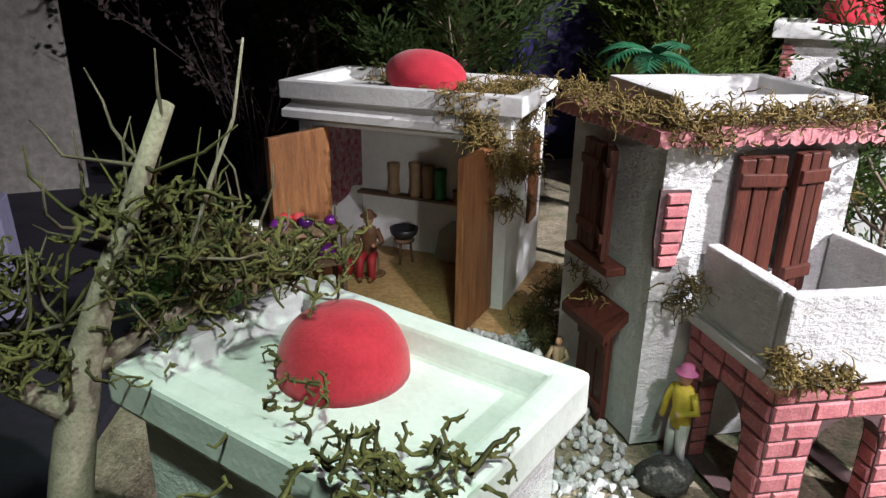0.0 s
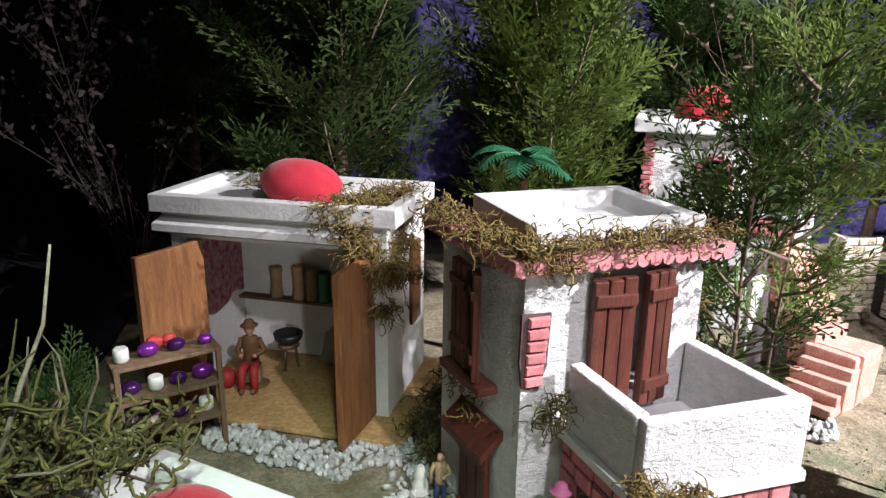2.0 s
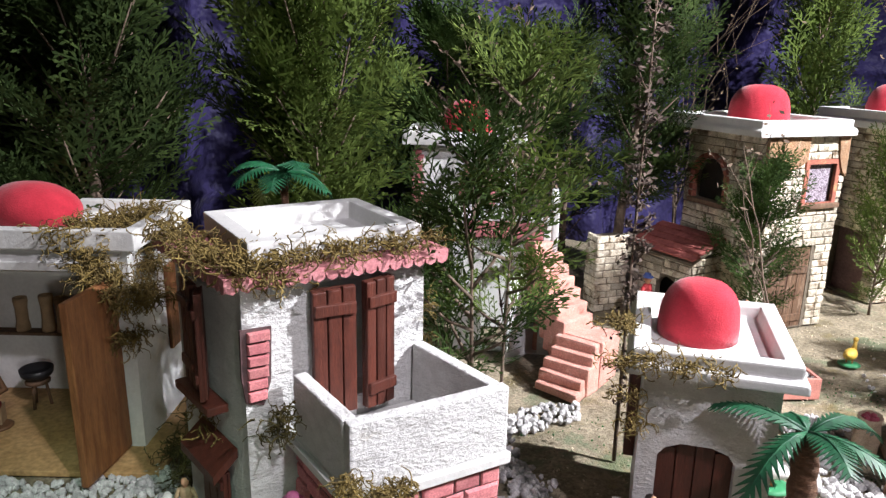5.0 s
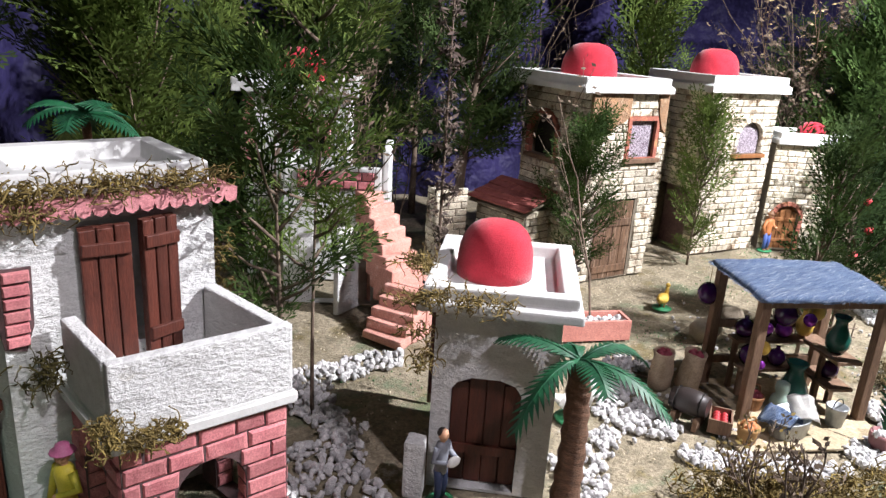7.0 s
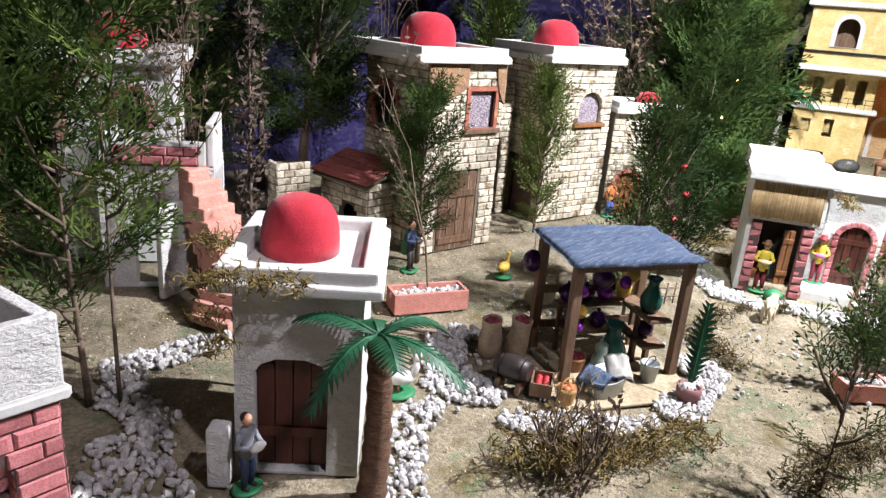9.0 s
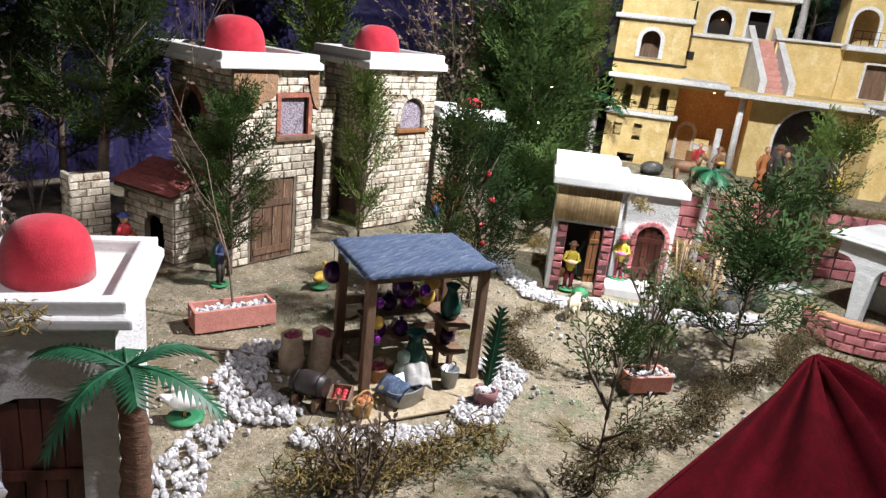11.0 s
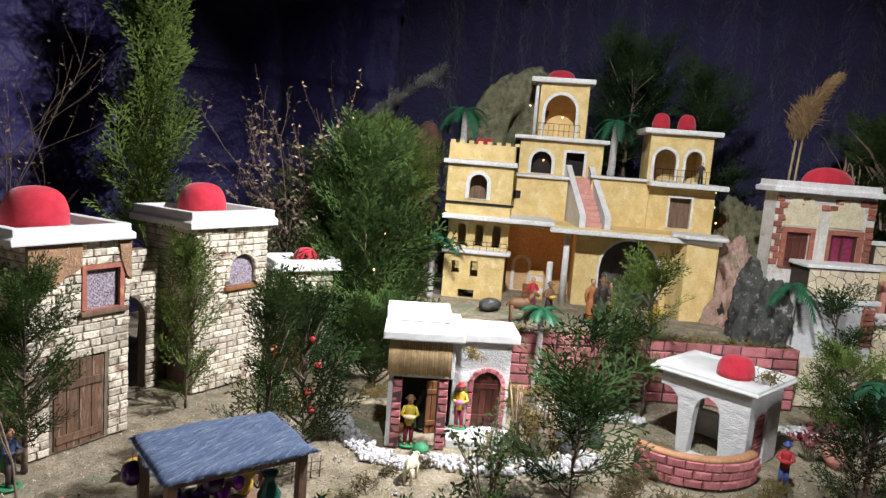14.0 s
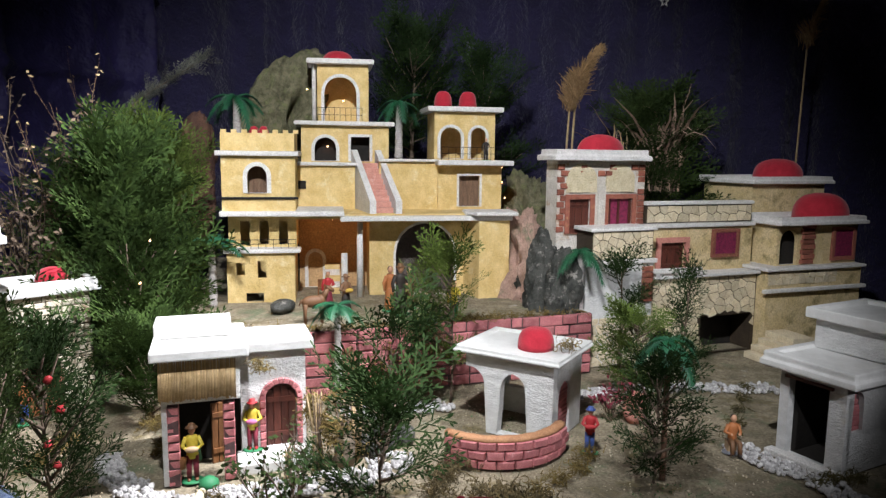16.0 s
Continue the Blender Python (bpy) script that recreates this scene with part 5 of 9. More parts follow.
lean_to()
h = thing("wall_end", pose(1.182, 1.335, 0, 0, 0, -4), "short end of a cream stone garden wall", "wall")
bm = new_box(0, 0.085, 0, 0.05, 0, 0.195, 0.004)
we = part("wall", bm, stone_joint, h)
courses(we, "stone", cream_stone, FRONT, -0.004, 0.089, 0, 0.2, 0.019, 0.034, (), 0.008, 0.002, 61)
courses(we, "stone", cream_stone, LEFT(0.05), -0.004, 0.054, 0, 0.2, 0.019, 0.034, (), 0.008, 0.002, 63)

# the white tower house at the back with a red dome, terrace and salmon stairs
def back_tower():
    h = thing("back_tower", pose(0.727, 1.450, 0, 0, 0, -28), "white tower house with brick trim and red dome", "house")
    W, D = 0.236, 0.2
    holes = [arch(0.121, 0.18, 0.29, 0.345)]
    walls = shell(h, W, D, 0.434, 0.02, stucco, front=holes, label="white stucco wall")
    part("roof_tray", tray(-0.024, W + 0.024, -0.024, D + 0.022, 0.432, 0.462, 0.02, 0.443, 0.0, 0.003), plaster, h, "white flat roof with parapet")
    dome(h, W * 0.5, D * 0.45, 0.442, 0.062, 0.088, 1.0, 2.6)
    window(h, FRONT, 0.121, 0.18, 0.29, 0.37, shade_black, 0, None, True, 0.014)
    arch_ring(walls["front"], "brick", pink_brick, FRONT, 0.121, 0.18, 0.29, 0.345, 9, 0.013, 0.012, 0.006)
    for i in range(15):
        piece(walls["front"], "brick", pink_brick, Matrix.Translation((0.008 + 0.005 * (i % 2), 0.0, 0.266 + i * 0.0105)) @ Matrix.Diagonal((0.022, 0.012, 0.0095, 1)))
    # lower block with a terrace in front, open below through two arches
    q = Matrix.Translation((0.109, -0.172, 0)) @ Matrix.Rotation(radians(-3), 4, "Z")
    bm = bmesh.new()
    o = [arch(0.062, 0.122, 0.003, 0.165), arch(0.166, 0.188, 0.003, 0.165)]
    panel(bm, rect(0, 0.22, 0, 0.255), o, 0, 0.022)
    part("terrace_wall", rough_up(bm, 0.002, 30), stucco, h, "white stucco wall with arches", m=q)
    part("terrace_slab", new_box(0, 0.22, 0.022, 0.16, 0.235, 0.255), plaster, h, m=q)
    for x0, x1, y0, y1, z1 in ((0, 0.205, 0, 0.014, 0.306), (0, 0.014, 0.014, 0.15, 0.31), (0.205, 0.22, 0.0, 0.15, 0.344)):
        part("parapet", new_box(x0, x1, y0, y1, 0.256, z1, 0.004), plaster, h, "white terrace parapet", m=q)
    band = part("brick_band", new_box(0.03, 0.19, -0.004, -0.0005, 0.258, 0.296), joint_dark, h, "band of pink bricks", m=q)
    courses(band, "brick", pink_brick, Matrix.Translation((0, -0.004, 0)), 0.03, 0.19, 0.259, 0.296, 0.0185, 0.034, (), 0.006, 0.002, 71)
    part("inner_wall", new_box(0.0, 0.22, 0.15, 0.165, 0, 0.235), interior, h, m=q)
    return h


back_tower()
st = thing("stairs", pose(0.833, 0.960, 0, 0, 0, 28.5), "salmon pink painted stairs winding up to a terrace", "stairs")
for i in range(5):
    bm = new_box(0.017 * i, 0.017 * i + 0.05, -0.047 + 0.003 * math.sin(i * 2.1), 0.047 + 0.003 * math.sin(i * 1.3), 0, 0.019 * (i + 1), 0.005)
    part("step", rough_up(bm, 0.004, 34), stair_pink, st)
part("landing", rough_up(new_box(0.085, 0.165, -0.05, 0.055, 0, 0.098, 0.005), 0.004, 34), stair_pink, st, "salmon pink landing")
for i in range(7):
    u = i / 6
    m = Matrix.Translation((0.130 + 0.026 * u, 0.045 + 0.095 * u, 0)) @ Matrix.Rotation(radians(78 - 8 * u), 4, "Z")
    z1 = 0.121 + 0.0225 * i
    bm = new_box(-0.022, 0.030, -0.047 + 0.003 * i, 0.047 - 0.003 * i, max(0, z1 - 0.075), z1, 0.004)
    part("step", rough_up(bm, 0.004, 34), stair_pink, st, m=m)
part("side_wall", rough_up(new_box(0.165, 0.178, 0.02, 0.165, 0, 0.10, 0.004), 0.003, 30), stair_pink, st, "salmon pink wall under the stairs")
part("side_wall", rough_up(new_box(0.06, 0.165, 0.15, 0.163, 0, 0.19, 0.004), 0.003, 30), stucco, st, "pale wall under the stairs")


# the market stall with a denim awning
def market_stall():
    h = thing("market_stall", pose(1.2367, 0.4501, 0, 0, 0, -24.9), "wooden market stall with a blue denim awning", "market stall")
    W, D = 0.212, 0.135
    for x, y, hh in ((0.0, 0.0, 0.226), (W, 0.0, 0.226), (W, D, 0.232), (0.0, D, 0.232)):
        bm = new_box(x - 0.008, x + 0.008, y - 0.008, y + 0.008, 0, hh, 0.0015)
        part("post", rough_up(bm, 0.0006, 80), grey_wood, h)
    for y, z in ((0.0, 0.212), (D, 0.12), (D, 0.05), (D, 0.212)):
        bm = new_box(0.008, W - 0.008, y - 0.004, y + 0.004, z - 0.007, z + 0.007, 0.001)
        part("rail", bm, grey_wood, h)
    bm = bmesh.new()
    n = 26
    x0, x1, y0, y1 = -0.018, W + 0.02, -0.02, D + 0.022
    top = [[bm.verts.new((x0 + (x1 - x0) * i / n, y0 + (y1 - y0) * j / n, 0.2275 + 0.008 * j / n + 0.0045 * noise.noise(Vector((i * 0.22, j * 0.22, 2))) - (0.007 if i in (0, n) or j in (0, n) else 0))) for i in range(n + 1)] for j in range(n + 1)]
    for j in range(n):
        for i in range(n):
            bm.faces.new((top[j][i], top[j][i + 1], top[j + 1][i + 1], top[j + 1][i])).smooth = True
    bmesh.ops.solidify(bm, geom=bm.faces[:], thickness=-0.003)
    awning = part("awning", bm, denim, h, "faded blue denim awning with frayed edges")
    bm = bmesh.new()
    rr = random.Random(8)
    for k in range(220):
        t = rr.random()
        e = rr.randint(0, 3)
        p = [(x0 + (x1 - x0) * t, y0, 0), (x1, y0 + (y1 - y0) * t, 0), (x0 + (x1 - x0) * t, y1, 0), (x0, y0 + (y1 - y0) * t, 0)][e]
        d = [(0, -1), (1, 0), (0, 1), (-1, 0)][e]
        z = 0.223 + 0.008 * (p[1] - y0) / (y1 - y0)
        tube(bm, [(p[0], p[1], z), (p[0] + d[0] * 0.004 + rr.uniform(-0.003, 0.003), p[1] + d[1] * 0.004 + rr.uniform(-0.003, 0.003), z - 0.004 * rr.random())], 0.0004, 3, cap=False)
    tagged(part("fray", bm, denim, awning), kind="stuff")
    # stepped display shelves at the back and right
    for x0, x1, y0, y1, z in ((0.03, W - 0.062, 0.070, 0.098, 0.055), (0.03, W - 0.010, 0.100, 0.130, 0.095), (W - 0.058, W - 0.012, 0.004, 0.098, 0.100), (W - 0.058, W - 0.012, 0.010, 0.098, 0.048)):
        bm = new_box(x0, x1, y0, y1, z, z + 0.006, 0.001)
        part("shelf", bm, grey_wood, h)
        for x in (x0 + 0.004, x1 - 0.012):
            bm = new_box(x, x + 0.008, (y0 + y1) / 2 - 0.004, (y0 + y1) / 2 + 0.004, 0, z, 0.0005)
            part("shelf_leg", bm, grey_wood, h)
    bm = new_box(-0.05, W + 0.01, -0.088, D + 0.01, 0.0, 0.004, 0.001)
    part("base_board", bm, surface("sandy_base_board", (0.40, 0.33, 0.22), (0.30, 0.24, 0.15), 18, 0.9, 0.5, 220, 0.002, stain=(0.20, 0.15, 0.08), stain_scale=14, stain_at=0.58), h, "sand-coloured base board")
    return h


ms = market_stall()


# the little shop with a straw blind
def straw_shop():
    h = thing("shop_house", pose(1.9654, 0.503, 0, 0, 0, -61), "small white shop with straw blind and pink brick piers", "house")
    # left bay: porch on brick piers
    for x in (0.0, 0.112):
        bm = new_box(x, x + 0.021, 0.0, 0.021, 0, 0.175)
        pier = part("pier", bm, joint_dark, h, "pink brick pier")
        for i in range(9):
            piece(pier, "brick", pink_brick, Matrix.Translation((x + 0.0105, 0.0105, 0.0098 + 0.0194 * i)) @ Matrix.Diagonal((0.024, 0.025, 0.0172, 1)))
    bm = new_box(-0.012, 0.0, 0.005, 0.2, 0, 0.276, 0.002)
    part("wall", bm, stucco, h, "white stucco wall")
    # Porch back wall in near-black, its shade put into the colour.
    bm = new_box(0.0, 0.150, 0.13, 0.145, 0, 0.276)
    part("wall", bm, shade_black, h, "back wall of the porch painted near-black for its shade")
    bm = new_box(-0.012, 0.147, 0.0, 0.012, 0.18, 0.276, 0.002)
    part("wall", bm, stucco, h)
    plank_door(h, pose(0.085, 0.10, 0.0, 0, 0, 20), 0.03, 0.14, oak_wood, 2, 0.006, (0.2, 0.8), "brown inner door")
    part("roof_tray", tray(-0.030, 0.166, -0.022, 0.205, 0.276, 0.298, 0.012, 0.292, 0.0, 0.004), plaster, h, "white flat roof")
    part("roof_block", rough_up(new_box(-0.028, 0.135, 0.105, 0.203, 0.2935, 0.324, 0.003), 0.001, 40), plaster, h, "white raised roof block")
    # the straw blind: reeds bound side by side
    blind = part("straw_blind", new_box(-0.014, 0.137, -0.034, -0.031, 0.182, 0.268), thatch, h, "straw blind of bound reeds")
    blind.matrix_basis = Matrix.Translation((0, -0.004, 0.008)) @ Matrix.Rotation(radians(-9), 4, "X")
    bm = bmesh.new()
    rr = random.Random(2)
    for i in range(52):
        x = -0.014 + 0.151 * i / 51
        tube(bm, [(x, -0.036, 0.179 + rr.uniform(-0.004, 0.003)), (x + rr.uniform(-0.001, 0.001), -0.036, 0.269)], 0.0016, 5)
    part("reeds", bm, thatch, blind)
    # right bay: arched door in a white front
    f = Matrix.Translation((0.151, 0.100, 0))
    door = arch(0.054, 0.125, 0.024, 0.138)
    bm = bmesh.new()
    panel(bm, rect(0, 0.146, 0, 0.254), [door], 0, 0.018)
    wall = part("wall", bm, stucco, h, "white stucco wall with a brick-edged arch", m=f)
    for x0, x1, y0, y1 in ((0.128, 0.146, 0.018, 0.13), (0.0, 0.128, 0.115, 0.13), (0.0, 0.014, 0.018, 0.115)):
        bm = new_box(x0, x1, y0, y1, 0, 0.254)
        part("wall", bm, stucco, h, m=f)
    arch_ring(wall, "brick", pink_brick, FRONT, 0.054, 0.125, 0.024, 0.138, 11, 0.013, 0.014, 0.007)
    plank_door(h, f @ pose(0.055, 0.010, 0.024), 0.069, 0.146, brown_wood, 4, 0.006, (0.18, 0.75), "dark brown arched plank door", rounded=True)
    bm = new_box(-0.012, 0.155, -0.085, 0.0, -0.002, 0.022, 0.003)
    part("doorstep", rough_up(bm, 0.001, 40), plaster, h, "white painted doorstep", m=f)
    part("roof_tray", tray(0.016, 0.164, -0.016, 0.145, 0.254, 0.276, 0.012, 0.270, 0.0, 0.003), plaster, h, "white flat roof", m=f)
    return h


sh = straw_shop()


# the open well house with its round brick parapet
def well_house():
    h = thing("well_house", pose(2.426, -0.0515, 0, 0, 0, -110.3), "white open well house on arches with red dome", "well house")
    W, D, H = 0.239, 0.190, 0.206
    hole = [(0.090, 0.004), (0.0985, 0.128), (0.104, 0.145), (0.116, 0.158), (0.132, 0.164), (0.148, 0.158), (0.161, 0.145), (0.1665, 0.128), (0.174, 0.004)]
    bm = bmesh.new()
    panel(bm, [(0, 0.166), (0, H), (W, H), (W, 0), (0.061, 0), (0.053, 0.128), (0.049, 0.143), (0.040, 0.155), (0.027, 0.163), (0.012, 0.166)], [hole], 0, 0.026)
    part("wall", rough_up(bm, 0.0022, 45), stucco, h, "rough white stucco wall with arches")
    # right wall: a tall arched niche filled with thin bricks
    n0, n1 = 0.035, 0.112
    bm = bmesh.new()
    panel(bm, rect(0.0265, D, 0, H), [arch(n0, n1, 0.004, 0.107)], 0, 0.026)
    part("wall", rough_up(bm, 0.0022, 45), stucco, h, "rough white stucco side wall", m=RIGHT(W))
    niche = part("niche", new_box(n0 - 0.004, n1 + 0.004, 0.014, 0.024, 0.0, 0.150), joint_dark, h, "narrow niche of thin pink bricks", m=RIGHT(W))
    for i in range(13):
        z = 0.0095 + 0.0108 * i
        k = math.sqrt(max(0.0, 1 - max(0.0, (z - 0.107) / 0.040) ** 2))
        piece(niche, "brick", pink_brick, Matrix.Translation(((n0 + n1) / 2, 0.010, z)) @ Matrix.Diagonal(((n1 - n0) * k * 0.97, 0.012, 0.0086, 1)))
    bm = bmesh.new()
    panel(bm, [(0, 0), (0, H), (D - 0.0265, H), (D - 0.0265, 0.166), (0.125, 0.164), (0.085, 0.156), (0.055, 0.140), (0.040, 0.115), (0.036, 0)], (), 0, 0.026)
    part("wall", rough_up(bm, 0.0022, 45), stucco, h, "white stucco side wall with an arch", m=LEFT(D))
    bm = bmesh.new()
    panel(bm, rect(0.0265, W - 0.0265, 0, H), [arch(0.034, 0.105, 0.07, 0.122), arch(0.125, 0.205, 0.07, 0.122)], 0, 0.020)
    part("wall", bm, stucco, h, "white stucco back wall with open arches", m=BACK(W, D))
    part("roof_tray", tray(-0.022, W + 0.021, -0.022, D + 0.022, H, H + 0.016, 0.018, H + 0.011, 0.003, 0.003), plaster, h, "white flat roof slab")
    dome(h, 0.158, 0.078, H + 0.010, 0.046, 0.055, 1.0, 3.0)
    ring = thing("well_parapet", pose(0, 0, 0), "curved pink brick parapet of the well", "well")
    cx, cy, R = 2.372, -0.128, 0.182
    bm = bmesh.new()
    prev = None
    a0, a1, n = radians(150), radians(256), 26
    for i in range(n + 1):
        a = a0 + (a1 - a0) * i / n
        q = [bm.verts.new((cx + rr * math.cos(a), cy + rr * math.sin(a), z)) for rr, z in ((R - 0.022, 0), (R - 0.002, 0), (R - 0.002, 0.064), (R - 0.022, 0.064))]
        if prev:
            for k in range(4):
                bm.faces.new((prev[k], prev[(k + 1) % 4], q[(k + 1) % 4], q[k]))
        else:
            bm.faces.new(q[::-1])
        prev = q
    bm.faces.new(prev)
    bmesh.ops.recalc_face_normals(bm, faces=bm.faces[:])
    pw = part("wall", bm, joint_dark, ring)
    for row in range(3):
        m = 8
        for i in range(m):
            a = a0 + (a1 - a0) * (i + (0.95 if row % 2 else 0.5)) / m
            if a > a1:
                continue
            wdt = R * (a1 - a0) / m * 0.95
            piece(pw, "brick", pink_brick, Matrix.Translation((cx + R * math.cos(a), cy + R * math.sin(a), 0.0115 + 0.0212 * row)) @ Matrix.Rotation(a + math.pi / 2, 4, "Z") @ Matrix.Diagonal((wdt, 0.014, 0.0192, 1)))
    bm = bmesh.new()
    rim = [(cx + (R - 0.010) * math.cos(a0 + (a1 - a0) * i / n), cy + (R - 0.010) * math.sin(a0 + (a1 - a0) * i / n), 0.067) for i in range(n + 1)]
    tube(bm, rim, 0.0145, 8)
    for v in bm.verts:
        v.co.z = 0.067 + (v.co.z - 0.067) * 0.6
    part("coping", rough_up(bm, 0.0018, 60), surface("tan_coping", (0.42, 0.22, 0.11), (0.33, 0.16, 0.08), 40), ring, "tan coping on the parapet")
    return h


well_house()


def crazy(parent, material, face, x0, x1, z0, z1, cell, holes=(), seed=0, proud=0.003):
    """Crazy paving on a wall: irregular many-sided flat stones with dark gaps, joined into one part."""
    r = random.Random(seed)
    nx, nz = max(1, round((x1 - x0) / cell)), max(1, round((z1 - z0) / (cell * 0.75)))
    dx, dz = (x1 - x0) / nx, (z1 - z0) / nz
    seeds = [(x0 + dx * (i + 0.5 + r.uniform(-0.42, 0.42) + 0.25 * (j % 2)), z0 + dz * (j + 0.5 + r.uniform(-0.38, 0.38))) for j in range(nz) for i in range(nx)]
    bm = bmesh.new()
    inside = lambda p, o: sum(((a[1] > p[1]) != (b[1] > p[1])) and p[0] < (b[0] - a[0]) * (p[1] - a[1]) / (b[1] - a[1]) + a[0] for a, b in zip(o, o[1:] + o[:1])) % 2
    for k, (cx, cz) in enumerate(seeds):
        poly = [(x0, z0), (x1, z0), (x1, z1), (x0, z1)]
        for m, (ox, oz) in enumerate(seeds):
            if m == k or abs(ox - cx) > 3.2 * dx or abs(oz - cz) > 3.2 * dz:
                continue
            ux, uz = ox - cx, oz - cz
            lim = (ox * ox + oz * oz - cx * cx - cz * cz) / 2
            got = []
            for p, q in zip(poly, poly[1:] + poly[:1]):
                dp, dq = p[0] * ux + p[1] * uz - lim, q[0] * ux + q[1] * uz - lim
                if dp <= 0:
                    got.append(p)
                if dp * dq < 0:
                    t = dp / (dp - dq)
                    got.append((p[0] + (q[0] - p[0]) * t, p[1] + (q[1] - p[1]) * t))
            poly = got
            if len(poly) < 3:
                break
        if len(poly) < 3:
            continue
        c = (sum(p[0] for p in poly) / len(poly), sum(p[1] for p in poly) / len(poly))
        if any(inside(c, list(o)) for o in holes):
            continue
        rise = -proud * r.uniform(0.6, 1.3)
        lo = [bm.verts.new((c[0] + (p[0] - c[0]) * 0.94, 0.001, c[1] + (p[1] - c[1]) * 0.94)) for p in poly]
        hi = [bm.verts.new((c[0] + (p[0] - c[0]) * 0.87, rise, c[1] + (p[1] - c[1]) * 0.87)) for p in poly]
        bm.faces.new(hi)
        for i in range(len(poly)):
            bm.faces.new((lo[i], lo[(i + 1) % len(poly)], hi[(i + 1) % len(poly)], hi[i]))
    ob = part("stonework", bm, material, parent, m=face)
    tagged(ob, kind="stuff")
    return ob


def railing(parent, x0, x1, y, z, h=0.05, n=9, name="railing"):
    bm = bmesh.new()
    for zz in (z + h, z + h * 0.5):
        tube(bm, [(x0, y, zz), (x1, y, zz)], 0.0013, 4)
    for i in range(n):
        x = x0 + (x1 - x0) * i / (n - 1)
        tube(bm, [(x, y, z), (x, y, z + h)], 0.0012, 4)
    return part(name, bm, iron, parent, "thin iron balcony railing")


# ---- the raised terrace and the yellow palace ----
PAL = pose(2.80, 1.03, 0, 0, 0, -70)
pod = thing("terrace_podium", PAL, "raised sandy terrace held by a pink brick wall", "terrace")
edge = [(0.12, -0.36), (0.42, -0.455), (0.62, -0.43), (0.90, -0.375), (1.10, -0.345), (1.38, -0.30)]
bm = bmesh.new()
prism(bm, edge + [(1.42, 1.1), (0.0, 1.1)], 0.0, 0.192)
part("terrace_fill", bm, sand, pod, "sandy terrace top")
for i, (a, b) in enumerate(zip(edge, edge[1:])):
    ln = math.hypot(b[0] - a[0], b[1] - a[1])
    m = pose(a[0], a[1], 0, 0, 0, math.degrees(math.atan2(b[1] - a[1], b[0] - a[0])))
    bm = new_box(0, ln, -0.016, 0.002, 0, 0.196)
    w = part("retaining_wall", bm, joint_dark, pod, "retaining wall of pink bricks", m=m)
    courses(w, "brick", pink_brick, Matrix.Translation((0, -0.016, 0)), 0, ln, 0, 0.198, 0.033, 0.066, (), 0.014, 0.003, 80 + i, 0.004)


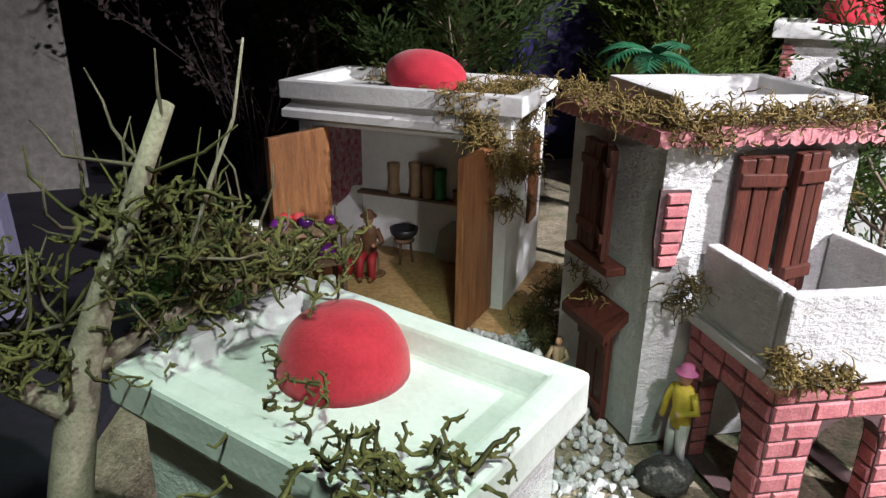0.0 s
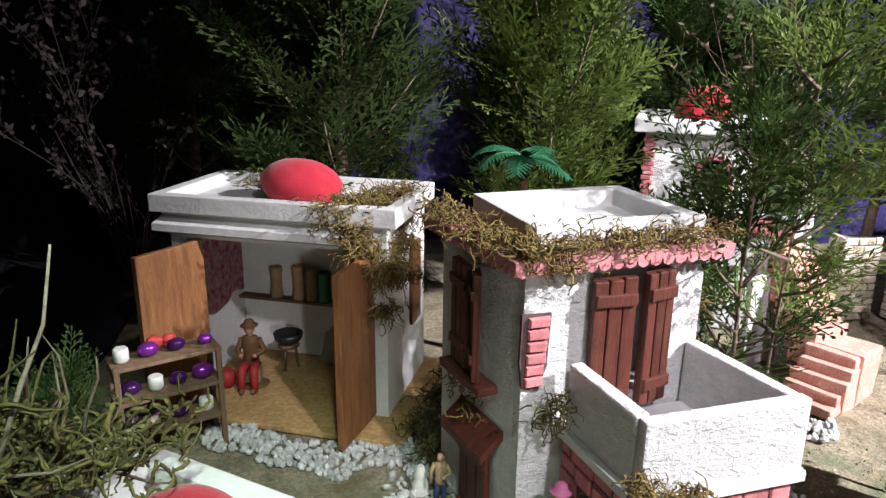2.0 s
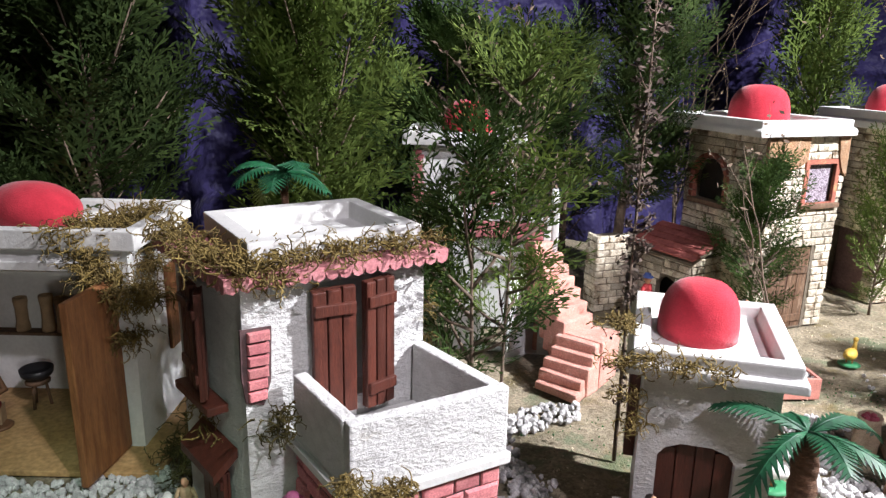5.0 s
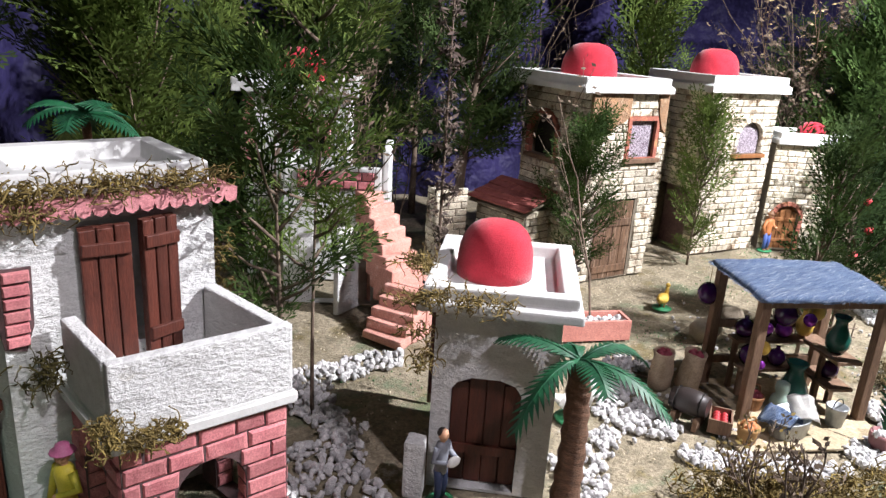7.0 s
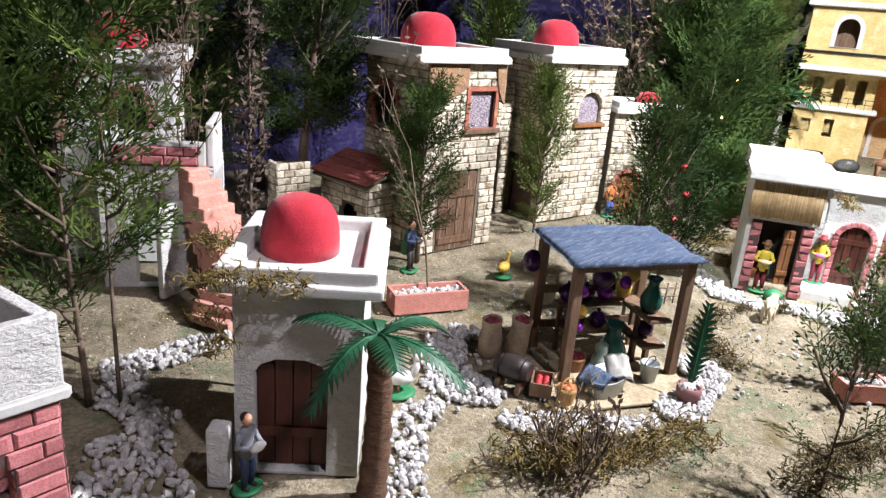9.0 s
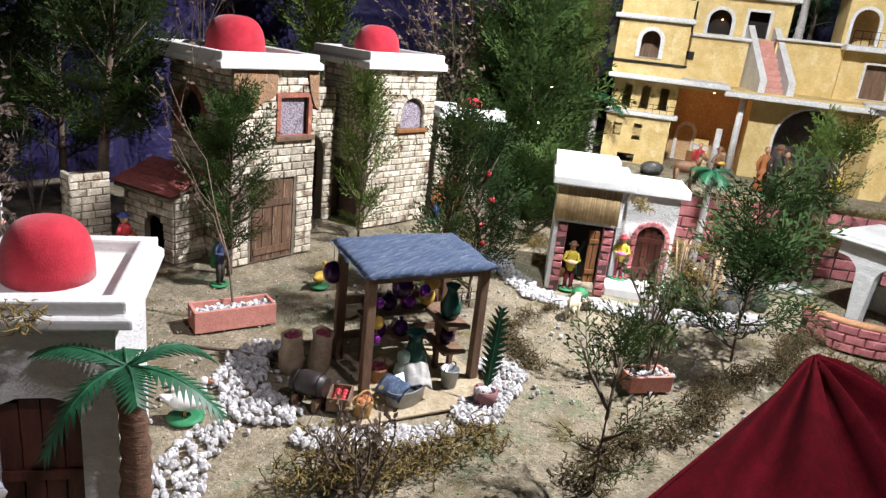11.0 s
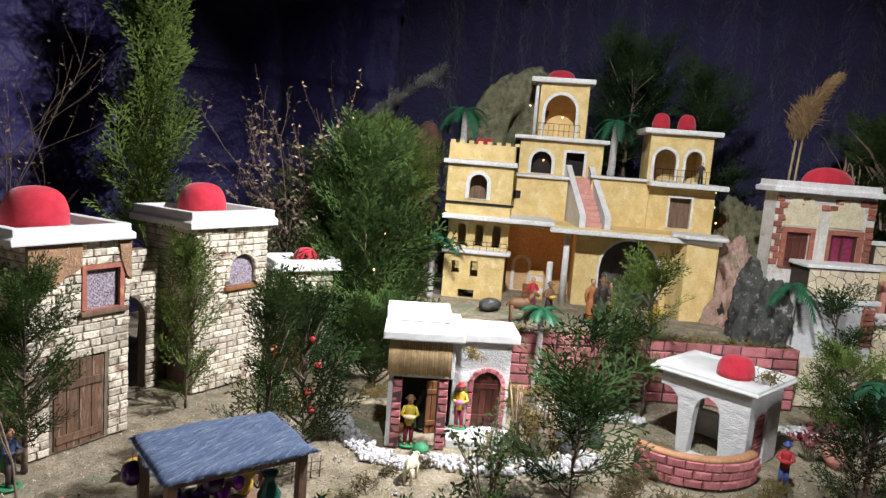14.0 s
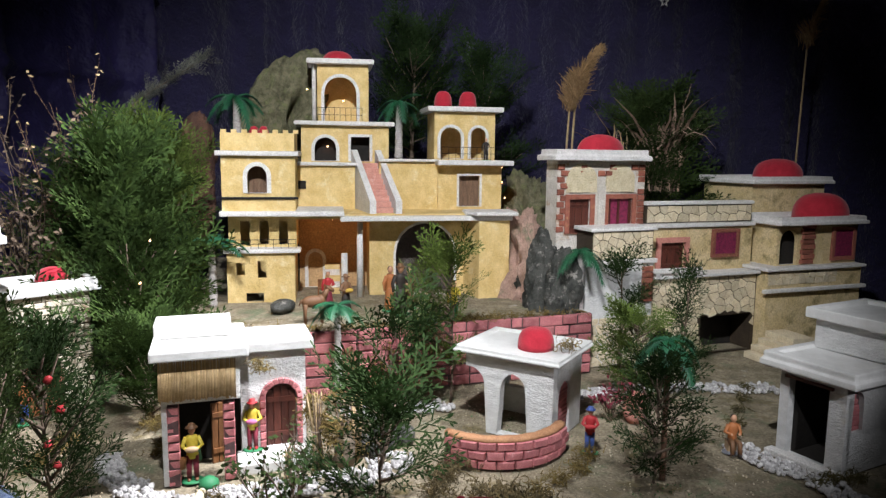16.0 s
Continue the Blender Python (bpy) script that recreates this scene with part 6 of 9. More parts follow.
def palace():
    h = thing("yellow_palace", PAL, "ochre yellow stepped palace with white ledges and arches", "palace")

    def block(x0, x1, y0, y1, z0, z1, holes=(), label="ochre yellow plaster wall", left=()):
        bm = bmesh.new()
        panel(bm, rect(x0, x1, z0, z1), holes, y0, y0 + 0.016)
        w = part("wall", rough_up(bm, 0.0012, 30), yellow_wall, h, label)
        for xa, xb in ((x0, x0 + 0.014), (x1 - 0.014, x1)):
            part("wall", new_box(xa, xb, y0 + 0.016, y1, z0, z1), yellow_wall, h)
        part("wall", new_box(x0 + 0.014, x1 - 0.014, y1 - 0.014, y1, z0, z1), yellow_wall, h)
        return w

    def slab(x0, x1, y0, y1, z0, z1, label="white ledge"):
        bm = new_box(x0, x1, y0, y1, z0, z1, 0.004)
        return part("ledge", rough_up(bm, 0.002, 25), white_trim, h, label)

    def trim(outer, inner, y, label="white arch trim"):
        bm = bmesh.new()
        panel(bm, outer, [inner], y - 0.005, y + 0.004)
        part("trim", bm, white_trim, h, label)

    def opening(x0, x1, z0, zs, y, arched=True, glow=None, t=0.014):
        hole = arch(x0, x1, z0, zs) if arched else rect(x0, x1, z0, zs)
        outer = arch(x0 - t, x1 + t, z0 - 0.0005, zs) if arched else rect(x0 - t, x1 + t, z0 - 0.0005, zs + t)
        trim(outer, [(a, max(b, z0 + 0.0008)) for a, b in hole], y)
        return hole

    # left wing, two storeys
    wl = arch(0.279, 0.343, 0.566, 0.624)
    block(0.195, 0.435, 0.0, 0.26, 0.505, 0.69, [wl])
    opening(0.279, 0.343, 0.566, 0.624, 0.0)
    part("door", new_box(0.278, 0.344, 0.06, 0.066, 0.52, 0.66), grey_wood, h, "dark brown inner door")
    slab(0.178, 0.448, -0.018, 0.27, 0.69, 0.707)
    block(0.195, 0.435, 0.0, 0.24, 0.707, 0.765)
    for i in range(8):
        part("merlon", new_box(0.197 + i * 0.0335, 0.214 + i * 0.0335, 0.0, 0.016, 0.7645, 0.776, 0.001), yellow_wall, h)
    part("roof", new_box(0.21, 0.42, 0.02, 0.225, 0.72, 0.73), white_trim, h)
    for i in range(2):
        part("roof_dome", dome_mesh(0.019, 0.06, 1, 2.8, 16), red_felt, h, "small red roof dome", m=pose(0.298 + 0.032 * i, 0.07, 0.7305))
    part("string_course", new_box(0.195, 0.445, -0.006, 0.0, 0.545, 0.553, 0.001), iron, h, "thin dark string course")
    slab(0.188, 0.60, -0.022, 0.25, 0.488, 0.505, "white terrace edge")
    # open gallery below with three posts, and the ground storey
    block(0.205, 0.435, 0.06, 0.25, 0.37, 0.488, [rect(0.245, 0.275, 0.385, 0.465), rect(0.31, 0.34, 0.385, 0.465), rect(0.375, 0.405, 0.385, 0.465)])
    railing(h, 0.21, 0.435, 0.0, 0.378, 0.03, 10)
    slab(0.195, 0.45, -0.014, 0.07, 0.362, 0.376)
    block(0.205, 0.43, 0.0, 0.25, 0.19, 0.362, [rect(0.235, 0.265, 0.285, 0.33), rect(0.305, 0.335, 0.275, 0.335), rect(0.265, 0.325, 0.192, 0.225)])
    # recess with stair, pillars and warm lamp
    part("recess_wall", new_box(0.435, 0.69, 0.28, 0.295, 0.19, 0.488), surface("warm_orange_plaster", (0.55, 0.36, 0.18), (0.46, 0.29, 0.14), 18), h, "warm orange back wall of the porch")
    bm = bmesh.new()
    panel(bm, arch(0.455, 0.535, 0.192, 0.30), [arch(0.468, 0.522, 0.1926, 0.30)], 0.268, 0.279)
    part("arch_frame", bm, white_trim, h, "white arch frame")
    for i in range(5):
        part("step", new_box(0.53, 0.585, 0.12 + 0.03 * i, 0.27, 0.192 + 0.018 * i, 0.21 + 0.018 * i, 0.002), white_trim if i % 2 else yellow_wall, h)
    for x in (0.60, 0.655):
        bm = bmesh.new()
        tube(bm, [(x, 0.06, 0.19), (x, 0.06, 0.35 if x < 0.62 else 0.46)], [0.013, 0.011], 10)
        part("pillar", bm, white_trim, h, "white pillar")
    part("porch_ceiling", new_box(0.436, 0.69, 0.0, 0.28, 0.476, 0.487), yellow_wall, h)
    # right wing with the great arch
    big = arch(0.785, 1.0, 0.192, 0.345)
    block(0.69, 1.165, 0.09, 0.36, 0.19, 0.47, [big])
    trim(arch(0.777, 1.008, 0.191, 0.345), [(a, max(b, 0.193)) for a, b in big], 0.09, "dark ochre arch edge")
    slab(0.585, 1.19, -0.02, 0.36, 0.47, 0.488, "white terrace edge")
    part("terrace", new_box(0.60, 1.18, 0.0, 0.6, 0.4885, 0.494), yellow_wall, h)
    bm = bmesh.new()
    for i in range(13):
        for j in range(9):
            x, z = 0.78 + 0.23 * i / 12, 0.20 + 0.25 * j / 8
            bm.verts.new((x, 0.19 - 0.05 * noise.noise(Vector((x * 14, z * 14, 3))) - 0.03 * noise.noise(Vector((x * 40, z * 40, 3))), z))
    bm.verts.ensure_lookup_table()
    for i in range(12):
        for j in range(8):
            bm.faces.new((bm.verts[i * 9 + j], bm.verts[i * 9 + 9 + j], bm.verts[i * 9 + 10 + j], bm.verts[i * 9 + j + 1])).smooth = True
    part("grotto_lining", bm, surface("crumpled_dark_paper", (0.07, 0.05, 0.045), (0.03, 0.022, 0.02), 12, 0.5, 0.6, 40, 0.01), h, "crumpled dark paper inside the arch")
    # slanting corner at the right
    bm = bmesh.new()
    prism(bm, [(1.035, 0.089), (1.07, -0.02), (1.185, 0.0), (1.185, 0.089)], 0.19, 0.4695)
    part("wall", rough_up(bm, 0.0012, 30), yellow_wall, h, "ochre yellow corner wall")
    bm = bmesh.new()
    prism(bm, [(1.02, 0.0), (1.055, -0.05), (1.205, -0.045), (1.205, 0.10), (1.03, 0.10)], 0.489, 0.503)
    bmesh.ops.bevel(bm, geom=bm.edges[:], offset=0.003, segments=1, affect="EDGES")
    part("ledge", rough_up(bm, 0.002, 25), white_trim, h, "white slab over the corner")
    # upper storey wall with the open stair
    block(0.42, 0.645, 0.22, 0.42, 0.49, 0.66)
    part("hatch", new_box(0.437, 0.465, 0.214, 0.2195, 0.57, 0.6), shade_black, h, "small dark hatch")
    slab(0.41, 0.655, 0.205, 0.43, 0.655, 0.667)
    block(0.735, 0.955, 0.22, 0.42, 0.49, 0.672)
    slab(0.73, 0.965, 0.205, 0.43, 0.672, 0.682)
    for i in range(9):
        y, s = 0.035 + 0.030 * i, 0.052 * (1 - i / 9)
        part("step", new_box(0.655 + s, 0.728 + s, y, 0.42 if i > 6 else 0.30, 0.494 + 0.019 * i, 0.513 + 0.019 * i, 0.002), stair_pink, h)
    for x in (0.638, 0.728):
        bm = bmesh.new()
        prof = [(0.0, 0.4945), (0.0, 0.538), (0.30, 0.715), (0.325, 0.715), (0.325, 0.4945)]
        skew = lambda y: 0.052 * max(0.0, 0.30 - y) / 0.30
        a, b = [bm.verts.new((x - 0.003 + skew(y), y, z)) for y, z in prof], [bm.verts.new((x + 0.019 + skew(y), y, z)) for y, z in prof]
        bm.faces.new(a), bm.faces.new(b[::-1])
        for i in range(5):
            bm.faces.new((a[i], a[(i + 1) % 5], b[(i + 1) % 5], b[i]))
        bmesh.ops.recalc_face_normals(bm, faces=bm.faces[:])
        part("stair_wall", bm, white_trim, h, "white sloping stair wall")
    # right block, door below, balcony and two arches above
    dr = rect(1.035, 1.115, 0.506, 0.622)
    block(0.955, 1.2, 0.2, 0.42, 0.49, 0.662, [dr])
    opening(1.035, 1.115, 0.506, 0.622, 0.2, False, t=0.008)
    part("door", new_box(1.03, 1.12, 0.225, 0.231, 0.495, 0.63), grey_wood, h, "brown inner door")
    slab(0.945, 1.235, 0.14, 0.43, 0.662, 0.68)
    railing(h, 0.96, 1.225, 0.15, 0.68, 0.048, 11)
    rw = [arch(0.978, 1.06, 0.686, 0.765), arch(1.098, 1.158, 0.686, 0.775)]
    block(0.955, 1.195, 0.30, 0.5, 0.68, 0.865, rw)
    opening(0.978, 1.06, 0.686, 0.765, 0.30, t=0.011), opening(1.098, 1.158, 0.686, 0.775, 0.30, t=0.011)
    slab(0.925, 1.225, 0.275, 0.52, 0.865, 0.885)
    for x in (1.0, 1.10):
        part("roof_dome", dome_mesh(0.036, 0.065, 1, 2.8, 20), red_felt, h, "red roof dome", m=pose(x, 0.38, 0.885))
    # middle block and tower
    mw = [arch(0.496, 0.578, 0.672, 0.72), rect(0.634, 0.706, 0.672, 0.764)]
    block(0.446, 0.78, 0.33, 0.58, 0.66, 0.806, mw)
    opening(0.496, 0.578, 0.672, 0.72, 0.33, t=0.012), opening(0.634, 0.706, 0.672, 0.764, 0.33, False, t=0.01)
    # Black panel painted as the shade behind these windows.
    part("window_back", new_box(0.47, 0.73, 0.385, 0.39, 0.665, 0.79), shade_black, h, "black panel painted as the shade behind the windows")
    slab(0.42, 0.80, 0.305, 0.6, 0.806, 0.822)
    tw = arch(0.535, 0.66, 0.826, 0.935)
    block(0.508, 0.708, 0.42, 0.60, 0.822, 1.045, [tw])
    opening(0.535, 0.66, 0.826, 0.935, 0.42, t=0.012)
    railing(h, 0.51, 0.68, 0.385, 0.822, 0.055, 9)
    slab(0.468, 0.728, 0.39, 0.63, 1.045, 1.064)
    part("roof_dome", dome_mesh(0.06, 0.042, 1, 2.4, 24), red_felt, h, "flat red roof dome", m=pose(0.59, 0.5, 1.064))
    bm = bmesh.new()
    tube(bm, [(0.495, 0.44, 0.822), (0.495, 0.44, 1.045)], 0.008, 8)
    part("pillar", bm, white_trim, h, "white corner pillar")
    return h


palace()


def bulb(x, y, z, watts=0.25, colour=(1.0, 0.42, 0.14)):
    """A tiny warm fairy light: a glowing bead and its lamp."""
    data = bpy.data.lights.new("fairy_lamp", "POINT")
    data.energy, data.color, data.shadow_soft_size = watts, colour, 0.004
    ob = new("fairy_lamp", data)
    ob.matrix_world = PAL @ pose(x, y, z)
    bm = bmesh.new()
    ball(bm, (0, 0, 0), 0.003, n=6)
    solo("fairy_light", bm, BULB, "tiny warm glowing fairy light bulb", "fairy light", PAL @ pose(x, y, z + 0.012), group="fairy lights")


BULB = bpy.data.materials.new("glowing_bulb")
BULB.use_nodes = True
BULB.node_tree.nodes["Principled BSDF"].inputs["Emission Color"].default_value = (1.0, 0.55, 0.25, 1)
BULB.node_tree.nodes["Principled BSDF"].inputs["Emission Strength"].default_value = 9.0
bulb(0.56, 0.12, 0.455, 0.14)
bulb(0.61, 0.5, 0.90, 0.035)
bulb(0.545, 0.37, 0.715, 0.01)
bulb(1.085, 0.36, 0.72, 0.012)


# ---- the stone quarter on the far right ----
def stone_quarter():
    h = thing("stone_quarter", pose(3.03, -0.37, 0, 0, 0, -60), "weathered ochre houses with crazy-paved walls and red domes", "house")
    ochre = surface("pale_ochre_plaster", (0.62, 0.50, 0.29), (0.52, 0.40, 0.20), 20, 0.85, 0.7, 120, 0.003, stain=(0.26, 0.21, 0.10), stain_scale=14, stain_at=0.55)
    crack = surface("pale_crazy_stone", (0.64, 0.56, 0.40), (0.54, 0.45, 0.30), 30, 0.85, 0.5, 180, 0.002, island=0.18)
    dark = surface("brown_stone_joint", (0.05, 0.034, 0.02), (0.03, 0.021, 0.012), 30)
    red_panel = surface("dark_red_panel", (0.25, 0.028, 0.075), (0.13, 0.018, 0.05), 110, 0.5, 0.3, 200, 0.001)
    cream_patch = surface("cream_rough_plaster", (0.66, 0.58, 0.40), (0.56, 0.48, 0.31), 40, 0.9, 1.0, 160, 0.004, stain=(0.40, 0.27, 0.15), stain_scale=30, stain_at=0.62)
    old_white = surface("stained_white_plaster", (0.60, 0.57, 0.52), (0.50, 0.46, 0.40), 30, 0.85, 0.6, 140, 0.003, stain=(0.38, 0.26, 0.16), stain_scale=18, stain_at=0.58)

    def block(x0, x1, y0, y1, z0, z1, mat=ochre, holes=(), label="weathered ochre wall"):
        bm = bmesh.new()
        panel(bm, rect(x0, x1, z0, z1), holes, y0, y0 + 0.014)
        w = part("wall", bm, mat, h, label)
        part("wall", new_box(x0, x0 + 0.012, y0 + 0.014, y1, z0, z1), mat, h)
        part("wall", new_box(x1 - 0.012, x1, y0 + 0.014, y1, z0, z1), mat, h)
        part("wall", new_box(x0 + 0.012, x1 - 0.012, y1 - 0.012, y1, z0, z1), mat, h)
        return w

    def slab(x0, x1, y0, y1, z0, z1):
        part("ledge", rough_up(new_box(x0, x1, y0, y1, z0, z1, 0.004), 0.002, 30), white_trim, h, "white ledge")

    # tall house on the left
    d1, d2 = rect(-0.035, 0.045, 0.44, 0.556), rect(0.115, 0.21, 0.45, 0.556)
    w = block(-0.08, 0.26, 0.10, 0.18, 0.35, 0.685, old_white, [d1, d2])
    for x0, x1, z0, z1 in ((-0.035, 0.045, 0.44, 0.556), (0.115, 0.21, 0.45, 0.556)):
        bm = bmesh.new()
        panel(bm, rect(x0 - 0.016, x1 + 0.016, z0, z1 + 0.016), [rect(x0, x1, z0 + 0.001, z1)], 0.092, 0.099)
        part("door_frame", bm, rust_brick, h, "rust-red door frame")
    plank_door(h, pose(-0.035, 0.108, 0.44), 0.08, 0.116, brown_wood, 3, 0.006, (0.2, 0.8), "dark brown plank door")
    part("door", new_box(0.115, 0.21, 0.104, 0.11, 0.45, 0.556), red_panel, h, "dark red patterned door")
    part("door", new_box(0.155, 0.163, 0.100, 0.1035, 0.45, 0.556), brown_wood, h, "dark wooden glazing bar")
    part("door", new_box(0.115, 0.127, 0.100, 0.1035, 0.45, 0.556), brown_wood, h, "dark wooden stile")
    part("door", new_box(0.198, 0.21, 0.100, 0.1035, 0.45, 0.556), brown_wood, h, "dark wooden stile")
    # cream patches with bare rust-red brick round them
    for x0, x1 in ((-0.048, 0.068), (0.104, 0.216)):
        bm = bmesh.new()
        panel(bm, arch(x0, x1, 0.578, 0.618), (), 0.0945, 0.0995)
        part("plaster_patch", rough_up(bm, 0.003, 60), cream_patch, h, "rough cream plaster patch")
    rr = random.Random(31)
    for j in range(11):
        for i in range(12):
            x, z = -0.068 + 0.0285 * i + 0.012 * (j % 2), 0.455 + 0.0208 * j
            side = x < -0.05 or (0.076 < x < 0.10 and z > 0.64) or x > 0.232
            if z > 0.665 or side and rr.random() < 0.8 or (z > 0.635 and rr.random() < 0.45):
                piece(w, "brick", rust_brick, Matrix.Translation((min(x, 0.246), 0.0985, z)) @ Matrix.Diagonal((0.026, 0.007, 0.0185, 1)))
    part("pilaster", rough_up(new_box(0.072, 0.100, 0.090, 0.0985, 0.36, 0.60, 0.002), 0.0015, 40), old_white, h, "pale worn pilaster")
    part("roof_tray", tray(-0.098, 0.256, 0.078, 0.19, 0.685, 0.722, 0.018, 0.70, 0.01, 0.003), white_trim, h, "white flat roof")
    dome(h, 0.100, 0.134, 0.702, 0.088, 0.072, 0.6, 2.4)
    # stair side and lower terrace
    t1 = block(0.0, 0.235, 0.0, 0.1, 0.36, 0.455, dark)
    crazy(t1, crack, FRONT, 0.002, 0.233, 0.362, 0.453, 0.028, seed=1)
    slab(-0.012, 0.245, -0.012, 0.11, 0.455, 0.468)
    slab(-0.012, 0.25, -0.012, 0.11, 0.345, 0.36)
    t2 = block(-0.02, 0.24, 0.0, 0.12, 0.0, 0.345, stucco)
    crazy(t2, crack, FRONT, -0.018, 0.238, 0.0, 0.165, 0.036, seed=2)
    for i in range(6):
        piece(t2, "brick", rust_brick, Matrix.Translation((0.216, -0.004, 0.222 + 0.0205 * i)) @ Matrix.Diagonal((0.04, 0.012, 0.018, 1)))
    for i in range(9):
        part("step", new_box(-0.12, -0.02, 0.0 + 0.028 * i, 0.3, 0.18 + 0.02 * i, 0.20 + 0.02 * i, 0.003), white_trim, h)
    part("stair_base", new_box(-0.12, -0.021, 0.0, 0.3, 0.0, 0.18, 0.003), stucco, h)
    # middle house with the paved parapet
    door = rect(0.322, 0.424, 0.30, 0.40)
    w2 = block(0.262, 0.725, 0.08, 0.4, 0.29, 0.45, ochre, [door])
    bm = bmesh.new()
    panel(bm, rect(0.304, 0.442, 0.297, 0.418), [rect(0.322, 0.424, 0.301, 0.40)], 0.07, 0.079)
    part("door_frame", bm, terracotta, h, "orange door frame")
    plank_door(h, pose(0.322, 0.086, 0.30), 0.102, 0.10, brown_wood, 3, 0.006, (0.2, 0.8), "dark plank door")
    part("window", new_box(0.552, 0.648, 0.073, 0.079, 0.352, 0.432, 0.001), red_panel, h, "dark red window panel")
    bm = bmesh.new()
    panel(bm, rect(0.540, 0.660, 0.340, 0.444), [rect(0.553, 0.647, 0.353, 0.431)], 0.068, 0.0785)
    part("window_frame", bm, rust_brick, h, "rust-red window frame")
    t3 = block(0.267, 0.725, 0.09, 0.12, 0.468, 0.532, dark)
    crazy(t3, crack, Matrix.Translation((0, 0.09, 0)), 0.269, 0.723, 0.470, 0.53, 0.034, seed=3)
    slab(0.262, 0.73, 0.07, 0.13, 0.452, 0.467), slab(0.262, 0.73, 0.08, 0.13, 0.532, 0.545)
    part("terrace_floor", new_box(0.27, 0.71, 0.12, 0.4, 0.4505, 0.456), white_trim, h)
    holes = [arch(0.25, 0.36, 0.004, 0.045), rect(0.465, 0.69, 0.004, 0.138)]
    t4 = block(0.241, 0.704, 0.02, 0.4, 0.0, 0.285, dark, holes)
    crazy(t4, crack, Matrix.Translation((0, 0.02, 0)), 0.242, 0.70, 0.0, 0.283, 0.036, holes, seed=4)
    # Black panel painted as the cellar's shade.
    part("cellar_back", new_box(0.25, 0.69, 0.12, 0.13, 0.0, 0.2), shade_black, h, "black panel painted as the shade in the cellar")
    slab(0.235, 0.705, 0.0, 0.08, 0.285, 0.296)
    bm = new_box(0.236, 0.44, -0.008, 0.006, 0.306, 0.322, 0.003)
    part("rail", bm, white_trim, h, "white balustrade rail")
    for x in (0.25, 0.43):
        part("baluster", new_box(x, x + 0.014, -0.006, 0.004, 0.2965, 0.306), white_trim, h)
    # far right houses
    block(0.845, 1.21, 0.22, 0.5, 0.3, 0.60, ochre)
    part("roof_tray", tray(0.83, 1.23, 0.2, 0.52, 0.60, 0.628, 0.016, 0.615, 0.008, 0.003), white_trim, h, "white flat roof")
    dome(h, 1.08, 0.34, 0.616, 0.097, 0.082, 1.0, 2.4)
    plank_door(h, pose(0.85, 0.212, 0.30), 0.11, 0.145, brown_wood, 3, 0.006, (0.2, 0.8), "dark plank door")
    w5 = block(0.765, 1.15, 0.0, 0.2, 0.31, 0.46, ochre, [arch(0.782, 0.862, 0.312, 0.40)])
    part("window", new_box(1.035, 1.125, -0.005, -0.0005, 0.335, 0.437), red_panel, h, "dark red window panel")
    bm = bmesh.new()
    panel(bm, rect(1.022, 1.138, 0.322, 0.448), [rect(1.036, 1.124, 0.336, 0.436)], -0.009, -0.0008)
    part("window_frame", bm, rust_brick, h, "rust-red window frame")
    part("window_back", new_box(0.78, 0.9, 0.03, 0.034, 0.311, 0.459), shade_black, h)
    for i in range(8):
        piece(w5, "brick", rust_brick, Matrix.Translation((0.906 + 0.006 * (i % 2), -0.003, 0.322 + 0.0185 * i)) @ Matrix.Diagonal((0.062, 0.012, 0.0165, 1)))
    part("roof_tray", tray(0.752, 1.158, -0.03, 0.205, 0.46, 0.490, 0.016, 0.472, 0.008, 0.003), white_trim, h, "white flat roof")
    dome(h, 1.052, 0.085, 0.472, 0.100, 0.098, 1.0, 2.5)
    t6 = block(0.705, 1.15, -0.03, 0.2, 0.0, 0.298, ochre)
    crazy(t6, crack, Matrix.Translation((0, -0.03, 0)), 0.707, 1.03, 0.245, 0.296, 0.036, seed=6)
    slab(0.690, 1.16, -0.045, 0.2, 0.298, 0.31), slab(0.682, 1.16, -0.05, -0.0305, 0.22, 0.234)
    for i in range(4):
        part("step", rough_up(new_box(0.60 + 0.03 * i, 0.78, -0.18, -0.052, 0.0 + 0.022 * i, 0.022 + 0.022 * i, 0.003), 0.002, 30), crack, h, "worn stone step")
    return h


stone_quarter()


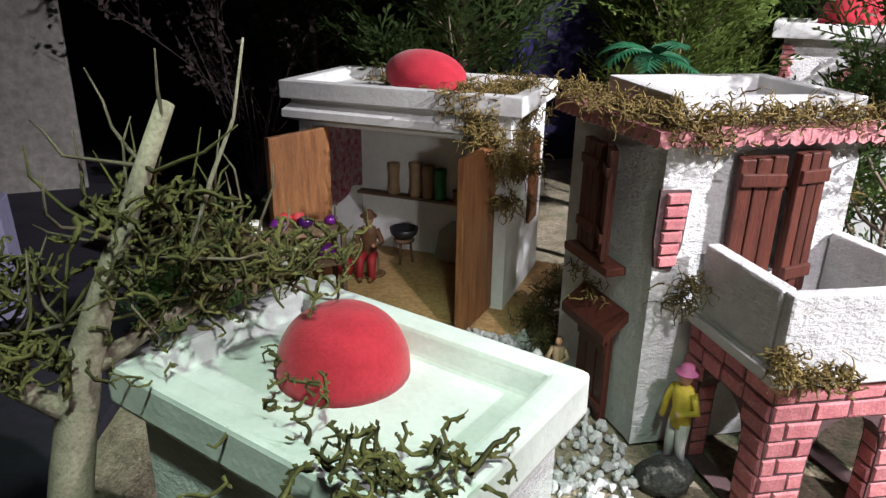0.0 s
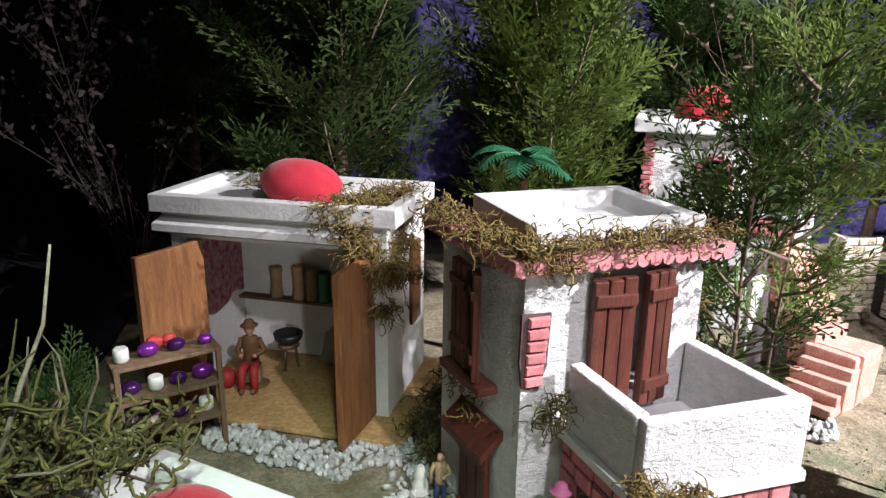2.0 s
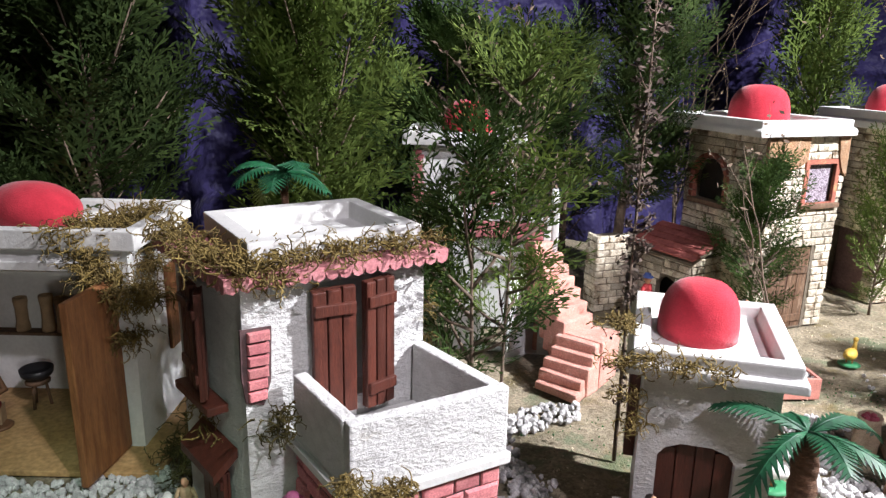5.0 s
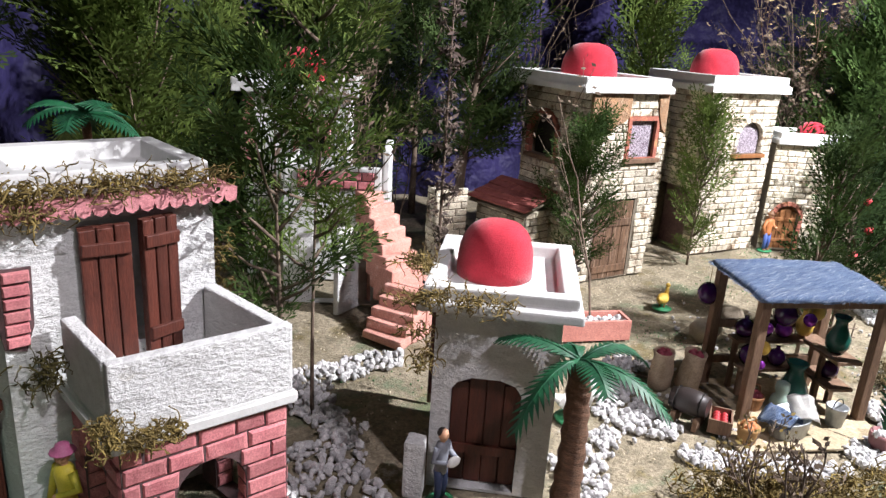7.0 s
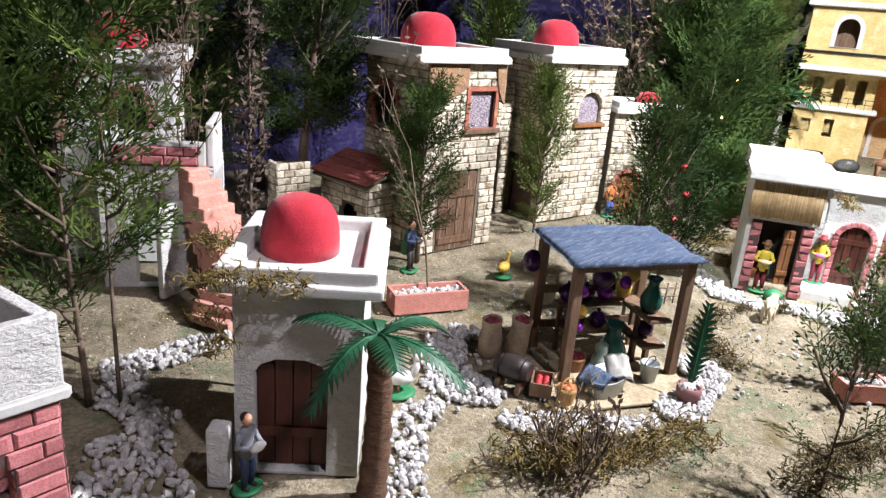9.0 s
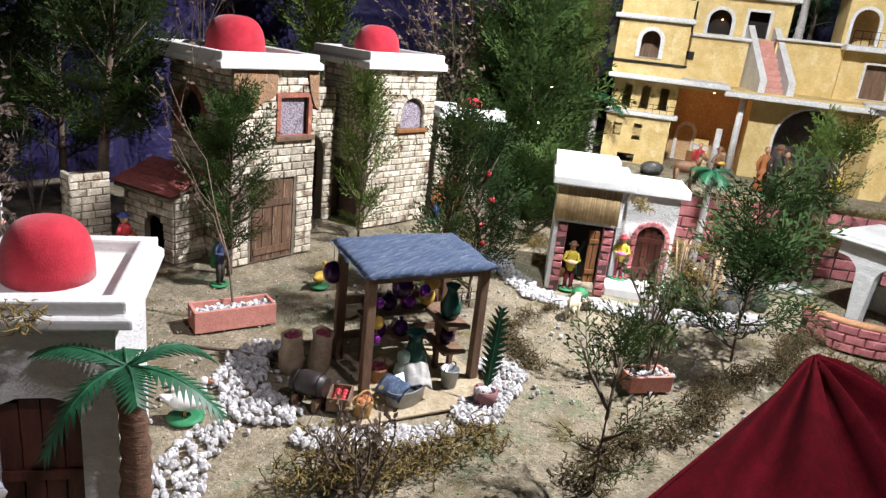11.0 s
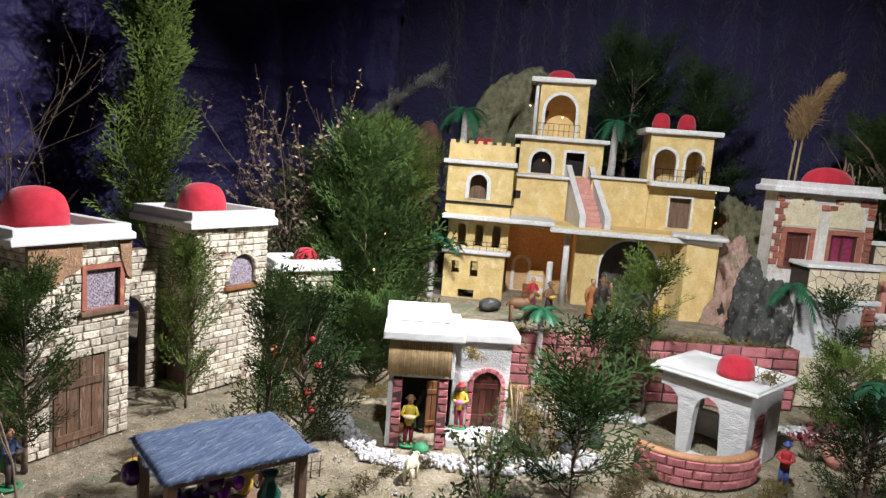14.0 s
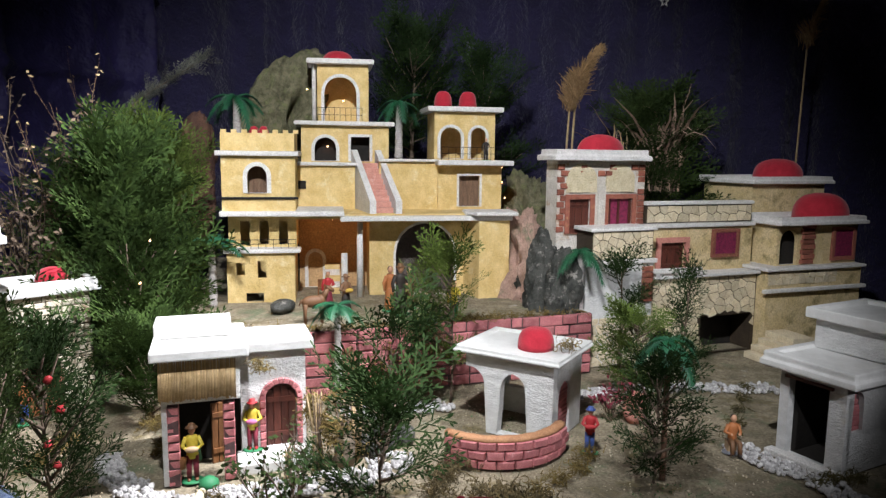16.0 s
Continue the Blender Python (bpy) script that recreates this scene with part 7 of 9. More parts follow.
# ---- the white house with the dark doorway at the right ----
def corner_house():
    h = thing("white_corner_house", pose(2.4367, -0.8065, 0, 0, 0, -141.4), "white stucco house with a dark doorway and stepped roof", "house")
    W, D, H = 0.163, 0.24, 0.214
    hole = rect(0.024, 0.123, 0.006, 0.189)
    walls = shell(h, W, D, H, 0.022, stucco, front=[hole], right=[arch(0.008, 0.064, 0.10, 0.165)], label="rough white stucco wall")
    # Black panel and linings paint the doorway's shade.
    part("inner_wall", new_box(0.023, W - 0.023, 0.15, 0.16, 0, 0.2), shade_black, h, "black panel painted as the shade behind the doorway")
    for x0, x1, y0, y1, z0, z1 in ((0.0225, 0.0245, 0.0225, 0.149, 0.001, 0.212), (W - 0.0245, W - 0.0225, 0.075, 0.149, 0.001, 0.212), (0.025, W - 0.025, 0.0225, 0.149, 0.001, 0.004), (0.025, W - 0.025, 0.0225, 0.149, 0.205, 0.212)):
        part("lining", new_box(x0, x1, y0, y1, z0, z1), shade_black, h, "black lining standing in for the doorway's shade")
    part("lintel", new_box(0.014, 0.133, -0.006, 0.001, 0.190, 0.197, 0.001), brown_wood, h, "brown wooden lintel")
    part("threshold", rough_up(new_box(-0.01, 0.15, -0.03, -0.001, -0.002, 0.012, 0.003), 0.001, 40), white_trim, h, "pale stone threshold")
    inset = part("brick_inset", new_box(0.006, 0.066, 0.012, 0.02, 0.096, 0.197), joint_dark, h, "patch of thin pink bricks", m=RIGHT(W))
    for i in range(7):
        piece(inset, "brick", pink_brick, Matrix.Translation((0.036, 0.009, 0.105 + 0.0125 * i)) @ Matrix.Diagonal((0.054 - 0.0012 * i * i, 0.010, 0.0102, 1)))
    part("roof_tray", tray(-0.03, W + 0.032, -0.03, D + 0.02, H, H + 0.034, 0.022, H + 0.026, 0.006, 0.004), plaster, h, "white flat roof")
    part("upper_block", rough_up(new_box(-0.01, W + 0.01, 0.13, D + 0.09, H + 0.027, H + 0.10, 0.004), 0.002, 30), stucco, h, "white upper storey")
    part("upper_roof", tray(-0.028, W + 0.028, 0.112, D + 0.11, H + 0.10, H + 0.126, 0.02, H + 0.116, 0, 0.003), plaster, h, "white upper roof")
    return h


corner_house()

# the red cloth drape in the foreground
tent = thing("red_tent", pose(0, 0, 0), "deep red velvet drape rising to a peak", "drape")
bm = bmesh.new()
apex = Vector((1.83, -0.125, 0.10))
foot = [Vector(p) for p in ((1.27, -0.02), (1.16, -0.14), (1.20, -0.34), (1.42, -0.50), (1.72, -0.52), (1.98, -0.40), (2.04, -0.22), (1.96, -0.10), (1.86, -0.085))]
n = 72
ring_at = []
for i in range(n):
    t = i / n * len(foot)
    a, b = foot[int(t) % len(foot)], foot[(int(t) + 1) % len(foot)]
    p = a.lerp(b, t - int(t))
    ring_at.append(Vector((p.x, p.y, 0.002)))
rings = []
for k in range(15):
    t = k / 14
    ring = []
    for i, p in enumerate(ring_at):
        q = apex.lerp(p, 0.015 + 0.985 * t)
        fold = 0.042 * math.sin(i * 0.62 + 3 * noise.noise(Vector((i * 0.15, 0, 2)))) * math.sin(math.pi * min(1, 0.08 + t * 1.1))
        q.z = max(0.002, apex.z * (1 - t) ** 1.25 + fold * 0.7)
        ring.append(bm.verts.new(q))
    rings.append(ring)
for a, b in zip(rings, rings[1:]):
    for i in range(n):
        bm.faces.new((a[i], b[i], b[(i + 1) % n], a[(i + 1) % n])).smooth = True
bm.faces.new(rings[0])
bmesh.ops.recalc_face_normals(bm, faces=bm.faces[:])
hem_line = [v.co + Vector((0, 0, 0.003)) for v in rings[-1]]
part("cloth", bm, red_cloth, tent)
bm = bmesh.new()
tube(bm, hem_line + hem_line[:1], 0.0035, 6, cap=False)
part("hem", bm, red_cloth, tent, "rolled red hem")

# ---- trees and bushes ----
conifer("conifer", 0.05, 1.44, 0.96, 0.42, "large dark green conifer branch behind the workshop", thuja_dark, seed=1, limbs=64, per=6, spray=0.17, up=1.5, base=0.2)
conifer("conifer", 0.50, 1.49, 0.98, 0.42, "tall green conifer branch behind the tower house", thuja_green, seed=2, limbs=80, per=6, spray=0.17, up=2.0)
conifer("conifer", 0.90, 1.66, 0.66, 0.34, "green conifer branch behind the white back tower", thuja_mid, seed=3, limbs=36, per=5, spray=0.16, up=1.1)
conifer("conifer", 0.58, 0.81, 0.52, 0.27, "leafy conifer twig in front of the back tower", thuja_mid, seed=4, limbs=20, per=4, spray=0.115, base=0.14, open_twigs=True, up=1.0, trunk=0.006)
conifer("conifer", 0.62, 0.78, 0.62, 0.20, "bright arching conifer twig beside the tower house", thuja_green, seed=34, limbs=14, per=3, spray=0.10, base=0.34, up=0.7, trunk=0.0032, open_twigs=True)
conifer("conifer", 1.29, 1.40, 0.88, 0.28, "dark conifer branch leaning above the stone shed", thuja_dark, seed=5, limbs=54, per=5, lean=(0.10, 0.0), up=1.6, spray=0.14, base=0.28)
conifer("conifer", 1.02, 1.62, 0.60, 0.34, "dark green conifer branch against the curtain", thuja_dark, seed=35, limbs=30, per=5, up=1.3, spray=0.16)
conifer("conifer", 1.40, 1.82, 0.66, 0.30, "dark conifer behind the tall stone house", thuja_dark, seed=15, limbs=30, per=5, up=1.2)
conifer("conifer", 2.16, 1.60, 1.08, 0.22, "green upright conifer behind the stone towers", thuja_green, seed=6, limbs=36, per=4, up=2.4, spray=0.18)
conifer("conifer", 2.54, 0.98, 0.64, 0.44, "dense bushy green conifer beside the stone cottage", thuja_mid, seed=7, limbs=62, per=5, spray=0.19, up=1.4, base=0.03, shape="cone")
conifer("conifer", 2.78, 1.05, 0.70, 0.30, "green conifer twigs beside the palace", thuja_green, seed=17, limbs=44, per=5, spray=0.15, up=1.6)
conifer("conifer", 1.57, 0.56, 0.41, 0.13, "dark upright conifer sprig behind the market stall", thuja_dark, seed=8, limbs=22, per=3, spray=0.08, open_twigs=True, up=2.0, base=0.06, trunk=0.006)
conifer("conifer", 1.72, 0.585, 0.345, 0.18, "dark conifer twigs with red blossoms beside the path", thuja_shade, seed=38, limbs=26, per=3, spray=0.09, open_twigs=True, up=1.6, base=0.08, trunk=0.006)
conifer("conifer", 2.30, 0.76, 0.20, 0.20, "dark conifer sprig under the bushy tree", thuja_mid, seed=9, limbs=26, per=4, spray=0.12, up=1.5, base=0.05)
conifer("conifer", 1.40, 1.045, 0.37, 0.17, "bushy conifer sprig at the corner of the stone house", thuja_mid, seed=10, limbs=30, per=3, spray=0.085, up=1.4)
conifer("conifer", 1.85, 1.065, 0.40, 0.15, "olive conifer sprig climbing the corner of the stone house", thuja_green, seed=11, limbs=24, per=3, spray=0.085, up=2.0, base=0.04, trunk=0.005, open_twigs=True)
conifer("conifer", 2.60, 0.02, 0.40, 0.18, "olive green conifer twig before the terrace wall", thuja_green, seed=12, limbs=20, per=3, spray=0.10, base=0.15, up=1.3, open_twigs=True, trunk=0.006)
conifer("conifer", 2.40, 0.14, 0.26, 0.20, "dark open conifer twig before the terrace wall", thuja_shade, seed=13, limbs=9, per=2, spray=0.15, base=0.1, open_twigs=True, up=0.9)
conifer("conifer", 1.92, 0.03, 0.24, 0.25, "dark lacy conifer twig standing by the path", thuja_shade, seed=14, limbs=14, per=3, spray=0.13, base=0.10, open_twigs=True, up=0.9, trunk=0.007)
conifer("conifer", 1.29, 0.045, 0.24, 0.15, "thin olive conifer twig beside the red drape", thuja_dark, seed=16, limbs=8, per=2, spray=0.075, open_twigs=True, up=1.0, trunk=0.006)
conifer("conifer", 2.20, -0.50, 0.255, 0.20, "dark conifer twig beside the well house", thuja_shade, seed=18, limbs=24, per=3, spray=0.085, open_twigs=True, up=1.1, base=0.05, trunk=0.007)
conifer("conifer", 2.70, -0.50, 0.24, 0.18, "leafy green conifer twig by the gravel path", thuja_green, seed=19, limbs=18, per=4, spray=0.09)
conifer("conifer", 2.92, -0.66, 0.33, 0.12, "thin dark conifer before the stone quarter", thuja_shade, seed=20, limbs=8, per=3, spray=0.09, up=1.8, open_twigs=True)
conifer("conifer", 3.02, -0.47, 0.34, 0.20, "open dark twig before the stone quarter", thuja_shade, seed=21, limbs=8, per=2, spray=0.10, open_twigs=True, up=1.0)
conifer("conifer", 3.92, 0.42, 1.22, 0.5, "dark ragged conifer branch behind the palace", thuja_shade, seed=22, limbs=30, per=4, spray=0.17, base=0.55, up=0.9)
conifer("conifer", 3.95, 0.10, 1.10, 0.40, "dark ragged conifer branch beyond the palace roof", thuja_shade, seed=23, limbs=28, per=4, spray=0.16, base=0.4, up=0.8)
conifer("conifer", 3.85, -0.62, 0.90, 0.55, "blue-green conifer behind the stone quarter", thuja_dark, seed=24, limbs=54, per=6, spray=0.17)
conifer("conifer", 2.85, 1.40, 0.62, 0.34, "dark conifer behind the palace wing", thuja_dark, seed=25, limbs=30, per=5, spray=0.14)
conifer("conifer", -0.34, 0.86, 0.17, 0.14, "dark blue-green sprig beside the bauble stand", thuja_dark, seed=26, limbs=20, per=4, spray=0.07, category="bush")
conifer("conifer", -0.32, 1.95, 0.9, 0.4, "dark conifer far behind the workshop", thuja_dark, seed=27, limbs=36, per=5, spray=0.16)
twig_bush("dry_bush", -0.45, 1.75, 0.85, 0.4, "dark dried bush behind the workshop", dry_dark, seed=1, stems=12, leaves=1500, leaf_mat=dry_dark, leaf=0.018)
dried_plume(0.80, 0.735, 0.74, 0.024, "tall dried plant with withered round flower heads", 2)
twig_bush("dry_bush", 0.88, 1.22, 0.66, 0.10, "dried brown flower plume behind the stairs", dry_brown, seed=12, stems=5, leaves=700, leaf_mat=dry_brown, leaf=0.014)
twig_bush("dry_bush", 2.40, 1.25, 0.88, 0.3, "dried brown bush beside the stone tower", dry_brown, seed=3, stems=9, leaves=1200, leaf_mat=dry_brown, leaf=0.016)
twig_bush("dry_bush", 2.62, 1.35, 1.0, 0.4, "dry branches with pale seed heads", grey_wood, seed=4, stems=4, leaves=300, leaf_mat=straw, leaf=0.016)
twig_bush("dry_bush", 1.80, 1.75, 1.0, 0.2, "bare dried stems against the curtain", dry_brown, seed=5, stems=5, leaves=260, leaf_mat=dry_brown, leaf=0.014)
twig_bush("dry_bush", 1.0, 0.24, 0.19, 0.10, "brown dried stalks with seed bobbles beside the stall", dry_brown, seed=6, stems=3, leaves=150, leaf_mat=dry_brown, leaf=0.010)
twig_bush("dry_bush", 1.05, 0.295, 0.135, 0.17, "low tangle of dry twigs beside the gravel", bark, seed=7, stems=7, leaves=160, leaf_mat=moss_mat, leaf=0.008)
moss("dry_hedge", [(1.01, 0.335, 0.015), (1.04, 0.30, 0.02), (1.08, 0.28, 0.03), (1.12, 0.265, 0.015), (1.15, 0.26, 0.01), (1.20, 0.245, 0.008), (1.27, 0.225, 0.006), (1.05, 0.27, 0.03)], "olive brown moss tangled in dry twigs", 330, 0.05, moss_mat, 71, 0.0012, 0.2)
twig_bush("dry_bush", 1.96, 0.22, 0.17, 0.13, "bare thorny twigs near the shop", bark, seed=8, stems=6, leaves=120, leaf_mat=thuja_dark, leaf=0.01)
twig_bush("dry_bush", 2.62, 0.22, 0.16, 0.1, "dry twigs at the foot of the terrace wall", bark, seed=9, stems=6, leaves=200, leaf_mat=moss_mat, leaf=0.012)
twig_bush("dry_bush", 1.22, 1.62, 0.5, 0.2, "thin bare twigs behind the stone shed", bark, seed=10, stems=4)
twig_bush("dry_bush", 2.56, -0.42, 0.12, 0.14, "small dry plant with dark red leaves", bark, seed=11, stems=6, leaves=160, leaf_mat=paints["maroon"], leaf=0.014)


def grass_tuft(name, x, y, z, height, n, label, material, seed, spread=0.5, width=0.004):
    """Long dry blades that bend over."""
    r = random.Random(seed)
    bm = bmesh.new()
    for _ in range(n):
        a = r.uniform(0, 6.28)
        d = Vector((math.cos(a), math.sin(a), 0)) * r.uniform(0.1, 1) * spread
        h = height * r.uniform(0.5, 1.1)
        pts = [Vector((0, 0, 0)) + d * 0.05, d * h * 0.35 + Vector((0, 0, h * 0.6)), d * h * 0.8 + Vector((0, 0, h * 0.85)), d * h * 1.2 + Vector((0, 0, h * r.uniform(0.45, 0.95)))]
        tube(bm, pts, [width * 0.6, width * 0.6, width * 0.45, width * 0.15], 3, cap=False)
    return solo(name, bm, material, label, "dry grass", pose(x, y, z), kind="stuff")


def blade_sheaf(name, x, y, z, length, n, label, material, seed, width, away):
    """A sheaf of broad withered blades that rise together and fold over."""
    r = random.Random(seed)
    bm = bmesh.new()
    for _ in range(n):
        a = r.uniform(0, 6.283)
        out = (Vector((math.cos(a), math.sin(a), 0)) * r.uniform(0.1, 0.8) + Vector((*away, 0))).normalized() * r.uniform(0.2, 1.0)
        ln, fall = length * r.uniform(0.6, 1.05), r.uniform(0.2, 1.25)
        side = Vector((-out.y, out.x, r.uniform(-0.4, 0.4))).normalized() * width * r.uniform(0.5, 1.1)
        start = Vector((r.gauss(0, 0.03), r.gauss(0, 0.03), 0))
        last = None
        for i in range(8):
            t = i / 7
            p = start + out * ln * 0.55 * t ** 1.5 + Vector((0, 0, ln * (t - fall * 0.62 * t ** 3))) + Vector((r.uniform(-1, 1), r.uniform(-1, 1), 0)) * 0.006
            w = side * (math.sin(math.pi * min(0.98, 0.18 + 0.8 * t)) + 0.05)
            row = [bm.verts.new(p - w), bm.verts.new(p + w + Vector((0, 0, 0.25 * w.length)))]
            if last:
                bm.faces.new((last[0], last[1], row[1], row[0]))
            last = row
    return solo(name, bm, material, label, "dry grass", pose(x, y, z), kind="stuff")


withered = surface("withered_brown_blades", (0.30, 0.21, 0.145), (0.19, 0.13, 0.09), 40, 0.85, 0, island=0.35)
blade_sheaf("dry_grass", 3.74, -0.66, 0.56, 0.52, 90, "sheaf of long withered brown blades folding over", withered, 1, 0.0075, (0.0, -0.25))
blade_sheaf("dry_grass", 3.74, -0.50, 0.60, 0.40, 16, "thin pale blades beside the withered sheaf", straw, 5, 0.005, (0.0, 0.5))
grass_tuft("dry_grass", 2.06, 0.28, 0.0, 0.08, 22, "dry straw stalks beside the shop", straw, 2, 0.2, 0.003)


def reed(x, y, height, sway, length, seed, label, threads=420):
    """A reed on a thin stem whose loose plume bends over to one side, its threads trailing."""
    r = random.Random(seed)
    root = thing("plume_reed", pose(x, y, 0), label, "reed")
    side = Vector((sway[0], sway[1], 0))
    bm = bmesh.new()
    top = side * 0.25 + Vector((0, 0, height))
    tube(bm, [(0, 0, 0), tuple(side * 0.05 + Vector((0, 0, height * 0.5))), tuple(top)], [0.006, 0.005, 0.004], 6)
    part("stem", bm, straw, root)
    bm = bmesh.new()
    rachis = lambda t: top + side * (0.2 * t + 0.85 * t * t) * length / 0.3 + Vector((0, 0, length * (t - 0.22 * t * t)))
    tube(bm, [rachis(i / 6) for i in range(7)], [0.003 * (1.1 - i / 6) for i in range(7)], 4, cap=False)
    for k in range(threads):
        t = r.random() ** 0.8
        p = rachis(t)
        d = (rachis(min(1, t + 0.1)) - rachis(t - 0.05)).normalized()
        d = (d + side.normalized() * r.uniform(-0.15, 0.75) + Vector((r.uniform(-0.25, 0.25), r.uniform(-0.25, 0.25), r.uniform(-0.25, 0.25)))).normalized()
        ln = length * 0.42 * (1.05 - 0.75 * t) * r.uniform(0.5, 1.15)
        drop = Vector((0, 0, -1)) * ln * r.uniform(0.05, 0.4)
        tube(bm, [p, p + d * ln * 0.5, p + d * ln + drop], [0.0016, 0.0022, 0.0006], 3, cap=False)
    for k in range(threads // 3):
        p = rachis(r.uniform(0.0, 0.3)) + Vector((r.gauss(0, 0.012), r.gauss(0, 0.012), 0))
        d = Vector((r.uniform(-0.4, 0.4), r.uniform(-0.4, 0.4), 1)).normalized()
        tube(bm, [p, p + d * 0.03, p + d * 0.06 - side.normalized() * 0.02], [0.002, 0.0024, 0.0008], 3, cap=False)
    part("plume", bm, plume, root)


reed(3.50, -0.25, 0.87, (0.045, -0.10), 0.30, 1, "tall brown plume reed beside the palace")
reed(3.52, -0.275, 0.91, (0.04, -0.085), 0.27, 2, "tall brown plume reed beside the palace")
reed(3.95, -1.22, 1.15, (0.02, -0.07), 0.28, 3, "thin plume reed in the dark corner", 160)

# tree standing beside the low white house
def snag():
    root = thing("bare_tree", pose(0, 0, 0), "pale bare tree with cut trunk and hanging moss", "tree")
    bm = bmesh.new()
    tube(bm, [(-0.300, 0.345, 0.0), (-0.290, 0.350, 0.12), (-0.272, 0.356, 0.22), (-0.256, 0.364, 0.295), (-0.232, 0.368, 0.36), (-0.205, 0.370, 0.42), (-0.183, 0.370, 0.468)], [0.019, 0.016, 0.0145, 0.0125, 0.0075, 0.006, 0.0052], 12)
    part("trunk", rough_up(bm, 0.0016, 40), pale_bark, root)
    limbs = [[(-0.256, 0.364, 0.292), (-0.215, 0.398, 0.313), (-0.165, 0.438, 0.330), (-0.11, 0.478, 0.345)],
             [(-0.262, 0.360, 0.262), (-0.30, 0.345, 0.30), (-0.345, 0.335, 0.335)],
             [(-0.185, 0.372, 0.36), (-0.165, 0.382, 0.42), (-0.150, 0.39, 0.455), (-0.141, 0.392, 0.502)]]
    for pts, r0 in zip(limbs, (0.0075, 0.008, 0.0018)):
        bm = bmesh.new()
        tube(bm, pts, [r0 * (1 - 0.2 * i) for i in range(len(pts))], 8)
        part("limb", rough_up(bm, 0.0015, 60), pale_bark, root)
    r = random.Random(6)
    for k in range(60):
        a = Vector(r.choice([(-0.30, 0.35, 0.30), (-0.22, 0.37, 0.38), (-0.20, 0.37, 0.43), (-0.26, 0.36, 0.33), (-0.33, 0.34, 0.32), (-0.185, 0.40, 0.36), (-0.17, 0.43, 0.34)]))
        d = Vector((r.uniform(-1, 1), r.uniform(-0.6, 1), r.uniform(-0.3, 1))).normalized()
        pts = [a]
        for i in range(4):
            d = (d + Vector((r.uniform(-0.5, 0.5), r.uniform(-0.5, 0.5), r.uniform(-0.3, 0.4)))).normalized()
            pts.append(pts[-1] + d * r.uniform(0.012, 0.03))
        bm = bmesh.new()
        tube(bm, pts, [0.0016, 0.0014, 0.0012, 0.001, 0.0005], 4)
        part("twig", bm, bark if k % 2 else moss_green, root)


snag()
moss("moss_tangle", [(-0.20, 0.375, 0.40), (-0.185, 0.37, 0.375), (-0.21, 0.37, 0.36), (-0.17, 0.40, 0.36), (-0.16, 0.41, 0.345)], "olive moss hanging in the bare tree", 70, 0.045, moss_green, 1, 0.0019)
moss("moss_tangle", [(-0.20, 0.405, 0.315), (-0.17, 0.43, 0.335), (-0.14, 0.455, 0.34), (-0.11, 0.475, 0.345), (-0.12, 0.44, 0.33)], "olive moss along the tree's side limb", 55, 0.04, moss_green, 2, 0.0018)
moss("moss_tangle", [(-0.28, 0.355, 0.31), (-0.31, 0.345, 0.31), (-0.33, 0.34, 0.33), (-0.295, 0.36, 0.35)], "brown moss caught on the tree's fork", 75, 0.045, moss_green, 3, 0.0018)
moss("moss_tangle", [(-0.075, 0.245, 0.302), (-0.05, 0.235, 0.302), (-0.02, 0.26, 0.295), (-0.06, 0.27, 0.285)], "curled dry moss on the low white roof", 24, 0.04, moss_green, 4, 0.0018)
moss("moss_tangle", [(-0.13, 0.40, 0.285), (-0.125, 0.355, 0.283), (-0.11, 0.31, 0.29), (-0.2, 0.36, 0.29)], "thin moss strands on the low white roof", 9, 0.035, moss_green, 5, 0.0015)

# moss on the roofs
L = lambda h, pts: [tuple((h.matrix_world @ Vector(p))) for p in pts]
moss("moss_tangle", L(ws, [(0.31, 0.0, 0.365), (0.34, 0.03, 0.365), (0.35, 0.08, 0.36), (0.36, 0.12, 0.365), (0.33, -0.015, 0.34)]), "brown moss lying on the workshop roof", 260, 0.05, moss_mat, 6, 0.0012)
moss("moss_tangle", L(ws, [(0.345, -0.02, 0.32), (0.36, -0.015, 0.28), (0.37, 0.0, 0.25), (0.385, 0.05, 0.30), (0.385, 0.04, 0.25), (0.37, -0.01, 0.20), (0.35, -0.018, 0.30), (0.375, 0.02, 0.27), (0.38, 0.07, 0.33)]), "brown moss hanging down the workshop corner", 620, 0.042, moss_mat, 7, 0.0011, 2.0)
moss("moss_tangle", L(ws, [(0.05, 0.2, 0.35), (0.09, 0.18, 0.35), (0.12, 0.2, 0.35)]), "brown moss behind the workshop parapet", 70, 0.045, moss_mat, 8)
moss("moss_tangle", L(th, [(-0.03, 0.2, 0.40), (-0.035, 0.15, 0.40), (-0.025, 0.08, 0.40), (-0.02, 0.03, 0.40), (0.0, -0.01, 0.402)]), "brown moss along the tower's side ledge", 150, 0.04, moss_mat, 9)
moss("moss_tangle", L(th, [(0.02, -0.015, 0.404), (0.06, -0.012, 0.404), (0.10, -0.01, 0.404), (0.14, -0.01, 0.404), (0.18, -0.01, 0.404), (0.22, -0.008, 0.404), (0.03, -0.024, 0.385)]), "dry moss along the tower's front ledge", 170, 0.036, moss_mat, 10)
moss("moss_tangle", L(th, [(0.24, 0.06, 0.30), (0.25, 0.09, 0.26), (0.245, 0.06, 0.24)]), "brown moss on the tower's far wall", 90, 0.05, moss_mat, 11, 0.0012, 2.0)
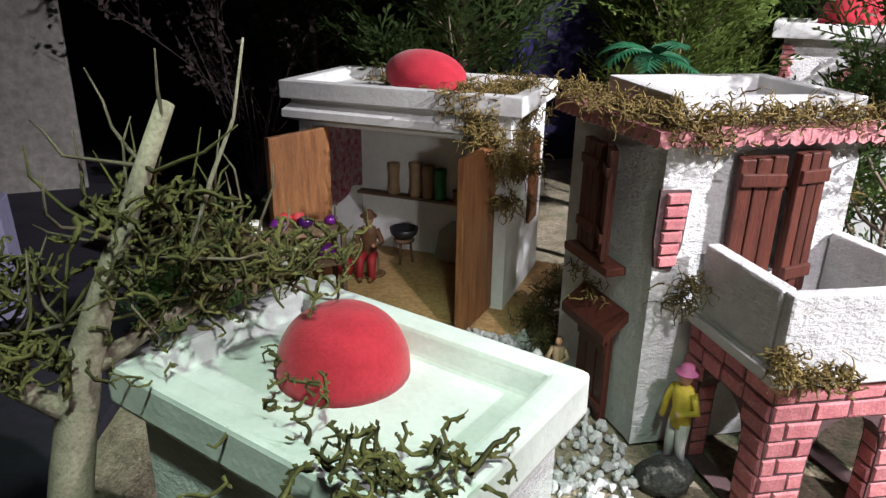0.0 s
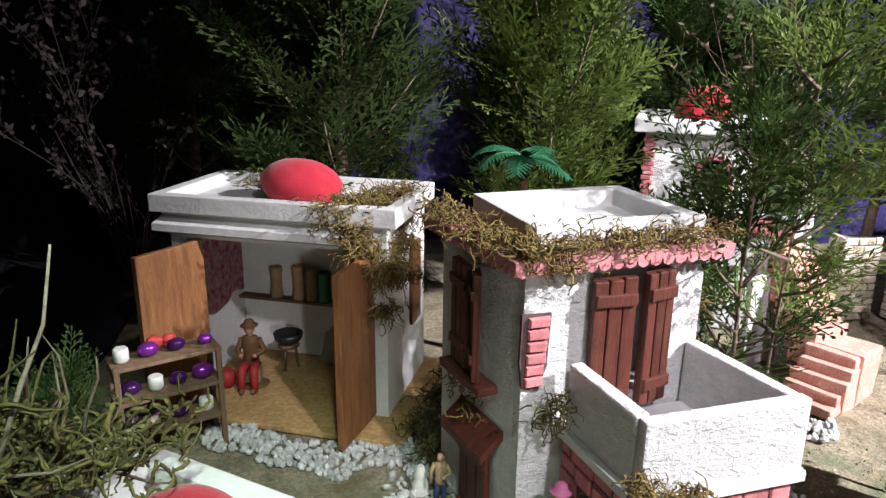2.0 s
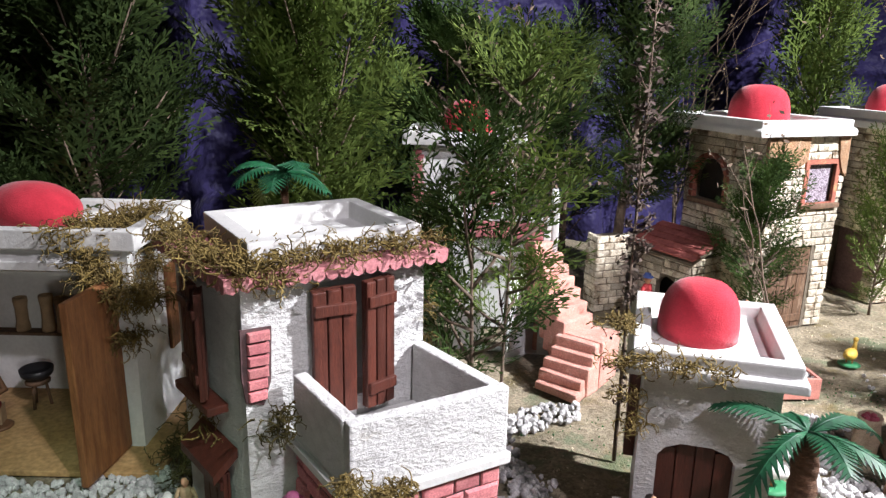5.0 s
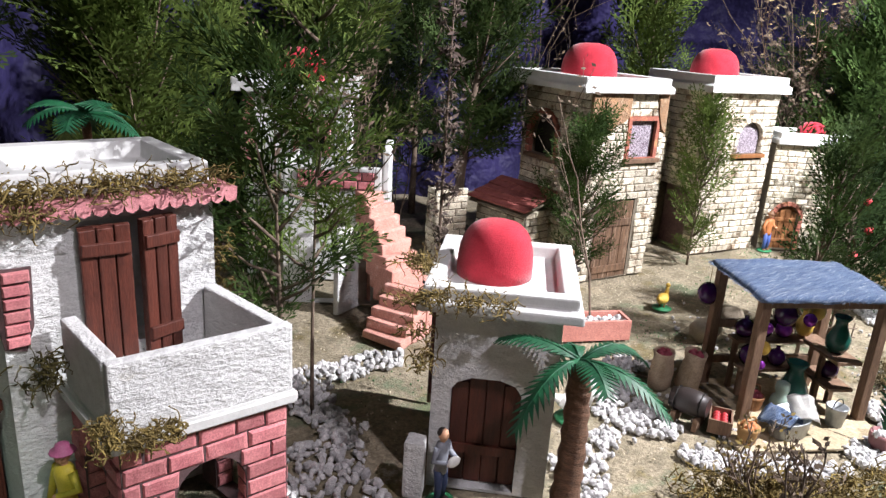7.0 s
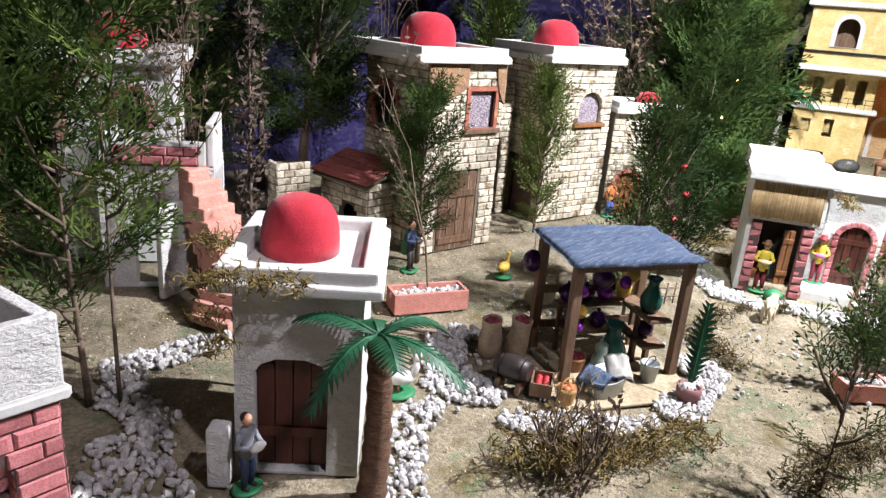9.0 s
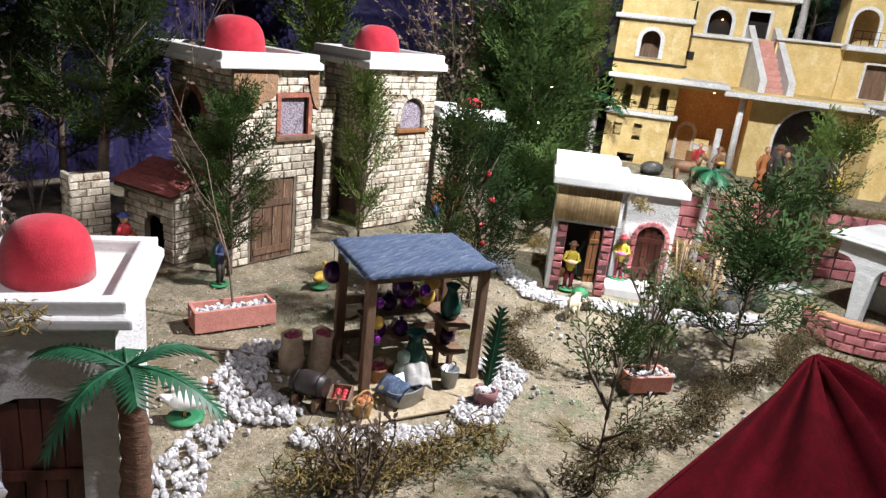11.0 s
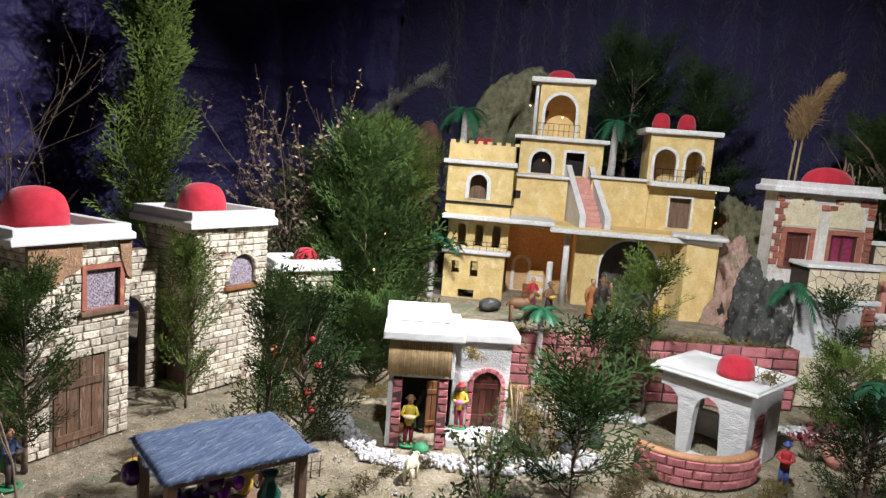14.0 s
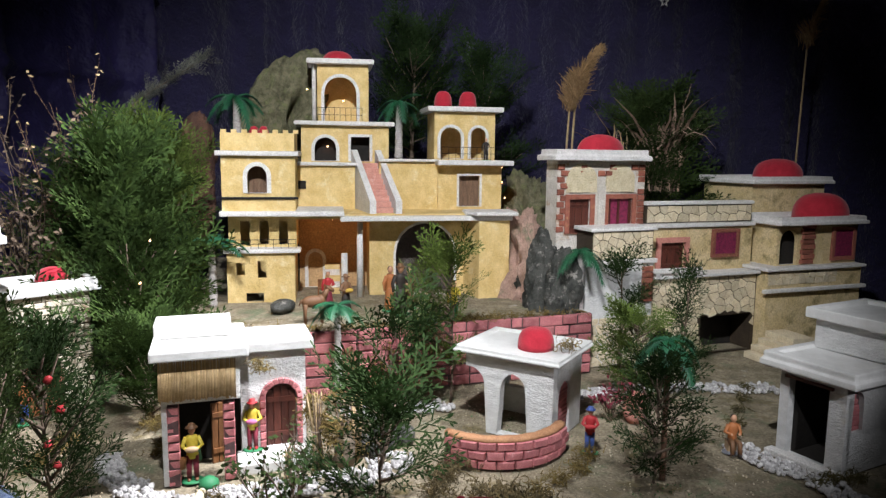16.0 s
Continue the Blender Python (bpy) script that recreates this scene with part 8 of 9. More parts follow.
moss("moss_tangle", L(th, [(0.035, -0.03, 0.225), (0.03, -0.02, 0.20)]), "olive moss tuft at the tower's corner", 36, 0.03, moss_green, 12, 0.0011, 1.6)
moss("moss_tangle", [(0.302, 0.506, 0.198), (0.318, 0.503, 0.196), (0.338, 0.504, 0.196), (0.355, 0.506, 0.197), (0.298, 0.509, 0.215)], "dry moss on the terrace ledge", 130, 0.020, moss_mat, 13, 0.001)
moss("moss_tangle", [(0.20, 0.80, 0.17), (0.19, 0.84, 0.175), (0.21, 0.76, 0.16)], "dry moss on the side canopy", 60, 0.03, moss_mat, 14)
moss("moss_tangle", [(0.645, 0.54, 0.275), (0.66, 0.515, 0.284), (0.69, 0.49, 0.284), (0.72, 0.465, 0.284), (0.65, 0.53, 0.24), (0.655, 0.525, 0.20)], "dry moss on the small domed house", 110, 0.028, moss_mat, 15, 0.001)
moss("moss_tangle", [(0.69, 0.60, 0.30), (0.70, 0.61, 0.29)], "brown moss on the small domed house", 40, 0.03, moss_mat, 16, 0.001)
moss("moss_tangle", [(2.06, 0.35, 0.25), (2.075, 0.34, 0.235)], "dry moss between the shop's bays", 40, 0.022, moss_mat, 17, 0.001)
bundle = thing("stick_bundle", pose(2.118, 0.232, 0, -4, 3, 0), "bundle of dry sticks tied and leant beside the shop", "sticks")
r = random.Random(51)
for k in range(22):
    a, q = r.uniform(0, 6.283), r.uniform(0.2, 1.0)
    c, sn = math.cos(a) * q, math.sin(a) * q
    bm = bmesh.new()
    tube(bm, [(0.016 * c, 0.016 * sn, 0), (0.009 * c, 0.009 * sn, 0.085), (0.020 * c, 0.020 * sn, 0.15 + r.uniform(-0.02, 0.025))], [0.0016, 0.0014, 0.0009], 5)
    part("stick", bm, straw if k % 3 else bark, bundle)
bm = bmesh.new()
tube(bm, [(0.011 * math.cos(k * 0.5236), 0.011 * math.sin(k * 0.5236), 0.085) for k in range(13)], 0.0016, 5, cap=False)
part("string", bm, pale_bark, bundle, "pale string tie")
bm = bmesh.new()
lathe(bm, [(0.026, 0), (0.023, 0.02), (0.022, 0.05), (0.020, 0.064), (0.012, 0.070), (0.002, 0.071)], n=18)
solo("stump", rough_up(bm, 0.006, 35), rock_brown, "grey-brown stump beside the shop", "stump", pose(2.158, 0.185, 0))
moss("moss_tangle", [(2.135, 0.25, 0.12), (2.15, 0.235, 0.09), (2.165, 0.22, 0.06), (2.17, 0.20, 0.075), (2.145, 0.25, 0.15), (2.19, 0.19, 0.03), (2.21, 0.17, 0.02)], "brown and olive moss banked beside the shop", 220, 0.04, moss_mat, 72, 0.0012, 1.0)
moss("moss_tangle", [(2.13, 0.2, 0.10), (2.14, 0.195, 0.16), (2.13, 0.21, 0.05)], "dry moss hanging beside the shop", 70, 0.04, moss_mat, 18, 0.001, 2)
moss("moss_tangle", [(2.40, -0.30, 0.235), (2.42, -0.31, 0.232)], "dry moss on the well house roof", 26, 0.035, moss_mat, 19, 0.001)
moss("moss_tangle", L(pod, [(e[0] + (f[0] - e[0]) * t, e[1] + (f[1] - e[1]) * t + 0.005, 0.198) for e, f in zip(edge, edge[1:]) for t in (0.05, 0.25, 0.45, 0.65, 0.85)]), "brown moss edging the terrace", 420, 0.03, moss_mat, 20, 0.0011)
moss("dry_hedge", [(1.60 + 0.08 * i, 0.42 + 0.012 * i * math.sin(i), 0.008) for i in range(5)] + [(1.62 - 0.02 * i, 0.40 - 0.03 * i, 0.006) for i in range(4)], "line of dry brown moss on the ground", 260, 0.03, moss_dark, 21, 0.001)
moss("dry_hedge", [(1.30 + 0.075 * i, 0.06 + 0.02 * math.sin(i * 1.3) - 0.012 * i, 0.008) for i in range(13)], "long hedge of dry brown moss", 720, 0.042, moss_dark, 22, 0.0011)
moss("dry_hedge", [(2.16, -0.3, 0.008), (2.22, -0.34, 0.008), (2.3, -0.36, 0.008), (2.1, -0.26, 0.006), (2.02, -0.2, 0.006)], "dry moss at the foot of the well", 160, 0.035, moss_mat, 23, 0.001)
moss("dry_hedge", [(2.30 - 0.01 * i, -0.94 + 0.03 * i, 0.006) for i in range(4)] + [(2.5 + 0.1 * i, -0.72 - 0.03 * i, 0.006) for i in range(5)], "moss tufts by the gravel path", 170, 0.03, moss_green, 24, 0.001)
moss("dry_hedge", [(0.16, 0.98, 0.02), (0.2, 1.05, 0.03), (0.24, 1.12, 0.03), (0.18, 0.9, 0.02)], "moss and bark between the houses", 160, 0.04, moss_green, 25, 0.0012)
moss("dry_hedge", [(2.25, 0.72, 0.01), (2.1, 0.86, 0.01), (2.0, 0.84, 0.01), (2.3, 0.66, 0.01), (2.12, 0.60, 0.01)], "dark moss below the conifers", 260, 0.045, moss_mat, 26, 0.0012)

# ---- palms ----
palm("palm_tree", 0.38, 1.215, 0.415, 0.105, 9, "green plastic palm behind the tower house", seed=2, yellow=1, width=0.028, droop=0.6, rise=0.45)
palm("palm_tree", 0.795, 0.398, 0.232, 0.112, 6, "green plastic palm before the small domed house", seed=3, trunk=0.017, droop=0.75, width=0.022)
palm("palm_tree", 2.515, 0.325, 0.285, 0.085, 8, "small green palm before the terrace wall", seed=4, trunk=0.0105, trunk_mat=palm_trunk_grey, droop=0.9, width=0.024)
P = lambda u, v: tuple((PAL @ Vector((u, v, 0))).xy)
palm("palm_tree", *P(0.165, -0.06), 0.22, 0.13, 8, "green palm with pale trunk beside the palace", z=0.19, seed=5, trunk=0.013, trunk_mat=palm_trunk_grey, droop=0.6, width=0.026)
palm("palm_tree", *P(0.215, 0.28), 0.20, 0.12, 9, "green palm with pale trunk behind the palace wing", z=0.70, seed=6, trunk=0.015, trunk_mat=palm_trunk_grey, droop=0.8)
palm("palm_tree", *P(0.83, 0.45), 0.23, 0.115, 9, "green palm with pale trunk on the palace terrace", z=0.68, seed=7, trunk=0.015, trunk_mat=palm_trunk_grey, droop=0.8)
palm("palm_tree", 2.99, -0.335, 0.40, 0.11, 8, "green palm with grey trunk before the stone quarter", seed=8, trunk=0.013, trunk_mat=palm_trunk_grey, droop=0.8)
palm("palm_tree", 2.22, -0.52, 0.315, 0.085, 7, "drooping green palm by the gravel path", seed=9, trunk=0.006, droop=0.9)

# ---- gravel ----
gravel("gravel_patch", near_line([(-0.15, 1.02), (-0.06, 0.96), (0.02, 0.925), (0.10, 0.94)], 0.05), 445, "white gravel before the workshop", 0.012, seed=1)
gravel("gravel_patch", near_line([(0.12, 0.90), (0.14, 0.80), (0.18, 0.66), (0.14, 0.56), (0.12, 0.46)], 0.06), 351, "white gravel beside the tower house", 0.013, seed=2)
gravel("gravel_patch", near_line([(0.82, 0.90), (0.66, 0.89), (0.62, 0.80), (0.64, 0.72)], 0.045), 310, "white gravel between the houses", 0.013, seed=3)
gravel("gravel_patch", near_line([(0.60, 0.66), (0.56, 0.60), (0.58, 0.52), (0.52, 0.46)], 0.07), 351, "white gravel below the terrace", 0.013, seed=4)
gravel("gravel_patch", near_line([(1.20, 0.69), (1.12, 0.65), (1.08, 0.56), (1.10, 0.50)], 0.055), 445, "white gravel bed beside the planter", 0.012, seed=5)
gravel("gravel_patch", near_line([(0.98, 0.52), (0.90, 0.49), (0.84, 0.40), (0.80, 0.34)], 0.05), 351, "white gravel path near the domed house", 0.011, seed=6)
gravel("gravel_patch", near_line([(1.08, 0.41), (1.16, 0.335), (1.25, 0.29)], 0.035), 351, "white gravel before the market stall", 0.012, seed=7)
gravel("gravel_patch", near_line([(1.33, 0.27), (1.40, 0.29), (1.48, 0.31), (1.50, 0.36)], 0.045), 445, "white gravel round the fern pot", 0.012, seed=8)
gravel("gravel_patch", near_line([(2.06, 0.72), (1.97, 0.62), (1.90, 0.52), (1.90, 0.44), (1.96, 0.38)], 0.045), 567, "white gravel beside the shop", 0.012, seed=9)
gravel("gravel_patch", near_line([(1.97, 0.33), (2.04, 0.2), (2.12, 0.1), (2.2, 0.06)], 0.06), 351, "white stones before the shop", 0.014, seed=10)
gravel("gravel_patch", near_line([(2.55, 0.05), (2.50, 0.17), (2.45, 0.26)], 0.06), 216, "pale stones at the foot of the terrace wall", 0.016, seed=11)
gravel("gravel_patch", near_line([(2.74, -0.34), (2.83, -0.5), (2.88, -0.68), (2.92, -0.9)], 0.05), 567, "white gravel strip before the stone quarter", 0.012, seed=12)
gravel("gravel_patch", near_line([(2.42, -0.72), (2.34, -0.80), (2.26, -0.87), (2.2, -0.9)], 0.05), 486, "white gravel before the corner house", 0.011, seed=13)
gravel("gravel_patch", near_line([(1.1, 0.60), (1.6, 0.3), (1.9, 0.1), (1.7, -0.05)], 0.2), 324, "scattered white pebbles on the sand", 0.008, seed=14)
gravel("gravel_patch", near_line([(1.5, 0.72), (1.9, 0.7), (1.6, 0.5)], 0.16), 121, "scattered pebbles on the square", 0.007, seed=15)

sawdust = surface("pale_sawdust", (0.62, 0.55, 0.42), (0.45, 0.38, 0.26), 90, 0.95, 0, island=0.3)
dark_bits = surface("dark_bark_bits", (0.09, 0.065, 0.04), (0.05, 0.035, 0.02), 90, 0.95, 0, island=0.4)
green_bits = surface("green_scatter", (0.06, 0.16, 0.05), (0.03, 0.10, 0.03), 90, 0.95, 0, island=0.4)
open_ground = lambda lo, freq: (lambda x, y: noise.noise(Vector((x * freq, y * freq, lo * 9))) > lo)
gravel("sawdust_scatter", ((0.6, -0.75, 2.9, 1.15), open_ground(-0.1, 5)), 4200, "pale sawdust crumbs on the sandy ground", 0.0032, sawdust, 41)
gravel("bark_scatter", ((0.6, -0.75, 2.9, 1.15), open_ground(0.08, 6)), 1300, "dark bark crumbs on the sandy ground", 0.0022, dark_bits, 42)
gravel("green_scatter", ((0.6, -0.75, 2.9, 1.15), open_ground(0.22, 4)), 2200, "green scatter crumbs on the sandy ground", 0.0030, green_bits, 43)


def leaning_branch():
    """A pale, dusty conifer branch that leans out from behind the trees."""
    r = random.Random(77)
    root = thing("dry_branch", PAL @ pose(-0.55, 0.5, 0), "pale dusty conifer branch leaning towards the palace", "branch")
    path = [Vector(p) for p in ((0, 0, 0), (0.10, 0, 0.45), (0.26, 0, 0.80), (0.42, 0, 0.93), (0.62, 0, 1.06))]
    bm = bmesh.new()
    tube(bm, path, [0.010, 0.008, 0.006, 0.004, 0.002], 6)
    part("stem", bm, bark, root)
    quads = []
    for k in range(60):
        t = 1.6 + 2.4 * k / 60
        i = min(3, int(t))
        p = path[i].lerp(path[i + 1], t - i)
        d = ((path[i + 1] - path[i]).normalized() + Vector((r.uniform(-0.5, 0.5), r.uniform(-0.7, 0.7), r.uniform(-0.4, 0.7)))).normalized()
        quads.append(place_spray(r.choice(SPRAYS), p, d, r.uniform(0.06, 0.10), r.uniform(-1.2, 1.2)))
    dusty = leafy(surface("dusty_grey_foliage", (0.24, 0.24, 0.20), (0.15, 0.155, 0.125), 22, 0.9, 0, island=0.3, spec=0.1))
    ob = new("foliage", joined_quads("foliage", quads, dusty))
    ob.parent = root
    tagged(ob, kind="stuff")


leaning_branch()
moss("moss_tangle", [(2.05, -0.15, 0.012), (2.02, -0.19, 0.015), (1.99, -0.225, 0.02), (1.975, -0.27, 0.02), (1.945, -0.31, 0.02), (2.03, -0.26, 0.01), (2.0, -0.32, 0.01), (1.93, -0.37, 0.015), (2.06, -0.21, 0.008), (1.97, -0.40, 0.01)], "dark brown moss banked along the red drape", 330, 0.05, moss_dark, 61, 0.0016)

# small red blossoms in the sprig before the cottage
for k, (x, y, z) in enumerate(((1.715, 0.565, 0.31), (1.735, 0.56, 0.25), (1.70, 0.56, 0.20), (1.728, 0.568, 0.15))):
    bm = bmesh.new()
    ball(bm, (0, 0, 0), 0.0065, 0, n=6)
    solo("red_blossom", rough_up(bm, 0.005, 120), paints["red"], "small red blossom among the conifer twigs", "flower", pose(x, y, z, 0, 0, 50 * k), group="red blossoms")

# ---- things in and round the workshop ----
def pot(name, x, y, z, profile, material, label, category, n=16, group=""):
    bm = bmesh.new()
    lathe(bm, profile, n=n)
    return solo(name, bm, material, label, category, pose(x, y, z), group=group)


wx = lambda x, y: tuple((ws.matrix_world @ Vector((x, y, 0))).xy)
for k, (u, hh, mat) in enumerate(((0.095, 0.062, "tan"), (0.142, 0.068, "tan"), (0.169, 0.064, "tan"), (0.194, 0.06, "green"), (0.232, 0.022, "brown"))):
    pot("jar", *wx(u, 0.183), 0.1325, [(0.012, 0), (0.0125, hh * 0.1), (0.0105, hh * 0.3), (0.0105, hh * 0.7), (0.0125, hh * 0.9), (0.0118, hh), (0.009, hh), (0.008, hh * 0.9)], paints[mat], ("green glazed" if mat == "green" else "plain tan" if mat == "tan" else "small brown") + " jar standing on the shelf", "jar", group="jars on the shelf")
figurine("seated_figurine", *wx(0.105, 0.05), -8, 0.155, "seated old man figurine in red trousers and brown cap", "brown", "red", "brown", z=0.010, pose_kind="sit", base="brown")
stool = thing("stool", pose(*wx(0.14, 0.13), 0.010), "small round wooden stool", "stool")
part("seat", lathe(bmesh.new(), [(0.02, 0.045), (0.021, 0.049), (0.018, 0.052)], n=14), grey_wood, stool)
for a in (0, 2.1, 4.2):
    bm = bmesh.new()
    tube(bm, [(0.012 * math.cos(a), 0.012 * math.sin(a), 0.046), (0.017 * math.cos(a), 0.017 * math.sin(a), 0)], 0.0028, 6)
    part("leg", bm, grey_wood, stool)
pot("bowl", *wx(0.14, 0.13), 0.0625, [(0.016, 0), (0.026, 0.009), (0.028, 0.02), (0.0255, 0.02), (0.02, 0.008)], plain("black_bowl", (0.02, 0.02, 0.022), 0.4), "black bowl on the stool", "bowl")
bm = bmesh.new()
panel(bm, [(-0.035, 0), (0.035, 0), (0.033, 0.05), (0.02, 0.075), (-0.005, 0.08), (-0.03, 0.06)], (), -0.005, 0.005)
solo("stone_slab", rough_up(bm, 0.002, 40), plain("grey_green_stone", (0.30, 0.28, 0.22), 0.9), "grey stone slab leaning at the back wall", "stone", ws.matrix_world @ pose(0.225, 0.165, 0.011, -14))
pot("small_jar", *wx(0.30, 0.02), 0.010, [(0.009, 0), (0.012, 0.012), (0.011, 0.03), (0.007, 0.036), (0.008, 0.042)], paints["navy"], "small dark blue jar on the floor", "jar")
pot("small_jar", *wx(0.29, 0.07), 0.010, [(0.010, 0), (0.013, 0.012), (0.009, 0.03), (0.010, 0.042)], paints["green"], "small olive jar on the floor", "jar")
pot("red_pot", *wx(0.065, 0.03), 0.010, [(0.010, 0), (0.017, 0.012), (0.017, 0.024), (0.010, 0.034)], paints["red"], "red pot beside the seated figurine", "pot")

stand = thing("bauble_stand", pose(-0.282, 0.945, 0, 0, 0, 25), "small wooden stand with tiers of shiny ornaments", "shelf stand")
for z in (0.05, 0.105, 0.16):
    part("shelf", new_box(-0.005, 0.15, 0, 0.055, z, z + 0.006, 0.001), grey_wood, stand)
for x, y in ((0, 0.003), (0.145, 0.003), (0, 0.05), (0.145, 0.05)):
    part("leg", new_box(x - 0.004, x + 0.004, y - 0.004, y + 0.004, 0, 0.168, 0.001), grey_wood, stand)
r = random.Random(12)
for z in (0.056, 0.111, 0.166):
    for i in range(4):
        x = 0.018 + 0.037 * i + r.uniform(-0.006, 0.006)
        rad = r.uniform(0.009, 0.014)
        bm = bmesh.new()
        if (i + int(z * 100)) % 4 == 0:
            lathe(bm, [(0.008, 0), (0.011, 0.004), (0.011, 0.02), (0.009, 0.022)], n=12)
            solo("cup", bm, paints["white"], "small white cup on the ornament stand", "cup", stand.matrix_world @ pose(x, 0.025, z))
        else:
            ball(bm, (0, 0, rad * 0.9), rad, 0, 1.25, 1.0, 0.9, 9)
            solo("bauble", bm, violet_bauble if i % 2 else purple_glass, "glossy violet bauble on the ornament stand", "bauble", stand.matrix_world @ pose(x, 0.025, z), group="baubles on the stand")
bm = bmesh.new()
for s in (-1, 1):
    ball(bm, (0.011 * s, 0, 0.012), 0.011, 0, 1.1, 0.55, 0.85, 9)
    ball(bm, (0.006 * s, -0.003, 0.004), 0.006, 0, 0.7, 0.4, 1.5, 7)
rough_up(bm, 0.005, 120)
solo("ribbon_bow", bm, paints["red"], "crumpled red bow on the ornament stand", "bow", stand.matrix_world @ pose(0.075, 0.045, 0.166))

figurine("figurine", 0.158, 0.80, -20, 0.085, "small figurine in tan coat beside the tower", "tan", "navy", None)
pot("white_cone", 0.135, 0.83, 0.0, [(0.012, 0), (0.017, 0.008), (0.012, 0.014), (0.014, 0.02), (0.009, 0.026), (0.011, 0.032), (0.004, 0.046)], paints["white"], "white ridged cone beside the path", "ornament")
figurine("figurine", 0.268, 0.635, -60, 0.135, "figurine in yellow apron and pink headscarf", "yellow", "white", "pink", base="grey")
bm = bmesh.new()
ball(bm, (0, 0, 0.012), 0.03, 0, 1.2, 0.9, 0.7, 8)
solo("rock", rough_up(bm, 0.008, 45), rock_grey, "grey rock at the tower's foot", "rock", pose(0.245, 0.60, 0))

# clutter in the dark hall behind the low house
bag = thing("carrier_bag", pose(-0.78, 1.02, 0.0, 0, 0, 20), "pale lilac paper bag behind the display", "bag")
bm = new_box(-0.10, 0.10, -0.05, 0.05, 0, 0.20, 0.004, 0.006)
part("body", rough_up(bm, 0.006, 14), plain("lilac_paper", (0.30, 0.28, 0.42), 0.6), bag)
for y in (-0.03, 0.03):
    bm = bmesh.new()
    tube(bm, [(-0.05, y, 0.198), (-0.045, y, 0.26), (0.0, y, 0.285), (0.045, y, 0.26), (0.05, y, 0.198)], 0.004, 6)
    part("handle", bm, paints["grey"], bag)
bm = bmesh.new()
tube(bm, [(0, 0, 0), (-0.01, 0, 0.08), (0.02, 0, 0.15), (0.08, 0, 0.16), (0.11, 0, 0.1), (0.115, 0, 0.02)], 0.006, 8)
solo("cable_loop", bm, iron, "black cable loop hanging at the panel", "cable", pose(-0.93, 1.20, 0.26, 0, 0, 10))

# ---- round the small domed house ----
figurine("figurine", 0.683, 0.508, 20, 0.112, "grey-blue figurine playing a drum by the door", "grey", "navy", None, pose_kind="carry", load="white")

# ---- the market stall's goods ----
mx = lambda x, y: tuple((ms.matrix_world @ Vector((x, y, 0))).xy)
def jug(x, y, z, s, material, label):
    bm = bmesh.new()
    lathe(bm, [(0.012 * s, 0), (0.018 * s, 0.012 * s), (0.019 * s, 0.026 * s), (0.010 * s, 0.045 * s), (0.009 * s, 0.054 * s), (0.014 * s, 0.062 * s), (0.0115 * s, 0.062 * s), (0.007 * s, 0.052 * s)], n=16)
    j = thing("jug", pose(x, y, z, 0, 0, 40), label, "jug", "jugs at the stall")
    part("body", bm, material, j)
    bm = bmesh.new()
    tube(bm, [(0.009 * s, 0, 0.055 * s), (0.024 * s, 0, 0.05 * s), (0.025 * s, 0, 0.034 * s), (0.017 * s, 0, 0.026 * s)], 0.0022 * s, 6)
    part("handle", bm, material, j)


jug(*mx(0.178, 0.045), 0.1062, 1.05, green_glazed, "dark green glazed jug on a side shelf")
jug(*mx(0.112, 0.042), 0.0045, 1.35, green_glazed, "tall dark green jug on the stall floor")
jug(*mx(0.165, 0.116), 0.1065, 0.8, paints["gold"], "golden jug on the back shelf")
for u, v, z, s, mat in ((0.05, 0.115, 0.1012, 0.018, purple_glass), (0.085, 0.115, 0.1012, 0.017, purple_glass), (0.125, 0.115, 0.1012, 0.015, violet_bauble), (0.10, 0.084, 0.0612, 0.016, purple_glass), (0.178, 0.05, 0.0542, 0.016, purple_glass), (0.05, 0.084, 0.0612, 0.020, purple_glass)):
    bm = bmesh.new()
    ball(bm, (0, 0, s), s, 0, 1, 1, 1, 10)
    tube(bm, [(0, 0, 2 * s - 0.001), (0, 0, 2 * s + 0.005)], 0.004, 8)
    solo("bauble", bm, mat, "shiny dark purple bauble on the stall shelf", "bauble", pose(*mx(u, v), z), group="baubles at the stall")
for u, v, z, s, mat in ((-0.014, 0.145, 0.172, 0.019, purple_glass), (0.02, 0.01, 0.165, 0.009, violet_bauble), (0.02, 0.01, 0.13, 0.011, paints["gold"]), (0.02, 0.01, 0.10, 0.008, violet_bauble), (0.09, 0.07, 0.165, 0.020, purple_glass), (0.13, 0.06, 0.158, 0.011, violet_bauble), (0.155, 0.08, 0.165, 0.014, paints["gold"])):
    b = thing("hanging_bauble", pose(*mx(u, v), z), "shiny bauble hanging from the stall frame", "bauble", "hanging baubles")
    bm = bmesh.new()
    ball(bm, (0, 0, 0), s, 0, 1, 1, 1.1, 10)
    part("ball", bm, mat, b)
    bm = bmesh.new()
    tube(bm, [(0, 0, s), (0, 0, 0.225 - z)], 0.0006, 4)
    part("string", bm, straw, b)
pot("clay_bottle", *mx(0.085, 0.03), 0.0045, [(0.013, 0), (0.017, 0.012), (0.015, 0.024), (0.009, 0.03), (0.012, 0.04), (0.011, 0.05), (0.005, 0.054)], plain("pale_celadon", (0.30, 0.40, 0.33)), "pale green gourd-shaped bottle on the stall floor", "bottle")


